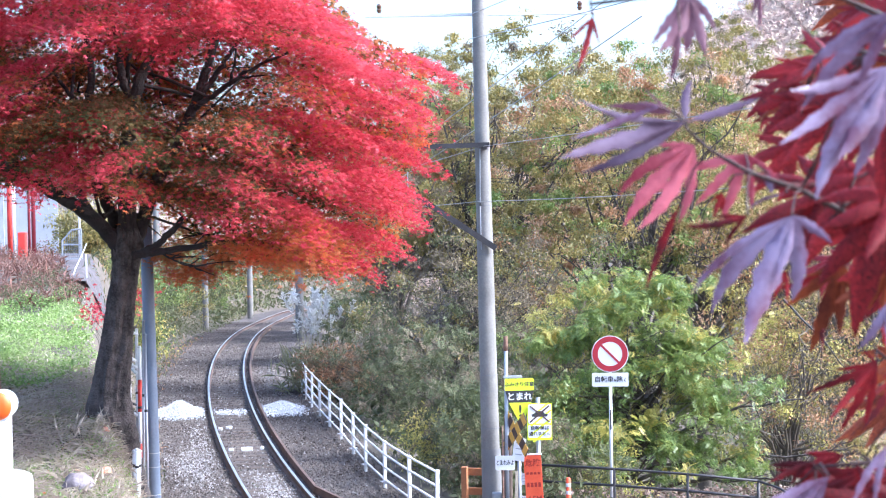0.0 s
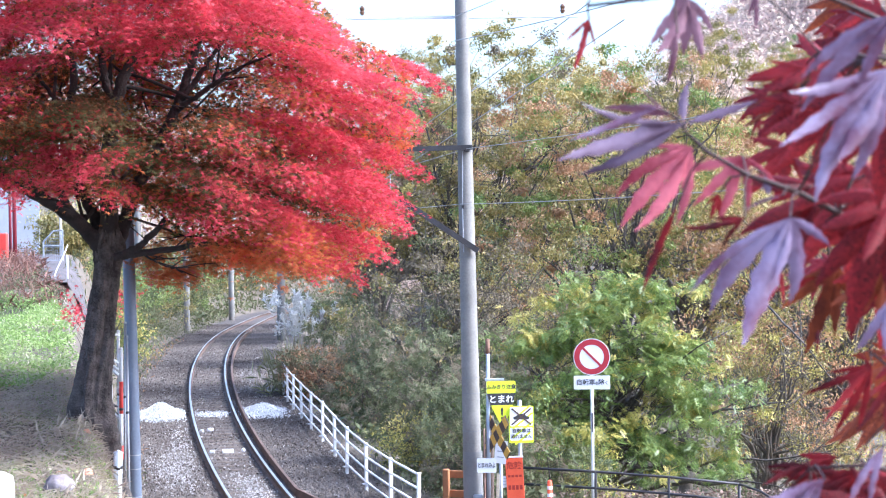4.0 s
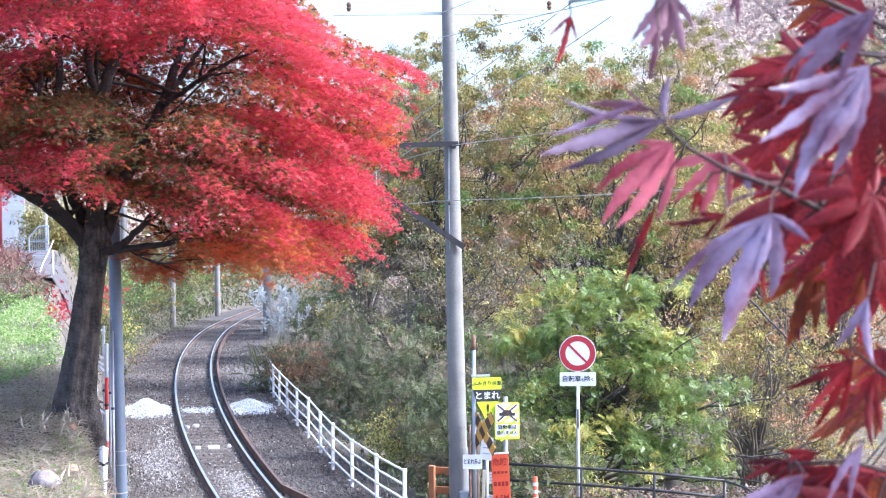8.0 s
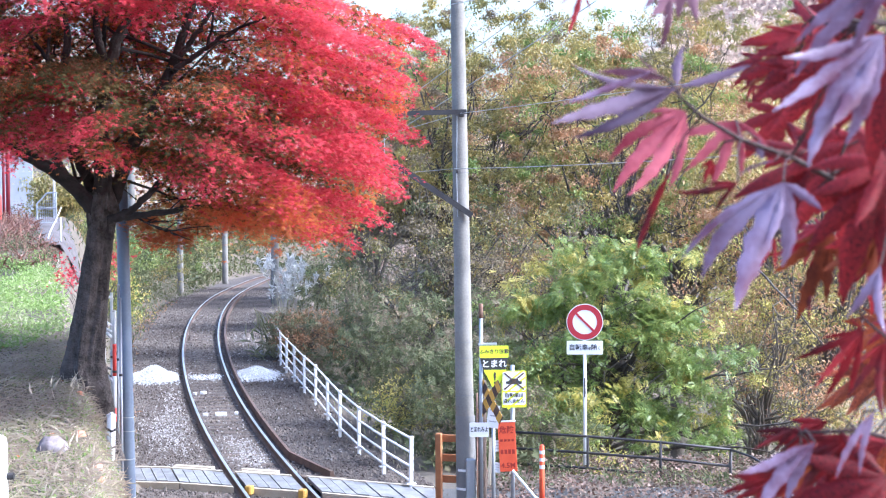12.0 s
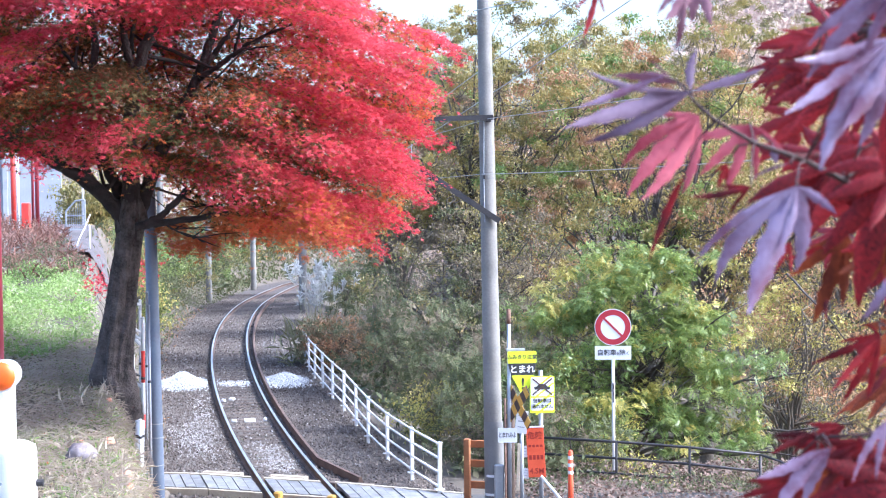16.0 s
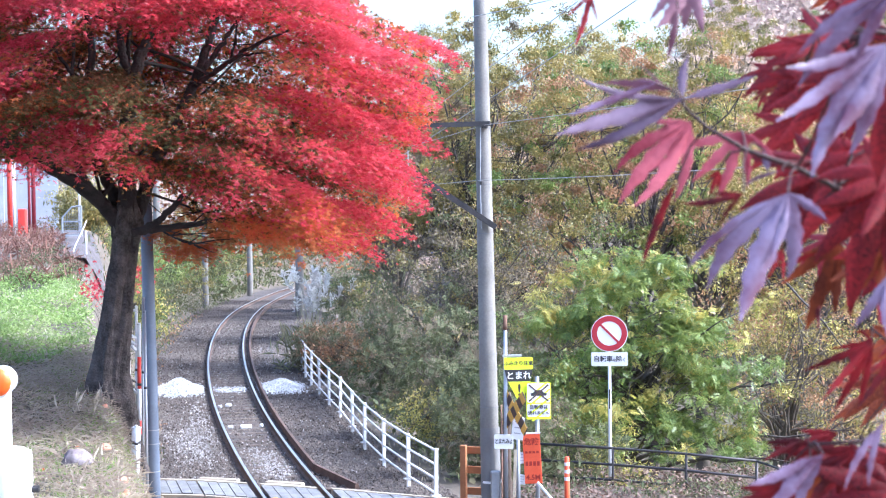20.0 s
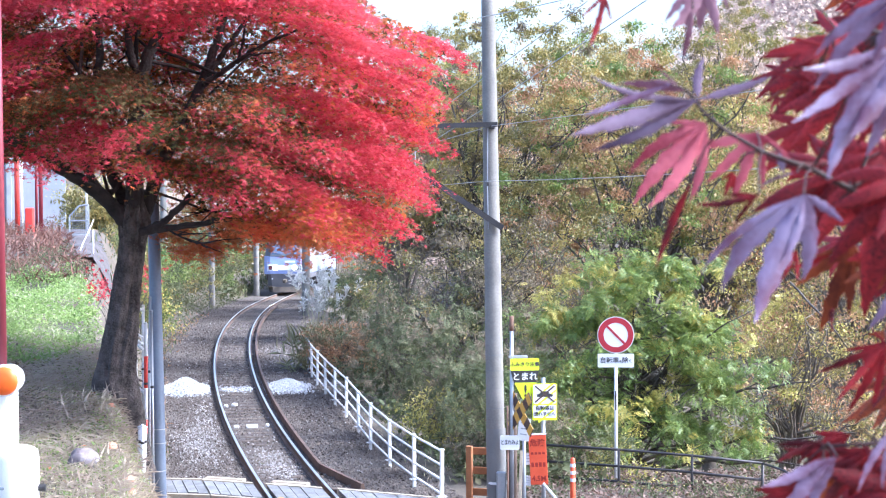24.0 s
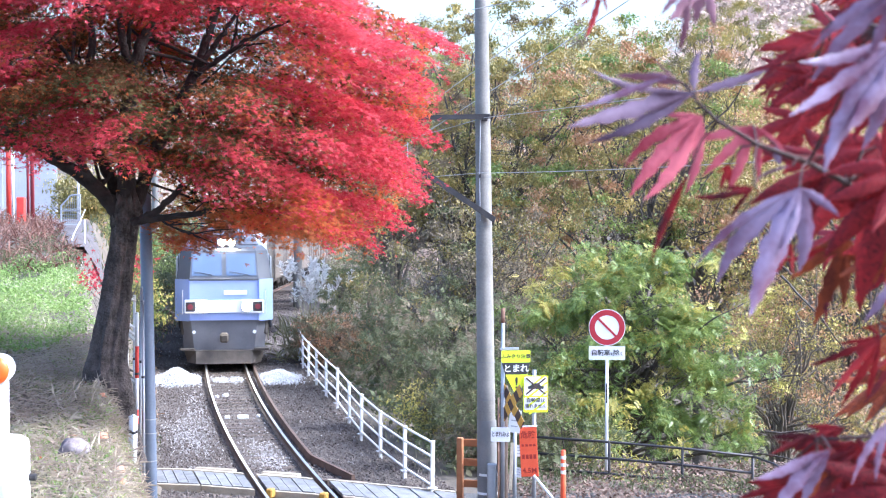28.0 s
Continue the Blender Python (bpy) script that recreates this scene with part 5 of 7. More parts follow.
for i, (s, n, r, h) in enumerate([(34, -4.6, 0.8, 1.1), (38, -4.3, 0.8, 1.3), (42, -4.8, 1.0, 1.6), (46, -4.4, 1.0, 1.5), (51, -4.9, 1.2, 1.9), (56, -4.6, 1.2, 2.0), (61, -5.2, 1.4, 2.3), (67, -4.8, 1.4, 2.3), (73, -5.3, 1.6, 2.6), (79, -4.9, 1.6, 2.8),
                                  (86, -5.2, 1.8, 3.2), (93, -5.0, 1.8, 3.4), (100, -5.2, 2.0, 3.6), (108, -5.0, 2.0, 3.8), (120, -5.0, 2.2, 4.4), (70, -8.5, 2.2, 4.0), (82, -9.0, 2.4, 4.4), (94, -9.0, 2.4, 4.6), (62, 4.6, 1.4, 2.6), (70, 4.9, 1.6, 3.0), (80, 5.2, 1.8, 3.4), (92, 5.2, 2.0, 4.0)]):
    p = on_track(s, n)[0]
    shrub(p[0], p[1], r, h, 4200, ((GREEN_LEAF, DULL_LEAF), (DULL_LEAF, BROWN_LEAF), (DULL_LEAF, OLIVE_LEAF), (GREEN_LEAF, DULL_LEAF, BROWN_LEAF))[i % 4], 160 + i, "green and yellow bush on the slope beside the track", 0.11)

rng = np.random.default_rng(58)
for i in range(15):
    p = on_track(88 + 4.2 * i, -rng.uniform(5.5, 11.0))[0]
    shrub(p[0], p[1], rng.uniform(2.0, 2.8), rng.uniform(3.2, 5.0), 3600, ((DULL_LEAF, OLIVE_LEAF), (GREEN_LEAF, DULL_LEAF), (OLIVE_LEAF, YELLOW_LEAF))[i % 3], 200 + i, "tall bush on the bank at the bend of the railway", 0.16)

# pampas grass beyond the fence
PLUME = foliage("pampas_plume", [(0.72, 0.68, 0.62), (0.86, 0.84, 0.8)], 2.0, 0.4)
PAMPAS = foliage("pampas_blade", [(0.32, 0.34, 0.16), (0.5, 0.46, 0.3)], 2.0, 0.35)
rng = np.random.default_rng(55)
px, py = -3.95, 51.4
pz = ground_z(px, py)
pampas = thing("pampas_grass", "clump of pampas grass with silvery plumes beyond the fence", "grass", pose(px, py, pz))
for i in range(30):
    a = np.array([rng.normal(0, 0.35), rng.normal(0, 0.4), 0.0])
    tip = np.array([rng.normal(0, 0.42), rng.normal(0, 0.6), rng.uniform(1.5, 2.5) - pz])
    g = Geo()
    limb(g, a, tip, 0.008, 0.004, rng, wob=0.05, n=5, k=4)
    st = part("stalk", g, PAMPAS, pampas)
    u = rng.random(34)
    pp = tip + (tip - a) / np.linalg.norm(tip - a) * (u[:, None] * 0.42) + rng.normal(0, 0.02, (34, 3))
    v, t = scatter(blade_leaf(0.3), pp, rng.uniform(0.13, 0.22, 34), rng, 0.55, droop=-0.9)
    part("plume", quick_mesh("plume", v, t, PLUME), None, st, "silvery plume")
bx = rng.normal(0, 0.5, (900, 3)) * np.array([1, 1, 0])
bx[:, 2] = rng.uniform(0.0, 0.9 - pz, 900)
v, t = scatter(blade_leaf(0.05), bx, rng.uniform(0.3, 0.6, 900), rng, 0.5, droop=-0.9)
part("blades", quick_mesh("blades", v, t, PAMPAS), None, pampas)

# more trees up the far side of the valley, of the same kinds
kinds = [bpy.data.objects["oak_tree.002"], bpy.data.objects["oak_tree"], bpy.data.objects["oak_tree.003"], bpy.data.objects["cherry_tree"], bpy.data.objects["oak_tree.001"]]
rng = np.random.default_rng(77)
SPOTS = [(3.5, 66), (8.0, 68), (13.5, 70), (18, 72), (22, 76), (6, 80), (13, 84), (20, 88), (27, 92), (0.5, 76), (-3.5, 84), (1, 96), (9, 98), (17, 102), (25, 108), (33, 112), (11.5, 50), (13.0, 55), (10.8, 45.5), (4, 58)]
for i, (x, y) in enumerate(SPOTS):
    k = kinds[i % 5] if y > 60 else kinds[3 if i % 2 else 0]
    copy_thing(k, pose(x, y, ground_z(x, y), 0, 0, rng.uniform(0, 360)))

# far woods
rng = np.random.default_rng(71)
n = 1500
fy = rng.uniform(112, 270, n)
fx = fy * rng.uniform(-0.2, 0.36, n)
fr = rng.uniform(2.2, 4.5, n)
fc = np.stack([fx, fy, height(fx, fy) + fr * 0.6], -1)
far = np.abs(side_of(fx, fy)) > 6
fc, fr = fc[far], fr[far]
k = rng.integers(0, len(fc), 90000)
d = rng.normal(size=(len(k), 3))
d /= np.linalg.norm(d, axis=1)[:, None]
pts = fc[k] + d * (fr[k] * rng.uniform(0.6, 1.1, len(k)))[:, None]
v, t = scatter(blade_leaf(0.7), pts, rng.uniform(0.26, 0.55, len(k)), rng, 0.8)
# leaf colours lifted to pale pink: the haze of distance is put into them
HAZED_LEAF = foliage("far_woods", [(0.5, 0.36, 0.3), (0.64, 0.47, 0.4), (0.7, 0.58, 0.46), (0.7, 0.5, 0.46)], 0.06, 0.7)
tagged(new("far_woods", quick_mesh("far_woods", v, t, HAZED_LEAF)), "hazy autumn woods on the far hillside", "woods", kind="stuff")

n = 3600
hy = rng.uniform(115, 330, n)
hx = hy * rng.uniform(0.15, 0.36, n)
hr = rng.uniform(2.0, 3.6, n)
hc = np.stack([hx, hy, height(hx, hy) + hr * 0.5], -1)
k = rng.integers(0, n, 140000)
d = rng.normal(size=(len(k), 3))
d /= np.linalg.norm(d, axis=1)[:, None]
v, t = scatter(blade_leaf(0.7), hc[k] + d * (hr[k] * rng.uniform(0.5, 1.1, len(k)))[:, None], rng.uniform(0.4, 0.75, len(k)), rng, 0.8)
tagged(new("hill_woods", quick_mesh("hill_woods", v, t, HAZED_LEAF)), "pale pinkish autumn woods on the hill", "woods", kind="stuff")

# ---------- the bank by the maple ----------
ORANGE = shade("orange_lens", (0.72, 0.1, 0.008), (0.8, 0.14, 0.012), 6, 0.35, bump=0.02)
MAROON = shade("maroon_paint", (0.16, 0.02, 0.03), (0.22, 0.03, 0.045), 4, 0.5, bump=0.05)
RED_PAINT = shade("red_paint", (0.6, 0.04, 0.03), (0.7, 0.07, 0.05), 5, 0.5, bump=0.05)
GRASS = foliage("dry_grass", [(0.26, 0.33, 0.12), (0.46, 0.44, 0.25), (0.6, 0.5, 0.39), (0.44, 0.33, 0.26)], 1.6, 0.4)
STRAW = foliage("pale_straw", [(0.38, 0.3, 0.25), (0.54, 0.45, 0.38), (0.66, 0.58, 0.48), (0.56, 0.5, 0.32)], 2.0, 0.4)
BRUSH = foliage("reddish_brush", [(0.16, 0.075, 0.06), (0.26, 0.13, 0.1), (0.36, 0.21, 0.17), (0.46, 0.35, 0.28)], 0.9, 0.4)
WEED = foliage("bright_weeds", [(0.12, 0.19, 0.06), (0.24, 0.35, 0.1), (0.36, 0.47, 0.16), (0.6, 0.58, 0.4)], 0.9, 0.4)
x, y = -3.14, 12.0
bz = ground_z(x, y)
machine = thing("crossing_barrier_machine", "white level-crossing barrier machine with an orange lamp", "barrier machine", pose(x, y, bz))
part("column", Geo().box((-0.1, 0, 0.42), (0.26, 0.26, 1.15), 0.03), WHITE, machine)
part("cabinet", Geo().tube([(0.07, -0.16, -0.3), (0.07, -0.16, 0.52), (0.07, -0.16, 0.565), (0.07, -0.16, 0.59)], [0.165, 0.163, 0.155, 0.11], 32), WHITE, machine, "white rounded cabinet", smooth=True)
part("cap", Geo().box((-0.08, 0, 1.03), (0.3, 0.3, 0.08), 0.03), WHITE, machine)
L = part("lamp_housing", Geo().tube([(0.0, 0.06, 0.0), (0, -0.1, 0.0), (0, -0.13, 0.0)], [0.1, 0.114, 0.112], 26), WHITE, machine, m=pose(0.02, -0.12, 4.03 - bz), smooth=True)
part("lens", Geo().tube([(0, -0.12, 0.0), (0, -0.15, 0.0), (0, -0.165, 0.0)], [0.104, 0.095, 0.05], 26), ORANGE, L, "round orange lens", smooth=True)
part("raised_arm", Geo().tube([(-0.075, 0.05, 0.9), (-0.07, 0.05, 4.2)], [0.04, 0.03], 12), MAROON, machine, "raised maroon barrier arm", smooth=True)
part("bolt", Geo().tube([(0.23, -0.16, 0.3), (0.28, -0.16, 0.3)], 0.025, 10), DARK_STEEL, machine)
part("latch", Geo().box((0.02, -0.312, 0.32), (0.05, 0.01, 0.02), 0.002), GALV, machine)

# stakes between the maple and the pole
def stake(label, x, y, h, r, colours, lean=0.0):
    z = ground_z(x, y)
    root = thing("marker_stake", label, "stake", pose(x, y, z, 0, lean), "stakes by the maple")
    k = len(colours)
    for i, c in enumerate(colours):
        part("segment", Geo().tube([(0, 0, -0.2 if i == 0 else h * i / k), (0, 0, h * (i + 1) / k)], r, 10), c, root, smooth=True)
    part("cap", Geo().tube([(0, 0, h), (0, 0, h + 0.012), (0, 0, h + 0.02)], [r * 1.12, r * 1.12, r * 0.6], 10), colours[-1], root, smooth=True)
    part("band", Geo().tube([(0, 0, h * 0.62), (0, 0, h * 0.62 + 0.025)], r * 1.15, 10), DARK_STEEL, root, "dark tie band", smooth=True)
    return root


def stake_to(label, x, y, top, r, colours, lean=0.0):
    return stake(label, x, y, top - ground_z(x, y), r, colours, lean)


stake_to("white plastic stake beside the maple trunk", -3.275, 17.5, 4.17, 0.024, [WHITE], -0.5)
stake_to("thin white stake beside the maple trunk", -3.225, 17.6, 4.14, 0.015, [WHITE, GALV, WHITE], 0.5)
stake_to("grey stake beside the maple trunk", -3.19, 17.7, 4.22, 0.014, [GALV], 1)
stake_to("red and white banded stake beside the steel pole", -3.145, 17.3, 3.98, 0.02, [WHITE, RED_PAINT, WHITE, RED_PAINT, WHITE], 0.5)
stake_to("grey stake beside the steel pole", -3.09, 17.4, 4.1, 0.016, [GALV], 0)
stake_to("short white stake beside the steel pole", -2.9, 15.8, 3.14, 0.016, [WHITE], 0)
stake_to("white stump of a post beside the steel pole", -2.95, 16.0, 3.1, 0.042, [WHITE], 2)
for i, (x, y, z, w, m) in enumerate([(-3.24, 17.42, 4.15, 0.16, WHITE), (-3.24, 17.4, 3.88, 0.13, WHITE), (-3.22, 17.38, 3.8, 0.15, WHITE), (-3.2, 17.38, 3.74, 0.1, WHITE), (-3.27, 17.38, 3.43, 0.17, DARK_STEEL), (-3.26, 17.36, 3.36, 0.15, DARK_STEEL), (-3.2, 17.36, 3.3, 0.14, WHITE)]):
    p = Vector((x - w / 2, y, z))
    tagged(part("tie_strap", Geo().tube([p + Vector((0, 0, 0.03)), p + Vector((w * 0.4, -0.03, 0.012)), p + Vector((w * 0.7, -0.03, -0.02)), p + Vector((w, 0, -0.045))], [0.012, 0.02, 0.018, 0.009], 6), m, None), "frayed dark strap tied round the stakes" if m is DARK_STEEL else "frayed white strap tied round the stakes", "strap", "straps")

# boulder
g = Geo()
rng = np.random.default_rng(8)
vs, fs = [], []
for i in range(7):
    for j in range(12):
        a, b = math.pi * i / 6, 2 * math.pi * j / 12
        r = 0.125 * (1 + (0.16 * math.sin(3 * b + i) + 0.1 * rng.normal()) * math.sin(a))
        vs.append((1.05 * r * math.sin(a) * math.cos(b), 0.8 * r * math.sin(a) * math.sin(b), 0.8 * r * math.cos(a)))
for i in range(6):
    for j in range(12):
        fs.append((i * 12 + j, i * 12 + (j + 1) % 12, (i + 1) * 12 + (j + 1) % 12, (i + 1) * 12 + j))
TERRACOTTA = shade("terracotta", (0.42, 0.17, 0.1), (0.56, 0.27, 0.17), 12, 0.85, bump=0.2)
BOULDER = shade("boulder", (0.1, 0.075, 0.08), (0.3, 0.26, 0.27), 9, 0.9, bump=0.6, fine=26)
tagged(part("boulder", g.add(vs, fs), BOULDER, None, smooth=True, m=pose(-3.05, 13.9, ground_z(-3.05, 13.9) + 0.05)), "small purplish-grey boulder in the grass", "stone")


for i, (x, y, r) in enumerate([(-2.62, 13.6, 0.05), (-2.95, 14.6, 0.045), (-3.25, 16.1, 0.035), (-2.5, 13.15, 0.03)]):
    z = ground_z(x, y)
    k = [r * (1 + 0.25 * math.sin(2.1 * j + i)) for j in range(9)]
    pts = [(k[j] * math.cos(2 * math.pi * j / 9), k[j] * math.sin(2 * math.pi * j / 9)) for j in range(9)]
    ob = part("stone", Geo().add([(a, b, -0.02) for a, b in pts] + [(0.7 * a, 0.7 * b, 0.6 * r) for a, b in pts] + [(0, 0, 0.75 * r)],
                                 [(j, (j + 1) % 9, (j + 1) % 9 + 9, j + 9) for j in range(9)] + [(j + 9, (j + 1) % 9 + 9, 18) for j in range(9)]), TERRACOTTA, None, m=pose(x, y, z + 0.03), smooth=True)
    tagged(ob, "small terracotta-coloured stone in the grass", "stone", "stones in the grass")


def cover(name, n, xr, yr, size, leaf, material, tilt, label, category, seed, keep=None, lift=0.0, droop=-1.0, bare=-0.5, mound=0.0):
    r = np.random.default_rng(seed)
    x, y = r.uniform(*xr, n), r.uniform(*yr, n)
    patch = np.sin(x * 2.1 + 1.3 * np.sin(y * 1.7)) * np.sin(y * 1.9 + x) + r.normal(0, 0.5, n)
    ok = patch > bare
    if keep is not None:
        ok &= keep(x, y)
    x, y = x[ok], y[ok]
    v, t = scatter(leaf, np.stack([x, y, height(x, y) + lift * r.random(len(x)) + mound * (0.5 + 0.5 * np.sin(x * 5.3 + 2 * np.sin(y * 2.9)) * np.sin(y * 3.7 + x * 1.3)) ** 2 * r.random(len(x)) ** 0.5], -1), r.uniform(*size, len(x)), r, tilt, droop=droop)
    return tagged(new(name, quick_mesh(name, v, t, material)), label, category, kind="stuff")


def on_bank(x, y):
    return (x < 0.45 - 0.23 * y + 0.1 * np.sin(y * 3)) & (side_of(x, y) < -2.4)


def on_bank_edge(x, y):
    return (x < 1.25 - 0.23 * y) & (side_of(x, y) < -2.2)


def on_path(x, y):
    """The trodden way up the bank to the gate."""
    return (y > 33.5) & (np.abs(x - np.interp(y, [29.5, 32, 36, 41, 44], [-6.2, -6.75, -7.7, -9.0, -9.8])) < 0.4 + 0.12 * np.sin(y * 3.1))


def off_path(x, y):
    return on_bank(x, y) & ~on_path(x, y)


cover("grass", 105000, (-6.5, -1.6), (10.5, 19.5), (0.02, 0.05), blade_leaf(0.16), GRASS, 0.75, "short dry grass on the bank under the maple", "grass", 81, on_bank_edge, droop=-0.5, bare=-2.0)
cover("straw", 46000, (-6.5, -1.5), (10.5, 20.5), (0.05, 0.13), blade_leaf(0.045), STRAW, 0.35, "flattened dry straw on the bank", "grass", 96, on_bank_edge, 0.05, 0.0, -2.0)
cover("green_tufts", 30000, (-6.0, -1.5), (10.8, 18.5), (0.02, 0.055), blade_leaf(0.3), WEED, 0.6, "low green weeds in the dry grass", "weeds", 89, on_bank_edge, 0.02, -0.5, 0.15)
cover("dead_leaves", 420, (-6.5, -2.0), (11, 19), (0.025, 0.045), star, MAPLE_ORANGE, 0.3, "fallen maple leaves in the grass", "leaves", 82, on_bank, 0.04, 0.0)
cover("tall_grass", 1500, (-3.9, -1.5), (11.0, 17.2), (0.08, 0.22), blade_leaf(0.03), STRAW, 0.55, "long pale grass along the edge of the bank", "grass", 83, lambda x, y: on_bank_edge(x, y) & (x > 0.0 - 0.23 * y), droop=-0.6)
cover("weeds", 90000, (-9.5, -3.6), (18.8, 29.0), (0.025, 0.07), blade_leaf(0.45), WEED, 0.6, "bright green weeds beyond the maple", "weeds", 84, on_bank, 0.08, -0.2, mound=0.32)
cover("pale_weeds", 22000, (-9.5, -4.0), (19.5, 30.0), (0.03, 0.08), blade_leaf(0.3), STRAW, 0.6, "pale dry stalks among the green weeds", "weeds", 84, on_bank, 0.12, -0.3, 0.4)
cover("brush", 60000, (-14.0, -5.0), (28.0, 44.0), (0.025, 0.075), blade_leaf(0.3), BRUSH, 0.8, "reddish-brown dry brush on the bank", "brush", 85, off_path, 0.12, -0.3, mound=0.45)
cover("brush_stems", 4500, (-14.0, -5.0), (28.0, 44.0), (0.15, 0.4), blade_leaf(0.015), BRUSH, 0.5, "thin bare stems in the dry brush", "brush", 185, off_path, 0.1, -0.9)
cover("bend_weeds", 52000, (-24.0, 6.0), (95.0, 205.0), (0.25, 0.6), blade_leaf(0.3), DULL_LEAF, 0.7, "dull green weeds on the bank at the bend", "weeds", 98, lambda x, y: (side_of(x, y) < -2.5) & (side_of(x, y) > -10), 0.5, -0.4)
cover("slope_weeds", 105000, (-16.0, -4.5), (20.0, 115.0), (0.06, 0.17), blade_leaf(0.22), DULL_LEAF, 0.7, "dull green weeds on the slope beside the track", "weeds", 86, lambda x, y: (side_of(x, y) < -2.5) & (side_of(x, y) > np.where(y < 46, -2.9, -8)), 0.4, -0.4)
cover("verge_weeds", 9000, (-9.0, 2.0), (31.0, 76.0), (0.06, 0.16), blade_leaf(0.2), GRASS, 0.6, "dry weeds along the fence foot", "weeds", 87, lambda x, y: (side_of(x, y) > 2.5) & (side_of(x, y) < 3.6), 0.1, -0.9)
cover("valley_litter", 46000, (-4.0, 16.0), (30.5, 75.0), (0.1, 0.26), blade_leaf(0.6), DULL_LEAF, 0.6, "undergrowth and fallen leaves on the valley slope", "undergrowth", 88, lambda x, y: side_of(x, y) > 3.0, 0.5, 0.0)
cover("bank_weeds", 16000, (-8.6, -5.2), (28.0, 36.0), (0.03, 0.09), blade_leaf(0.35), DULL_LEAF, 0.6, "dull green weeds where the bank meets the path", "weeds", 190, off_path, 0.06, -0.3, mound=0.25)
# trodden path up the bank
yy = np.linspace(33.5, 44, 60)
cx = np.interp(yy, [29.5, 32, 36, 41, 44], [-6.2, -6.75, -7.7, -9.0, -9.8])
vs = [(float(c + d), float(b), ground_z(c + d, b) + 0.05) for b, c in zip(yy, cx) for d in (-0.5, -0.25, 0.0, 0.25, 0.5)]
PATH_GREY = shade("trodden_gravel", (0.07, 0.06, 0.06), (0.13, 0.112, 0.115), 2.5, 0.95, bump=0.5, fine=30)
way = Geo().add(vs, [(5 * i + j, 5 * i + j + 1, 5 * i + j + 6, 5 * i + j + 5) for i in range(59) for j in range(4)])
tagged(part("path", way, PATH_GREY, None, smooth=True), "pale trodden gravel path climbing the bank", "path", kind="structure")

# building behind the bank
WALL = shade("pale_wall_panel", (0.25, 0.27, 0.33), (0.34, 0.36, 0.42), 0.8, 0.7, bump=0.08, fine=20)
ROOF = shade("grey_roof", (0.13, 0.13, 0.14), (0.2, 0.2, 0.21), 2, 0.7, bump=0.1)
x, y = -13.5, 47.2
z = ground_z(x, y)
house = thing("house", "pale grey panelled building behind the bank", "house", pose(x, y, z - 0.2, 0, 0, 15))
part("wall", Geo().box((0, 1.5, 1.9), (5.4, 3.0, 3.8), 0.02), WALL, house)
part("roof", Geo().box((0, 1.5, 3.9), (6.0, 3.6, 0.16), 0.03), ROOF, house)
for wx in (-2.0, -0.9, 1.14):
    part("downpipe", Geo().box((wx, -0.05, 1.9), (0.16, 0.1, 3.7), 0.02), GALV, house)
W = part("window", Geo().box((0.1, -0.02, 2.3), (1.0, 0.05, 1.1), 0.01), GALV, house)
part("pane", Geo().box((0.1, -0.05, 2.3), (0.88, 0.01, 0.98)), BLACK, W)

# mesh gate, red box and poles in front of the building
x, y = -8.9, 40.5
gate = thing("mesh_gate", "grey steel mesh gate with a slanted top", "gate", pose(x, y, ground_z(x, y)))
outline = [(-0.23, 0.05), (0.23, 0.05), (0.23, 0.78), (0.0, 0.75), (-0.23, 0.5)]
for i in range(5):
    a, b = outline[i], outline[(i + 1) % 5]
    part("frame_bar", Geo().tube([(a[0], 0, a[1]), (b[0], 0, b[1])], 0.02, 8), GALV, gate)
part("frame_bar", Geo().tube([(-0.23, 0, 0.4), (0.23, 0, 0.4)], 0.016, 8), GALV, gate)
for i in range(9):
    part("mesh_wire", Geo().tube([(-0.2 + 0.05 * i, 0, 0.05), (-0.2 + 0.05 * i, 0, min(0.78, 0.5 + (0.05 * i + 0.03) * 1.1))], 0.005, 4), GALV, gate)
for i in range(9):
    part("mesh_wire", Geo().tube([(-0.23, 0, 0.09 + 0.07 * i), (0.23, 0, 0.09 + 0.07 * i)], 0.005, 4) if i < 6 else Geo().tube([(-0.1 + 0.05 * (i - 6), 0, 0.09 + 0.07 * i), (0.23, 0, 0.09 + 0.07 * i)], 0.005, 4), GALV, gate)
x, y = -10.2, 41.0
tagged(part("red_box", Geo().box((0, 0, 0.35), (0.19, 0.2, 0.68), 0.02), RED_PAINT, None, m=pose(x, y, ground_z(x, y))), "upright red metal box on the bank", "box")
for lab, x, y, h, r, m in [("maroon post in front of the pale building", -10.0, 41.3, 3.2, 0.05, MAROON), ("white post in front of the pale building", -9.25, 43.0, 3.4, 0.03, WHITE),
                           ("red post in front of the pale building", -10.75, 42.0, 2.6, 0.07, RED_PAINT), ("white post in front of the pale building", -10.55, 41.6, 2.4, 0.04, WHITE),
                           ("white post in front of the pale building", -10.95, 41.2, 2.6, 0.06, WHITE), ("maroon post in front of the pale building", -10.4, 42.5, 2.8, 0.035, MAROON)]:
    tagged(part("post", Geo().tube([(0, 0, -0.2), (0, 0, h)], r, 12), m, None, smooth=True, m=pose(x, y, ground_z(x, y))), lab, "post", "posts by the building")
x, y = -11.1, 40.6
tagged(part("white_box", Geo().box((0, 0, 0.2), (0.4, 0.3, 0.45), 0.03), WHITE, None, m=pose(x, y, ground_z(x, y))), "low white box beside the red box", "box")
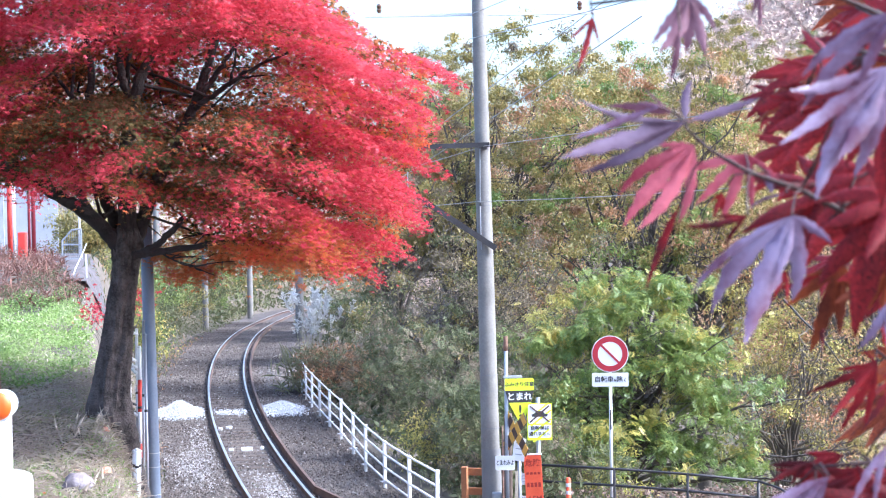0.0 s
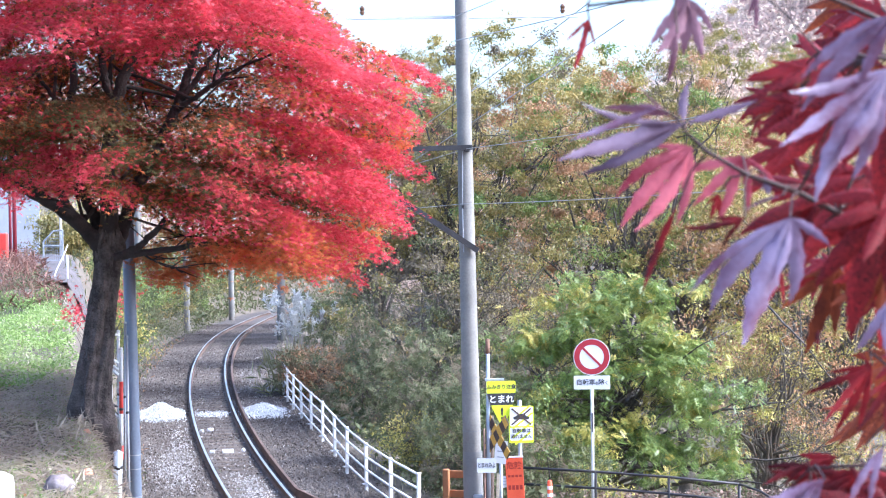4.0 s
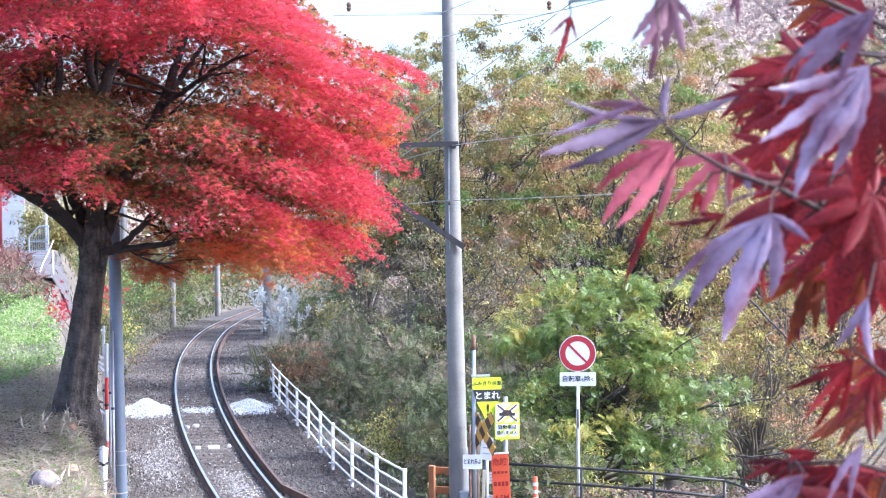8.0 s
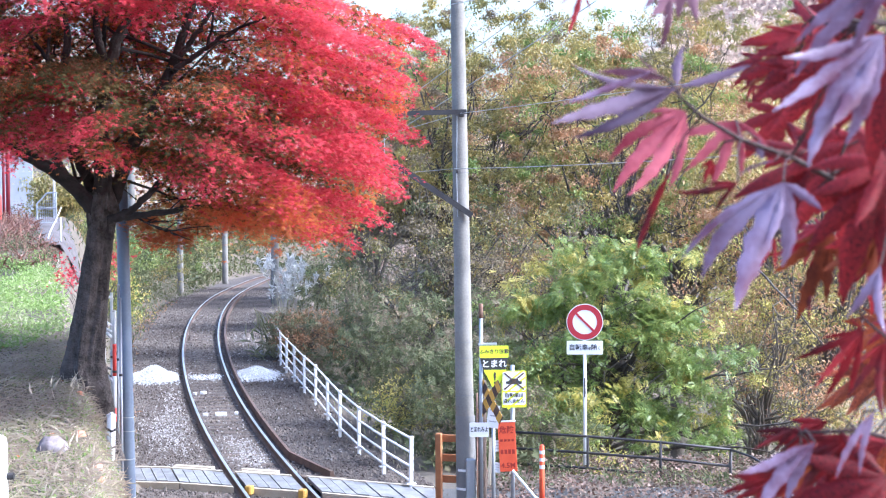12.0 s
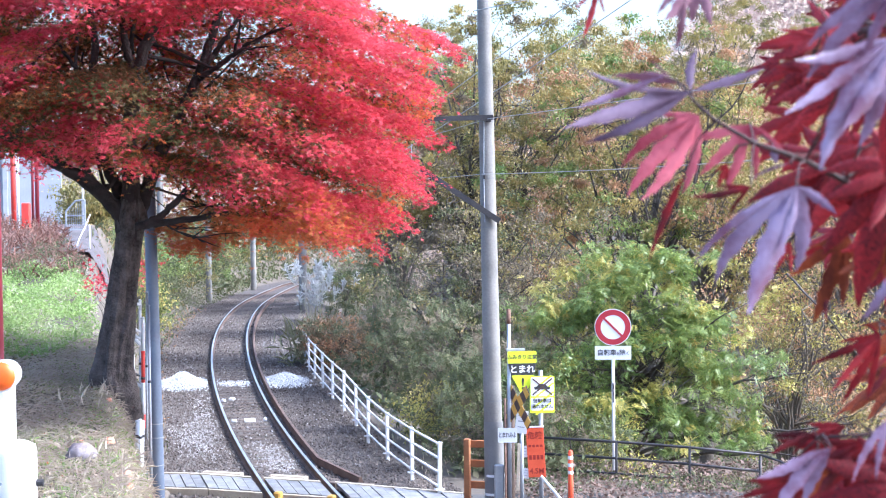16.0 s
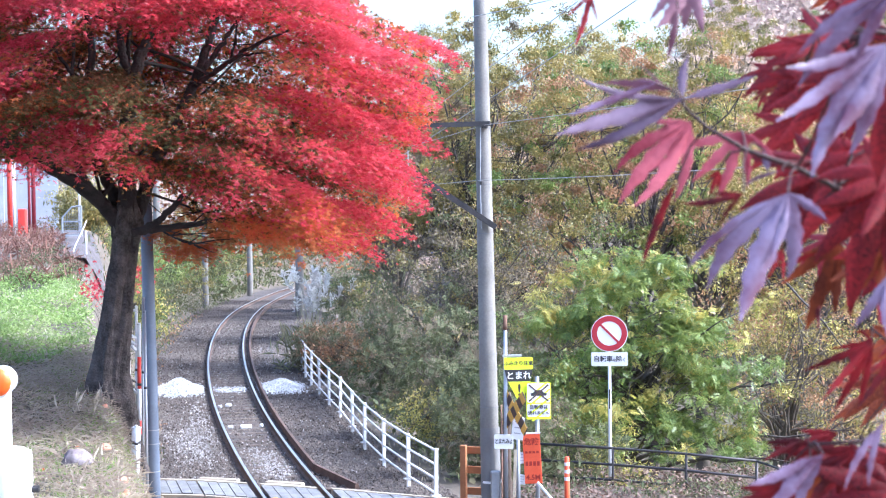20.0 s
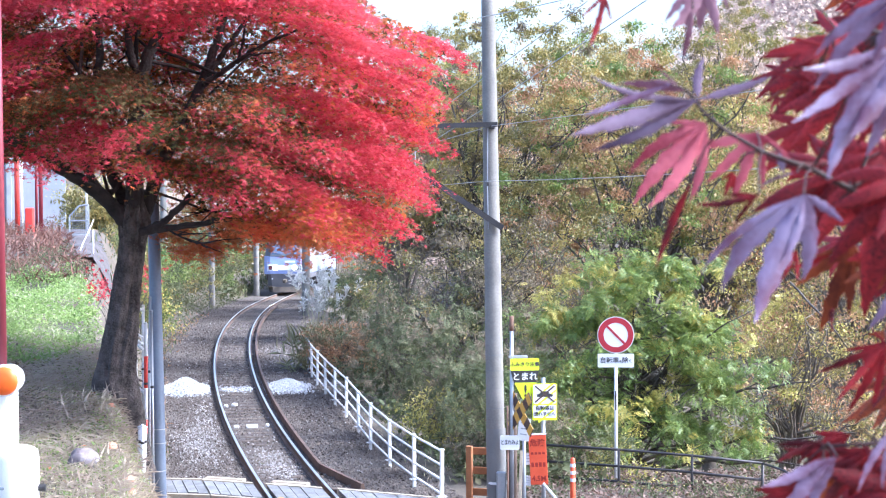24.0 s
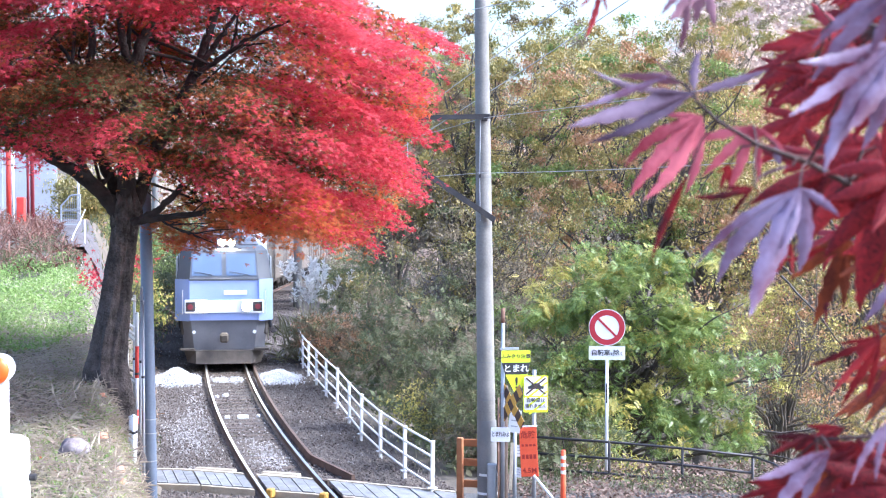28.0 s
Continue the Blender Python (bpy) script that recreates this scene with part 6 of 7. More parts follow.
# old white hand rail down the bank
g = Geo().tube([(-7.6, 36.0, 4.72), (-7.45, 34.8, 4.5), (-7.25, 33.3, 4.3), (-7.1, 32.4, 4.2)], 0.012, 8)
rail = thing("bank_hand_rail", "old white hand rail beside the path on the bank", "hand rail")
part("rail", g, WHITE, rail, smooth=True)
for p in ((-7.55, 35.7),):
    part("post", Geo().tube([(p[0], p[1], ground_z(*p) - 0.2), (p[0], p[1], ground_z(*p) + 0.5)], 0.016, 8), WHITE, rail, smooth=True)
# little red shrub behind the trunk
tree("shrub", "small bright red maple shrub behind the trunk", "shrub", gz(-4.0, 20.5), (-4.0, 20.5, ground_z(-4, 20.5) + 0.4), 0.025,
     [(-4.25, 20.5, 4.15, 0.22, 0.3, 0.2), (-3.72, 20.6, 4.25, 0.12, 0.16, 0.18)], 240, 0.04, BARK, MAPLE_RED, 91, limbs=8, twigs=20, clumps=30, clump_r=0.16, leaf=star)

# grass between the rails
def between(x, y):
    n = side_of(x, y)
    return (np.abs(n) < 0.46) & (np.sin(y * 0.9 + 2) + np.sin(y * 2.3) > 0.5)


cover("track_weeds", 12000, (-9.5, -0.5), (33.0, 100.0), (0.04, 0.11), blade_leaf(0.25), DULL_LEAF, 0.6, "low weeds growing between the rails", "weeds", 92, between, 0.03, -0.7, 0.2)
cover("edge_weeds", 22000, (-13.5, -3.5), (34.0, 110.0), (0.08, 0.24), blade_leaf(0.16), DULL_LEAF, 0.6, "low weeds along the edge of the ballast", "weeds", 93, lambda x, y: (side_of(x, y) < -2.0) & (side_of(x, y) > -3.6), 0.15, -0.8, 0.0)
cover("edge_brush", 16000, (-13.5, -3.5), (34.0, 80.0), (0.06, 0.2), blade_leaf(0.12), RUST_LEAF, 0.7, "brown dead stems along the edge of the ballast", "brush", 97, lambda x, y: (side_of(x, y) < -1.9) & (side_of(x, y) > -3.4), 0.2, -0.8, 0.3)
cover("bank_thicket", 36000, (-32.0, -9.0), (70.0, 172.0), (0.25, 0.5), blade_leaf(0.5), OLIVE_LEAF, 0.8, "olive undergrowth on the bank at the bend", "undergrowth", 94, lambda x, y: side_of(x, y) < -4.5, 1.4, -0.2, -0.9)
cover("lip_weeds", 9000, (1.2, 9.5), (28.8, 32.5), (0.05, 0.13), blade_leaf(0.4), DULL_LEAF, 0.7, "low weeds under the dark railing", "weeds", 95, lambda x, y: side_of(x, y) > 3.0, 0.25, -0.4, -0.1)
shrub(-10.3, 49.0, 1.2, 2.2, 3500, (DULL_LEAF, YELLOW_LEAF), 240, "pale green bush beside the pale building", 0.09)
shrub(-8.9, 48.0, 1.0, 1.8, 3000, (GREEN_LEAF, YELLOW_LEAF), 241, "pale green bush beside the pale building", 0.09)

# ---------- the train ----------
LOCO_BLUE = shade("locomotive_blue", (0.27, 0.36, 0.7), (0.37, 0.45, 0.78), 0.8, 0.4, bump=0.03, coat=0.15)
LOCO_GREY = shade("locomotive_grey", (0.12, 0.12, 0.135), (0.2, 0.2, 0.22), 1.2, 0.6, bump=0.08)
CAB_DARK = shade("cab_dark_grey", (0.07, 0.075, 0.09), (0.11, 0.115, 0.13), 1.2, 0.45, bump=0.03)
SIDE_GREY = shade("dusty_side_panel", (0.38, 0.4, 0.44), (0.52, 0.53, 0.56), 0.9, 0.55, bump=0.05)
UNDER = shade("bogie_brown", (0.05, 0.042, 0.036), (0.11, 0.09, 0.075), 3, 0.85, bump=0.3)
WAGON = shade("wagon_brown_grey", (0.09, 0.068, 0.054), (0.18, 0.145, 0.12), 1.5, 0.8, bump=0.2)
RIB = shade("pale_wagon_rib", (0.2, 0.165, 0.14), (0.33, 0.29, 0.255), 3, 0.7, bump=0.1)
BAND = shade("white_band", (0.7, 0.72, 0.78), (0.8, 0.82, 0.86), 3, 0.35, bump=0.02)
HEADLIGHT = glow("headlight_glow", (1.0, 0.84, 0.58), 160.0)
SCREEN = shade("cab_window_glass", (0.2, 0.25, 0.33), (0.3, 0.35, 0.44), 0.7, 0.12, 0.7, 0.0)


def loft(sections):
    """A skin over outlines (height, points in x and y) of equal count, closed below and above."""
    g = Geo()
    k = len(sections[0][1])
    vs = [(x, y, z) for z, pts in sections for x, y in pts]
    fs = [tuple(range(k))[::-1], tuple((len(sections) - 1) * k + j for j in range(k))]
    for i in range(len(sections) - 1):
        for j in range(k):
            fs.append((i * k + j, i * k + (j + 1) % k, (i + 1) * k + (j + 1) % k, (i + 1) * k + j))
    return g.add(vs, fs)


def plan(w, nose, y0, y1, back):
    return [(-nose, y0), (nose, y0), (w, y1), (w, back), (-w, back), (-w, y1)]


def bogie(parent, y):
    B = part("bogie", Geo().box((0.98, y, 0.62), (0.14, 2.9, 0.34), 0.05).box((-0.98, y, 0.62), (0.14, 2.9, 0.34), 0.05).box((0, y, 0.7), (1.9, 0.5, 0.3), 0.05)
             .box((1.02, y, 0.85), (0.2, 0.6, 0.2), 0.04).box((-1.02, y, 0.85), (0.2, 0.6, 0.2), 0.04), UNDER, parent)
    for dy in (-1.1, 1.1):
        for sx in (-0.565, 0.565):
            part("wheel", Geo().tube([(sx - 0.06, y + dy, 0.43), (sx + 0.06, y + dy, 0.43)], 0.425, 22), UNDER, B)
        part("axle", Geo().tube([(-0.95, y + dy, 0.43), (0.95, y + dy, 0.43)], 0.08, 10), UNDER, B)


def loco_unit(front):
    u = thing("locomotive" if front else "locomotive_rear_unit", "blue electric freight locomotive with lit headlights" if front else "rear unit of the blue electric freight locomotive", "train")
    back = 12.1
    part("body", loft([(1.32, plan(1.39, 0.98, 0.02, 0.42, back)), (2.47, plan(1.39, 0.98, 0.0, 0.4, back))]), LOCO_BLUE, u, "lavender-blue lower body")
    part("cab", loft([(2.47, plan(1.37, 0.98, 0.03, 0.42, 2.1)), (3.3, plan(1.24, 0.92, 0.36, 0.7, 2.1)), (3.42, plan(1.12, 0.85, 0.5, 0.8, 2.1))]), CAB_DARK, u, "dark grey cab")
    part("upper_side", loft([(2.47, [(-1.37, 2.1), (1.37, 2.1), (1.37, back), (-1.37, back)]), (3.25, [(-1.3, 2.1), (1.3, 2.1), (1.3, back), (-1.3, back)]), (3.42, [(-1.1, 2.1), (1.1, 2.1), (1.1, back), (-1.1, back)])]), SIDE_GREY, u, "pale grey upper side")
    part("roof", Geo().box((0, 6.6, 3.45), (2.0, 10.2, 0.12), 0.05), LOCO_GREY, u)
    for sx in (-1, 1):
        for i in range(12):
            part("side_rib", Geo().box((sx * 1.395, 2.5 + i * 0.8, 2.2), (0.06, 0.3, 1.7), 0.02), SIDE_GREY, u)
        part("side_sill", Geo().box((sx * 1.36, 6.8, 1.15), (0.08, 10.5, 0.34), 0.02), LOCO_GREY, u)
    part("underframe", Geo().box((0, 6.2, 1.1), (2.5, 11.6, 0.44), 0.04), UNDER, u)
    bogie(u, 2.9)
    bogie(u, 9.4)
    part("transformer_box", Geo().box((0, 6.15, 0.62), (2.3, 2.6, 0.6), 0.06), UNDER, u)
    for i, y in enumerate((3.2, 5.6, 8.2, 10.4)):
        part("roof_equipment", Geo().box((0, y, 3.62), (1.2 - 0.2 * (i % 2), 1.3, 0.3), 0.06), LOCO_GREY, u)
    if not front:
        return u
    part("apron", loft([(0.42, plan(1.16, 0.85, 0.2, 0.5, 1.6)), (1.32, plan(1.22, 0.95, 0.1, 0.42, 1.6))]), LOCO_GREY, u, "grey front apron")
    part("plough", loft([(0.1, plan(1.05, 0.8, -0.28, 0.25, 0.9)), (0.46, plan(1.15, 0.8, -0.1, 0.3, 0.9))]), UNDER, u, "dark curved snow plough")
    part("coupler", Geo().box((0, -0.28, 0.85), (0.24, 0.6, 0.26), 0.05), UNDER, u)
    for sx in (-1, 1):
        part("buffer_step", Geo().box((sx * 1.05, -0.02, 0.5), (0.42, 0.3, 0.06), 0.01), UNDER, u)
        part("marker_lamp", Geo().tube([(sx * 0.86, 0.12, 0.98), (sx * 0.86, 0.05, 0.98)], 0.05, 12), BAND, u)
        # windscreen
        za, zb = 2.6, 3.22
        ya, yb = 0.03 + (za - 2.47) * 0.398 - 0.012, 0.03 + (zb - 2.47) * 0.398 - 0.012
        xs = sorted((sx * 0.07, sx * 0.92))
        xt = sorted((sx * 0.07, sx * 0.88))
        W = part("windscreen", Geo().add([(xs[0], ya, za), (xs[1], ya, za), (xt[1], yb, zb), (xt[0], yb, zb)], [(0, 1, 2, 3)]), SCREEN, u, "cab windscreen reflecting the sky")
        part("wiper", Geo().tube([(sx * 0.5 - 0.35, ya - 0.02, za + 0.12), (sx * 0.5 + 0.2, ya - 0.03, za + 0.02)], 0.012, 6), BLACK, W)
        part("side_window", Geo().box((sx * 1.325, 1.35, 2.86), (0.02, 0.7, 0.55), 0.01, pose(0, 0, 0, 0, 0, 0)), SCREEN, u)
        part("cheek", loft([(1.3, [(sx * 1.395, 0.43), (sx * 1.0, 0.0), (sx * 1.0, -0.015), (sx * 1.4, 0.42)]), (2.5, [(sx * 1.395, 0.41), (sx * 1.0, -0.02), (sx * 1.0, -0.035), (sx * 1.4, 0.4)])]), LOCO_BLUE, u)
        H = part("lamp_box", Geo().box((sx * 0.8, -0.06, 1.72), (0.66, 0.1, 0.4), 0.03), BAND, u, "white lamp box")
        part("headlight", Geo().tube([(sx * 0.64, -0.1, 1.72), (sx * 0.64, -0.135, 1.72)], 0.125, 20), HEADLIGHT, H, "round lit headlight")
        part("lamp_recess", Geo().box((sx * 0.95, -0.105, 1.72), (0.27, 0.02, 0.28), 0.008), DARK_STEEL, H, "dark recess of the tail lamp")
        part("headlight_rim", Geo().tube([(sx * 0.64, -0.1, 1.72), (sx * 0.64, -0.125, 1.72)], 0.15, 20), GALV, H)
        part("tail_lamp", Geo().tube([(sx * 0.96, -0.1, 1.72), (sx * 0.96, -0.13, 1.72)], 0.08, 16), MAROON, H)
        part("hand_rail", Geo().tube([(sx * 1.18, 0.1, 1.5), (sx * 1.18, 0.1, 2.2)], 0.014, 6), BAND, u)
    part("band", Geo().box((0, -0.03, 1.72), (0.98, 0.06, 0.36), 0.01), BAND, u, "white band between the headlights")
    part("window_sill", Geo().box((0, 0.0, 2.5), (1.98, 0.06, 0.07), 0.015), CAB_DARK, u)
    part("maker_mark", Geo().box((0.32, -0.012, 2.12), (0.66, 0.012, 0.13), 0.003), BAND, u, "white lettering block")
    T = part("roof_lamp_box", Geo().box((0.08, 0.6, 3.52), (0.62, 0.36, 0.26), 0.05), LOCO_GREY, u)
    for dx in (-0.06, 0.22):
        part("headlight", Geo().tube([(dx, 0.42, 3.53), (dx, 0.4, 3.53)], 0.09, 18), HEADLIGHT, T, "round lit roof headlight")
    part("horn", Geo().tube([(-0.5, 0.7, 3.5), (-0.5, 0.5, 3.5)], [0.02, 0.05], 10), LOCO_GREY, u)
    return u


def wagon():
    u = thing("freight_wagon", "brown-grey open freight wagon with pale upright ribs", "train", None, "wagons of the train")
    part("body", Geo().box((0, 6.4, 2.05), (2.5, 12.2, 2.3), 0.03), WAGON, u)
    part("underframe", Geo().box((0, 6.4, 0.85), (2.3, 12.4, 0.24), 0.03), UNDER, u)
    part("top_rail", Geo().box((1.27, 6.4, 3.15), (0.1, 12.3, 0.14), 0.02), RIB, u)
    part("top_rail", Geo().box((-1.27, 6.4, 3.15), (0.1, 12.3, 0.14), 0.02), RIB, u)
    for sx in (-1, 1):
        for i in range(13):
            part("rib", Geo().box((sx * 1.29, 0.5 + i * 0.98, 2.05), (0.1, 0.16, 2.25), 0.02), RIB, u)
    bogie(u, 2.4)
    bogie(u, 10.4)
    return u


loco = loco_unit(True)
rear = loco_unit(False)
wagons = [wagon()]
for i in range(4):
    wagons.append(copy_thing(wagons[0], pose(0, 0, 0)))


def rake(s):
    """Pose of a vehicle whose front stands at s along the line; it looks down the line towards smaller s."""
    a, b = on_track(s + 2.6)[0], on_track(s + 9.8)[0]
    d = Vector(b) - Vector(a)
    yaw = math.degrees(math.atan2(-d.x, d.y))
    p = Vector(a) - d.normalized() * 2.6
    return pose(p.x, p.y, p.z, math.degrees(math.atan2(d.z, math.hypot(d.x, d.y))), 0, yaw)


# how far along the line the locomotive's front stands
RUN = [(0.0, 494.0), (10.0, 325.0), (18.0, 190.0), (21.5, 131.0), (22.5, 114.0), (23.5, 97.0), (24.2, 85.0), (25.2, 67.3), (26.2, 51.0), (27.2, 36.4), (28.0, 24.7)]


def front_at(t):
    ts, ss = np.array([r[0] for r in RUN]), np.array([r[1] for r in RUN])
    i = int(np.clip(np.searchsorted(ts, t) - 1, 0, len(ts) - 2))
    m = np.gradient(ss, ts)
    h = ts[i + 1] - ts[i]
    u = (t - ts[i]) / h
    return float((2 * u**3 - 3 * u**2 + 1) * ss[i] + (u**3 - 2 * u**2 + u) * h * m[i] + (-2 * u**3 + 3 * u**2) * ss[i + 1] + (u**3 - u**2) * h * m[i + 1])

# ---------- the maple branch close to the camera ----------
def spray_material(name, a, b, through_light, rough, gloss):
    """A maple leaf seen close by: blotched between two tones, with fine grain and a satin surface that lets light through."""
    m = bpy.data.materials.new(name)
    m.use_nodes = True
    n, l = m.node_tree.nodes, m.node_tree.links
    p = n["Principled BSDF"]
    co, info, shift = n.new("ShaderNodeTexCoord"), n.new("ShaderNodeObjectInfo"), n.new("ShaderNodeVectorMath")
    shift.operation = "ADD"
    l.new(co.outputs["Object"], shift.inputs[0])
    l.new(info.outputs["Random"], shift.inputs[1])
    big, fine = n.new("ShaderNodeTexNoise"), n.new("ShaderNodeTexNoise")
    for node, scale, detail in ((big, 42.0, 2.0), (fine, 420.0, 3.0)):
        node.inputs["Scale"].default_value, node.inputs["Detail"].default_value = scale, detail
        l.new(shift.outputs[0], node.inputs["Vector"])
    both, ramp, mix = n.new("ShaderNodeMath"), n.new("ShaderNodeMapRange"), n.new("ShaderNodeMix")
    both.operation, both.inputs[1].default_value = "MULTIPLY_ADD", 0.3
    l.new(fine.outputs["Fac"], both.inputs[0])
    l.new(big.outputs["Fac"], both.inputs[2])
    ramp.inputs[1].default_value, ramp.inputs[2].default_value = 0.48, 0.82
    l.new(both.outputs[0], ramp.inputs[0])
    mix.data_type = "RGBA"
    mix.inputs[6].default_value, mix.inputs[7].default_value = (*a, 1), (*b, 1)
    l.new(ramp.outputs[0], mix.inputs[0])
    l.new(mix.outputs[2], p.inputs["Base Color"])
    p.inputs["Roughness"].default_value, p.inputs["Specular IOR Level"].default_value = rough, gloss
    bp = n.new("ShaderNodeBump")
    bp.inputs["Strength"].default_value, bp.inputs["Distance"].default_value = 0.3, 0.001
    l.new(fine.outputs["Fac"], bp.inputs["Height"])
    l.new(bp.outputs[0], p.inputs["Normal"])
    tr, mixs = n.new("ShaderNodeBsdfTranslucent"), n.new("ShaderNodeMixShader")
    l.new(mix.outputs[2], tr.inputs[0])
    mixs.inputs[0].default_value = through_light
    l.new(p.outputs[0], mixs.inputs[1])
    l.new(tr.outputs[0], mixs.inputs[2])
    l.new(mixs.outputs[0], n["Material Output"].inputs[0])
    return m


# lavender is the sky's reflection on red leaves, put into the base colour
SKY_SHEEN = spray_material("sky_sheen_leaf", (0.12, 0.04, 0.08), (0.27, 0.2, 0.315), 0.24, 0.32, 0.6)
SCARLET = spray_material("scarlet_leaf", (0.13, 0.008, 0.011), (0.42, 0.028, 0.035), 0.38, 0.42, 0.4)
CRIMSON = spray_material("crimson_leaf", (0.06, 0.006, 0.009), (0.27, 0.015, 0.02), 0.36, 0.45, 0.3)
ROSE = spray_material("rose_leaf", (0.26, 0.025, 0.045), (0.58, 0.14, 0.18), 0.42, 0.42, 0.4)
RUSSET = spray_material("russet_leaf", (0.09, 0.018, 0.01), (0.32, 0.07, 0.022), 0.36, 0.45, 0.25)
PURPLE = spray_material("purple_brown_leaf", (0.15, 0.05, 0.07), (0.3, 0.15, 0.19), 0.36, 0.42, 0.4)
# the same sky sheen in colour, darkened for a leaf in shade
DIM_SHEEN = spray_material("dim_sheen_leaf", (0.06, 0.024, 0.046), (0.19, 0.125, 0.185), 0.2, 0.35, 0.5)
TWIG = shade("twig", (0.025, 0.009, 0.009), (0.06, 0.022, 0.018), 60, 0.7, bump=0.2, fine=300)


def palm_leaf(lobes, droop, fold, wave, spread, seed):
    """A maple leaf of unit length with long pointed toothed lobes, each folded along its midrib and bent its own way; +y is the middle lobe."""
    g = Geo()
    r = np.random.default_rng(seed)
    r_of = {7: [0.4, 0.72, 0.93, 1.0, 0.93, 0.72, 0.4], 5: [0.6, 0.87, 1.0, 0.87, 0.6], 3: [0.5, 1.0, 0.5]}[lobes]
    step = spread / (lobes - 1)
    sag, turn = r.uniform(0.5, 1.5, lobes + 1), r.normal(0, 0.16, lobes + 1)

    def at(i, rad, ang, lift):
        a2 = ang + turn[i] * rad * rad
        return (rad * math.sin(a2), rad * math.cos(a2), -droop * sag[i] * rad * rad + lift + wave * math.sin(3 * ang + 5 * rad + seed) * rad)

    vs, fs = [(0.0, 0.0, 0.0)], []
    ts = [0.3, 0.4, 0.5, 0.6, 0.7, 0.79, 0.87, 0.94]
    ws = [0.098, 0.118, 0.12, 0.11, 0.092, 0.068, 0.044, 0.022]
    sinus = []
    for i in range(lobes + 1):
        a = radians(-spread / 2 + (i - 0.5) * step)
        sinus.append(len(vs))
        vs.append(at(i, 0.27 if 0 < i < lobes else 0.1, a, -fold * 0.08))
    for i in range(lobes):
        a, rl = radians(-spread / 2 + i * step), r_of[i] * r.uniform(0.9, 1.08)
        row = []
        for j, (t, w) in enumerate(zip(ts, ws)):
            w2 = w * rl * (1.0 if j % 2 else 0.84)
            k = len(vs)
            b2 = a + turn[i] * t * t
            for sd in (-1, 0, 1):
                p = at(i, t * rl, a, 0.0 if sd == 0 else -fold * w2)
                vs.append((p[0] + sd * w2 * math.cos(b2), p[1] - sd * w2 * math.sin(b2), p[2]))
            row.append(k)
        tip = len(vs)
        vs.append(at(i, rl, a, 0))
        fs += [(0, row[0] + 1, row[0]), (0, row[0] + 2, row[0] + 1), (0, row[0], sinus[i]), (0, sinus[i + 1], row[0] + 2)]
        for j in range(len(row) - 1):
            p, q = row[j], row[j + 1]
            fs += [(p, p + 1, q + 1, q), (p + 1, p + 2, q + 2, q + 1)]
        fs += [(row[-1], row[-1] + 1, tip), (row[-1] + 1, row[-1] + 2, tip)]
    return g.add(vs, fs)


# kinds: hanging, full, narrow, half open, flat; three leaves of each
SHAPES = []
for k in range(3):
    SHAPES.append([palm_leaf(5, 0.34, 0.6, 0.06, 118.0, k), palm_leaf(7, 0.32, 0.7, 0.05, 246.0, 10 + k), palm_leaf(3, 0.25, 1.2, 0.04, 70.0, 20 + k),
                   palm_leaf(7, 0.3, 0.6, 0.07, 190.0, 30 + k), palm_leaf(7, 0.08, 0.5, 0.04, 246.0, 40 + k)])
LEAF_MESH = {}
branch = thing("maple_branch", "overhanging maple branch with red and purple-tinged leaves", "branch")
TWIGS = [
    [(0.2652, 0.850, 5.3139), (0.2369, 0.850, 5.3338), (0.2029, 0.850, 5.3550), (0.1830, 0.850, 5.3655), (0.1575, 0.850, 5.3746), (0.1377, 0.850, 5.3862), (0.1269, 0.850, 5.3961)],
    [(0.2928, 0.900, 5.4074), (0.2628, 0.900, 5.4464), (0.2088, 0.900, 5.4704), (0.1293, 0.900, 5.4710), (0.0828, 0.900, 5.4659)],
    [(0.3091, 0.950, 5.2614), (0.2711, 0.950, 5.2550), (0.2457, 0.950, 5.2756)],
    [(0.2964, 0.930, 5.1828), (0.2654, 0.930, 5.2076), (0.2375, 0.930, 5.2153), (0.2065, 0.930, 5.2138)],
    [(0.3091, 0.950, 5.4102), (0.2742, 0.950, 5.4387), (0.2457, 0.950, 5.4419), (0.2172, 0.950, 5.4450)],
]
for pts in TWIGS:
    n = len(pts)
    part("twig", Geo().tube(pts, [0.002 - 0.0012 * i / (n - 1) for i in range(n)], 8), TWIG, branch, smooth=True)
# the stem that carries the branch, beside the camera
part("stem", Geo().tube([(0.62, 0.98, ground_z(0.62, 0.98) - 0.1), (0.5, 0.95, 4.4), (0.36, 0.92, 5.05), (0.28, 0.87, 5.3), (0.29, 0.9, 5.5)], [0.02, 0.014, 0.008, 0.004, 0.003], 8), TWIG, branch, smooth=True)
for pts in TWIGS:
    a = Vector(pts[0])
    part("twig", Geo().tube([a, (a + Vector((0.29, 0.9, 5.32))) / 2, (0.29, 0.9, 5.32 + 0.3 * (a.z - 5.32))], 0.0025, 6), TWIG, branch, smooth=True)
joints = [Vector(p) for pts in TWIGS for p in pts]


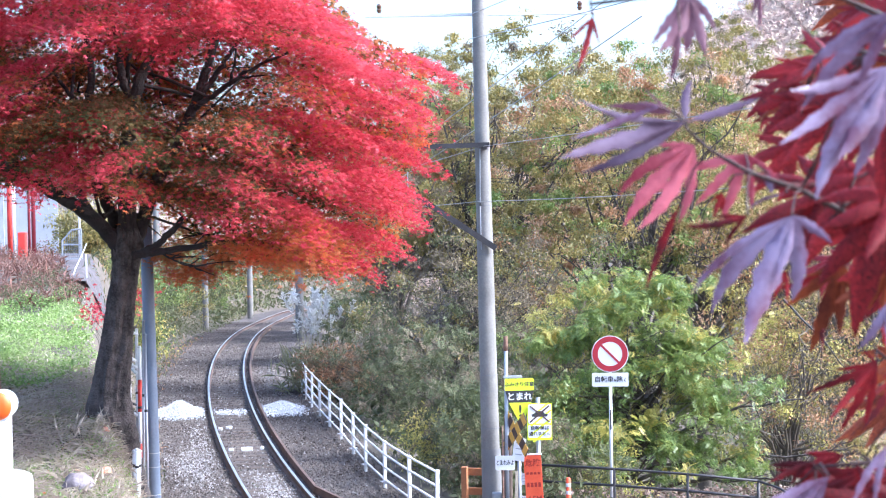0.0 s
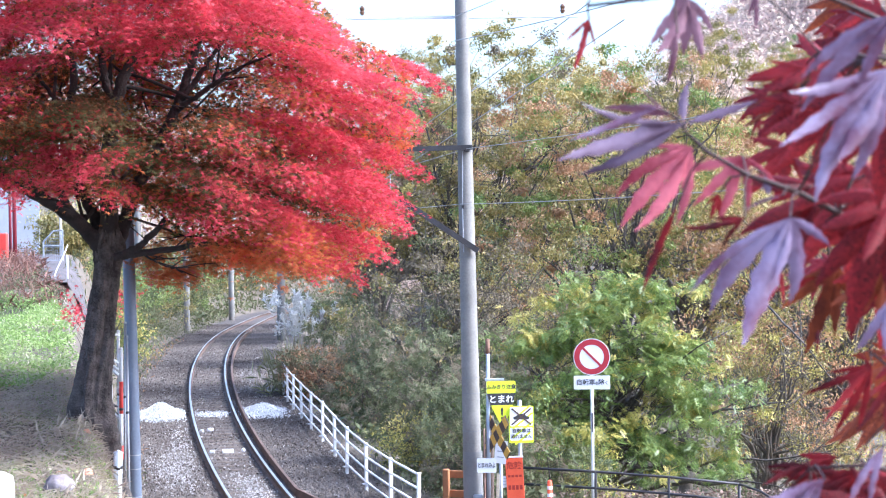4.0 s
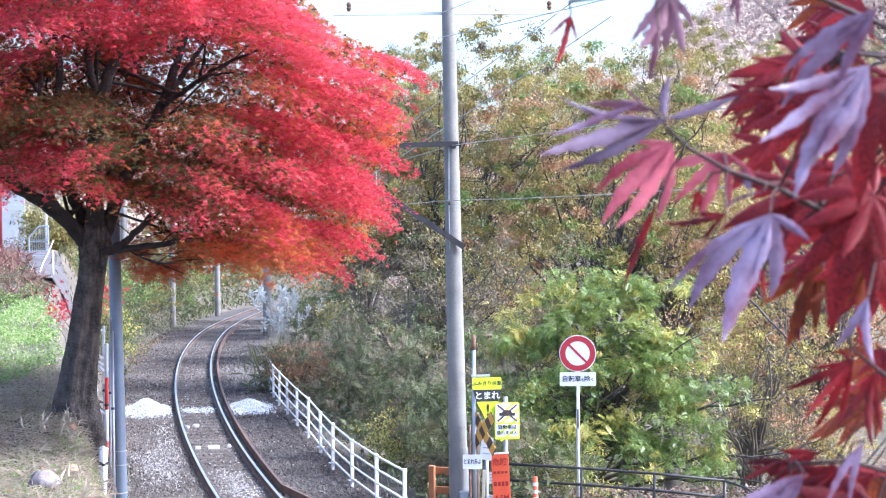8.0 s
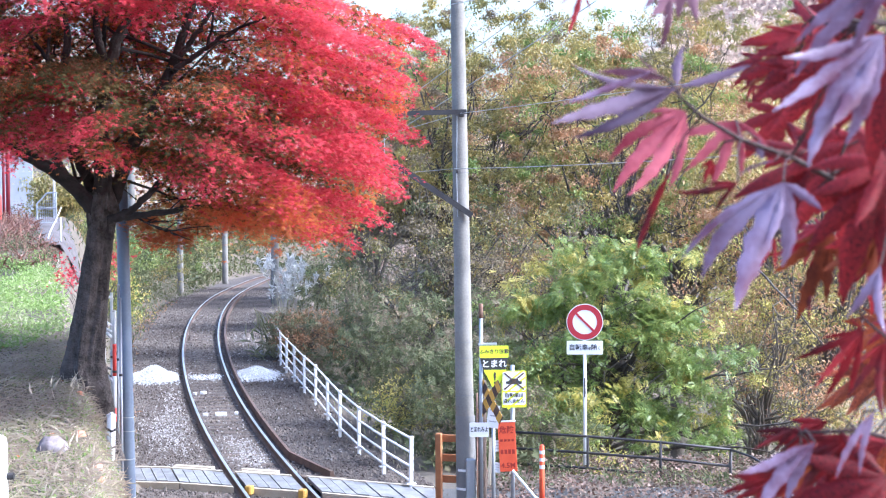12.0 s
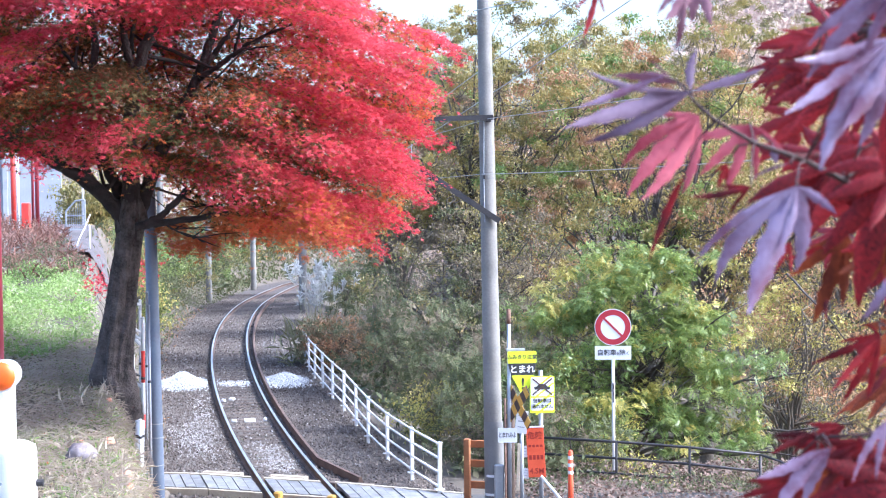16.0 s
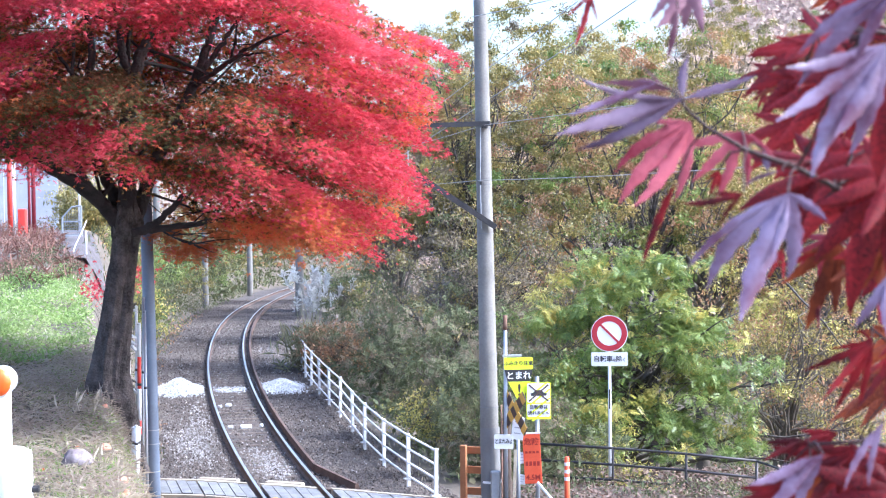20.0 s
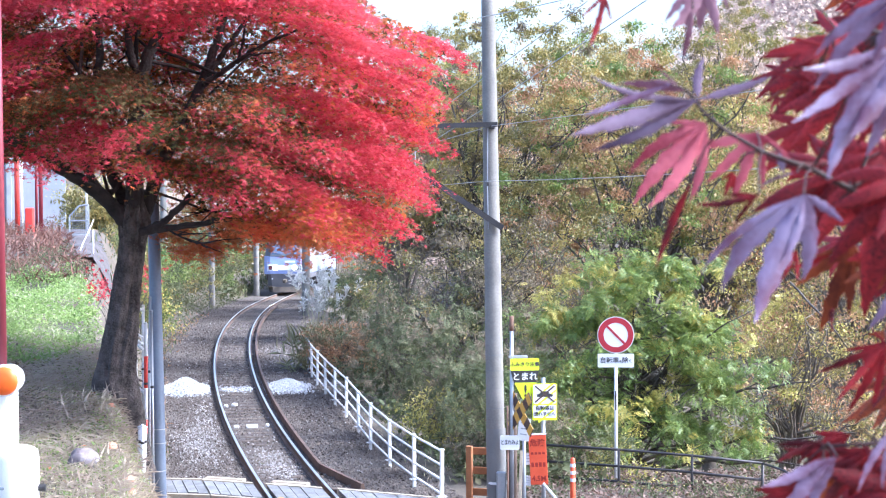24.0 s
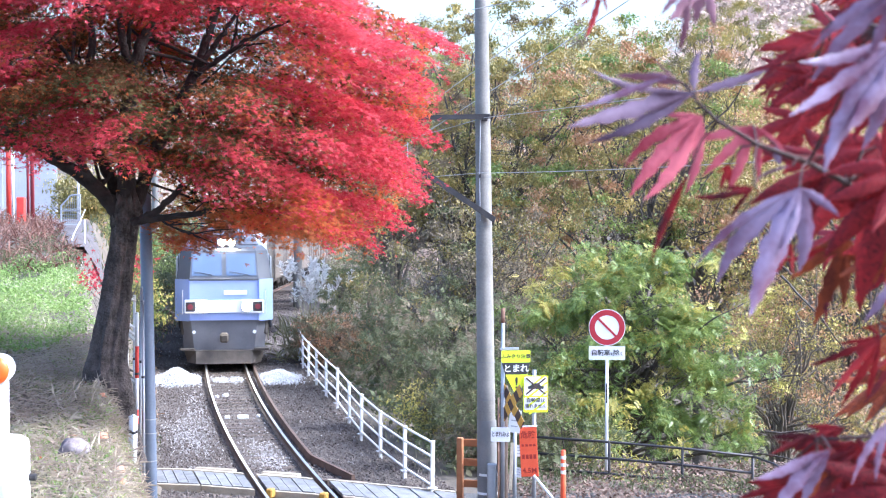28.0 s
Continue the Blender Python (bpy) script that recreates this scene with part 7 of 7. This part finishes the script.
def spray_leaf(x, y, z, size, way, roll, pitch, material, shape):
    """A leaf of the branch: way is the bearing of its tip, anticlockwise from +x, seen along +y."""
    k = int(abs(x) * 7919 + z * 104729) % 3
    key = (shape, k, material.name)
    if key not in LEAF_MESH:
        LEAF_MESH[key] = SHAPES[k][shape].mesh("leaf", material, True)
    m = pose(x, y, z, 0, 0, 0) @ pose(0, 0, 0, 0, -(way - 90), 0) @ pose(0, 0, 0, 90) @ pose(0, 0, 0, pitch) @ pose(0, 0, 0, 0, roll)
    ob = part("leaf", LEAF_MESH[key], None, branch, m=m @ Matrix.Diagonal((size, size, size, 1)))
    p = Vector((x, y, z))
    j = min(joints, key=lambda q: (q - p).length)
    part("stalk", Geo().tube([p, p.lerp(j, 0.5) + Vector((0, 0.004, 0.006)), j], 0.0006, 5), TWIG, branch)
    return ob


def lobed_leaf(x, y, z, material, tilt, lobes):
    """A leaf of the branch given by its lobes: bearing, length, width; each lobe is folded, toothed and bends away on its own."""
    r = np.random.default_rng(int(abs(x) * 1e4 + z * 1e5))
    lobes = sorted(lobes)
    vs, fs = [(0.0, 0.0, 0.0)], []
    rows = []
    for bearing, size, wide in lobes:
        a, bend, sag = radians(bearing), r.normal(0, 0.12), r.uniform(-0.28, 0.3)
        row = []
        for j, t in enumerate((0.16, 0.27, 0.38, 0.48, 0.58, 0.68, 0.77, 0.85, 0.92, 0.97)):
            w = 0.62 * size * wide * (0.07, 0.097, 0.113, 0.118, 0.112, 0.097, 0.077, 0.055, 0.032, 0.014)[j] * (1.15 if j % 2 else 0.82)
            b = a + bend * t * t
            k = len(vs)
            for sd in (-1, 0, 1):
                vs.append((size * t * math.cos(b) - sd * w * math.sin(b), size * sag * t * t + (0.0 if sd == 0 else 0.45 * w), size * t * math.sin(b) + sd * w * math.cos(b)))
            row.append(k)
        vs.append((size * math.cos(a + bend), size * sag, size * math.sin(a + bend)))
        tip = len(vs) - 1
        fs += [(0, row[0], row[0] + 1), (0, row[0] + 1, row[0] + 2)]
        for p, q in zip(row[:-1], row[1:]):
            fs += [(p, q, q + 1, p + 1), (p + 1, q + 1, q + 2, p + 2)]
        fs += [(row[-1], tip, row[-1] + 1), (row[-1] + 1, tip, row[-1] + 2)]
        rows.append(row)
    # the blade joins neighbouring lobes near the stalk
    for i in range(len(lobes) - 1):
        if lobes[i + 1][0] - lobes[i][0] < 75:
            p, q = rows[i], rows[i + 1]
            fs += [(0, p[0] + 2, q[0]), (p[0] + 2, p[1] + 2, q[1], q[0])]
            if lobes[i + 1][0] - lobes[i][0] < 26:
                fs.append((p[1] + 2, p[2] + 2, q[2], q[1]))
    m = pose(x, y, z, tilt)
    part("leaf", Geo().add(vs, fs), material, branch, m=m, smooth=True)
    p = Vector((x, y, z))
    j = min(joints, key=lambda q: (q - p).length)
    part("stalk", Geo().tube([p, p.lerp(j, 0.5) + Vector((0, 0.004, 0.004)), j], 0.0006, 5), TWIG, branch)


spray_leaf(0.2353, 1.000, 5.4447, 0.0550, 197, 50, 0, SCARLET, 1)
spray_leaf(0.2296, 1.050, 5.4316, 0.0473, 228, 20, 0, CRIMSON, 0)
spray_leaf(0.2056, 0.880, 5.3667, 0.0513, 200, 35, 0, CRIMSON, 1)
spray_leaf(0.2518, 0.920, 5.1902, 0.0583, 190, 25, 0, CRIMSON, 0)
spray_leaf(0.2225, 0.860, 5.3751, 0.0588, 225, 20, 0, SCARLET, 0)
spray_leaf(0.2257, 0.840, 5.3536, 0.0630, 246, 15, 0, CRIMSON, 0)
spray_leaf(0.2339, 0.980, 5.4151, 0.0506, 222, 20, 0, SCARLET, 0)
spray_leaf(0.2435, 0.960, 5.4236, 0.0480, 212, 30, 0, CRIMSON, 0)
spray_leaf(0.2120, 1.000, 5.3947, 0.0400, 226, 20, 0, SCARLET, 0)
spray_leaf(0.2384, 1.200, 5.4402, 0.0300, 215, 40, 0, CRIMSON, 0)
spray_leaf(0.2258, 0.830, 5.3620, 0.0415, 200, 30, 0, SCARLET, 1)
spray_leaf(0.2216, 0.800, 5.4098, 0.0533, 250, 20, 0, CRIMSON, 0)
spray_leaf(0.2418, 0.900, 5.3294, 0.0510, 265, 20, 0, SCARLET, 0)
lobed_leaf(0.1258, 0.850, 5.4004, DIM_SHEEN, -10, [(92, 0.0230, 1.50), (16, 0.0397, 0.85), (211, 0.0581, 0.75), (195, 0.0680, 0.85), (178, 0.0560, 0.45)])
lobed_leaf(0.1120, 0.845, 5.4080, SKY_SHEEN, 5, [(200, 0.0480, 0.55), (170, 0.0120, 1.00)])
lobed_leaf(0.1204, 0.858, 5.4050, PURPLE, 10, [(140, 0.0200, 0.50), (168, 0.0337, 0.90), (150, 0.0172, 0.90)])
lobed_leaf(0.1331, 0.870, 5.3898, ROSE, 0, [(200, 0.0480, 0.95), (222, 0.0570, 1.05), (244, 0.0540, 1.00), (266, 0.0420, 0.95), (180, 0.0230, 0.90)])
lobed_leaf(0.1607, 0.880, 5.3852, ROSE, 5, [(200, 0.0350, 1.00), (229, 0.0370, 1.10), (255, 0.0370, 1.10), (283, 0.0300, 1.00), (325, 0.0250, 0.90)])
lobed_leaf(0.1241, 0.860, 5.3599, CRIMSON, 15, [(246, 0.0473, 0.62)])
lobed_leaf(0.1683, 0.800, 5.3533, SKY_SHEEN, 0, [(330, 0.0227, 1.40), (283, 0.0413, 1.40), (262, 0.0320, 1.12), (247, 0.0653, 1.33), (217, 0.0600, 1.12), (207, 0.0613, 0.53)])
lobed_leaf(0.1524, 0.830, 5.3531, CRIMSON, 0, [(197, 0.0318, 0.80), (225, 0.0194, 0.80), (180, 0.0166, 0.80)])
lobed_leaf(0.2020, 0.750, 5.4190, SKY_SHEEN, 0, [(200, 0.0488, 0.84), (216, 0.0625, 0.77), (232, 0.0688, 1.05), (247, 0.0488, 1.26), (258, 0.0513, 1.19)])
lobed_leaf(0.2025, 0.740, 5.4428, SKY_SHEEN, 10, [(208, 0.0493, 0.84), (221, 0.0592, 0.84), (243, 0.0370, 1.12)])
lobed_leaf(0.2270, 1.000, 5.4380, SCARLET, 0, [(176, 0.0400, 0.70), (188, 0.0433, 0.80), (165, 0.0283, 0.80), (205, 0.0317, 0.80)])
lobed_leaf(0.2370, 1.000, 5.4230, CRIMSON, 0, [(185, 0.0433, 0.80), (170, 0.0433, 0.70), (205, 0.0433, 0.80), (225, 0.0367, 0.90)])
lobed_leaf(0.2336, 1.200, 5.4242, CRIMSON, 0, [(222, 0.0160, 0.90), (245, 0.0180, 0.90), (268, 0.0168, 0.90), (200, 0.0120, 0.90)])
lobed_leaf(0.2342, 1.150, 5.4195, CRIMSON, 0, [(200, 0.0192, 1.00), (228, 0.0211, 1.00), (90, 0.0134, 1.00)])
lobed_leaf(0.2291, 0.880, 5.3667, CRIMSON, 0, [(192, 0.0631, 0.80), (180, 0.0543, 0.70), (205, 0.0499, 0.90), (222, 0.0381, 0.90)])
lobed_leaf(0.2388, 0.900, 5.3489, SCARLET, 10, [(186, 0.0570, 0.80), (198, 0.0600, 0.80), (212, 0.0450, 0.90), (230, 0.0360, 0.90)])
lobed_leaf(0.1518, 0.900, 5.3654, CRIMSON, 0, [(275, 0.0165, 1.60), (250, 0.0150, 1.40), (220, 0.0090, 1.20)])
lobed_leaf(0.1895, 0.920, 5.3227, SCARLET, 0, [(248, 0.0199, 0.80), (272, 0.0184, 0.80), (225, 0.0123, 0.80)])
lobed_leaf(0.2229, 0.930, 5.3254, RUSSET, 0, [(218, 0.0387, 1.12), (251, 0.0527, 1.19), (267, 0.0403, 1.12), (292, 0.0263, 1.12), (200, 0.0217, 1.12)])
lobed_leaf(0.2243, 0.940, 5.3297, CRIMSON, 0, [(221, 0.0407, 0.70), (249, 0.0548, 0.70)])
lobed_leaf(0.2403, 0.900, 5.3234, RUSSET, 0, [(215, 0.0360, 1.26), (238, 0.0330, 1.26), (262, 0.0360, 1.26)])
lobed_leaf(0.2203, 0.820, 5.3127, SKY_SHEEN, 0, [(245, 0.0301, 1.12), (262, 0.0328, 0.98)])
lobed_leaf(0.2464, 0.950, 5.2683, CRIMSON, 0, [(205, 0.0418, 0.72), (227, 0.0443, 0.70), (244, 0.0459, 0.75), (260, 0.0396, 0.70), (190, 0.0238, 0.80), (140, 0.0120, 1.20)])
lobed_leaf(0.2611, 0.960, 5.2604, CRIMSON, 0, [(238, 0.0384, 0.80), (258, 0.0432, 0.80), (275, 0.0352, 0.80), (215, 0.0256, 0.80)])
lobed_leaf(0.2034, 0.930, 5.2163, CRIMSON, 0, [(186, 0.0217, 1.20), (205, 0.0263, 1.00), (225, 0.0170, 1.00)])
lobed_leaf(0.2027, 0.880, 5.2162, SKY_SHEEN, 0, [(206, 0.0440, 0.98), (222, 0.0513, 1.05), (240, 0.0367, 1.12)])
lobed_leaf(0.2369, 0.940, 5.2107, CRIMSON, 0, [(190, 0.0345, 0.90), (207, 0.0580, 0.80), (222, 0.0501, 0.80), (240, 0.0376, 0.90)])
lobed_leaf(0.2204, 0.950, 5.1942, RUSSET, 0, [(190, 0.0380, 1.12), (208, 0.0475, 1.12), (230, 0.0348, 1.26)])
lobed_leaf(0.2584, 0.950, 5.2044, CRIMSON, 0, [(180, 0.0380, 0.90), (198, 0.0522, 0.80), (215, 0.0475, 0.80), (235, 0.0380, 0.90)])
lobed_leaf(0.2314, 0.870, 5.2346, SKY_SHEEN, 0, [(232, 0.0406, 0.70), (250, 0.0348, 0.70)])
lobed_leaf(0.1910, 0.930, 5.1884, CRIMSON, 0, [(175, 0.0232, 1.20), (195, 0.0295, 1.10), (215, 0.0248, 1.20), (235, 0.0186, 1.20)])
lobed_leaf(0.2058, 0.920, 5.1939, CRIMSON, 10, [(185, 0.0337, 1.10), (205, 0.0337, 1.10), (228, 0.0276, 1.20)])
lobed_leaf(0.2323, 0.960, 5.2028, CRIMSON, 5, [(178, 0.0416, 1.10), (190, 0.0448, 1.20), (203, 0.0480, 1.20), (150, 0.0192, 1.00)])
lobed_leaf(0.2315, 0.970, 5.2141, CRIMSON, 0, [(195, 0.0291, 1.30), (215, 0.0323, 1.20), (180, 0.0226, 1.20)])
lobed_leaf(0.2643, 0.960, 5.1836, RUSSET, 0, [(170, 0.0320, 1.26), (190, 0.0384, 1.26), (150, 0.0352, 1.26)])
lobed_leaf(0.1353, 0.900, 5.4699, PURPLE, 0, [(232, 0.0330, 1.10), (256, 0.0350, 1.70), (272, 0.0300, 1.70), (288, 0.0340, 1.30), (318, 0.0240, 1.30), (170, 0.0200, 1.20), (20, 0.0220, 1.20)])
lobed_leaf(0.1290, 0.890, 5.4500, PURPLE, 0, [(262, 0.0270, 1.00), (240, 0.0120, 1.00)])
lobed_leaf(0.1825, 0.950, 5.4800, PURPLE, 0, [(255, 0.0170, 1.00), (270, 0.0240, 0.90), (225, 0.0130, 1.00)])
lobed_leaf(0.0955, 0.950, 5.4900, PURPLE, 0, [(258, 0.0170, 1.00), (300, 0.0190, 0.90), (225, 0.0150, 0.90)])
lobed_leaf(0.1160, 0.950, 5.4870, PURPLE, 0, [(245, 0.0180, 0.90), (275, 0.0150, 1.00)])
lobed_leaf(0.0933, 1.000, 5.4703, SCARLET, 0, [(257, 0.0327, 0.80), (225, 0.0193, 0.80), (280, 0.0167, 0.80)])
# tiny pale leaf in the sheen colour, put where a highlight lies
lobed_leaf(0.1666, 0.850, 5.3740, SKY_SHEEN, 0, [(282, 0.0102, 2.80)])
lobed_leaf(0.1730, 0.840, 5.3640, SKY_SHEEN, 0, [(193, 0.0196, 0.63)])

# smaller leaves deeper in the branch
rng = np.random.default_rng(99)
for x0, x1, z0, z1, n in [(0.24, 0.31, 5.40, 5.48, 16), (0.235, 0.31, 5.325, 5.385, 15), (0.285, 0.31, 5.235, 5.28, 5), (0.245, 0.31, 5.165, 5.2, 9)]:
    for i in range(n):
        k = rng.uniform(1.05, 1.35)
        spray_leaf(x0 + (x1 - x0) * rng.random() + (k - 1.05) * 0.25, k, 5.357 + (z0 + (z1 - z0) * rng.random() - 5.357) * k, rng.uniform(0.035, 0.06), int(rng.uniform(195, 275)), int(rng.uniform(10, 65)), int(rng.uniform(-25, 25)), (CRIMSON, CRIMSON, SCARLET, RUSSET)[rng.integers(0, 4)], (0, 3)[i % 2])


def motions():
    times = [0.0, 3.0, 6.0, 9.0, 12.0, 14.0, 16.0, 18.0, 19.5, 21.0] + [22.0 + 0.5 * i for i in range(13)]
    train = [(loco, 0.0), (rear, 12.4)] + [(w, 25.2 + 13.2 * i) for i, w in enumerate(wagons)]
    for vehicle, behind in train:
        walk(vehicle, [(t, rake(front_at(t) + behind)) for t in times])


motions()
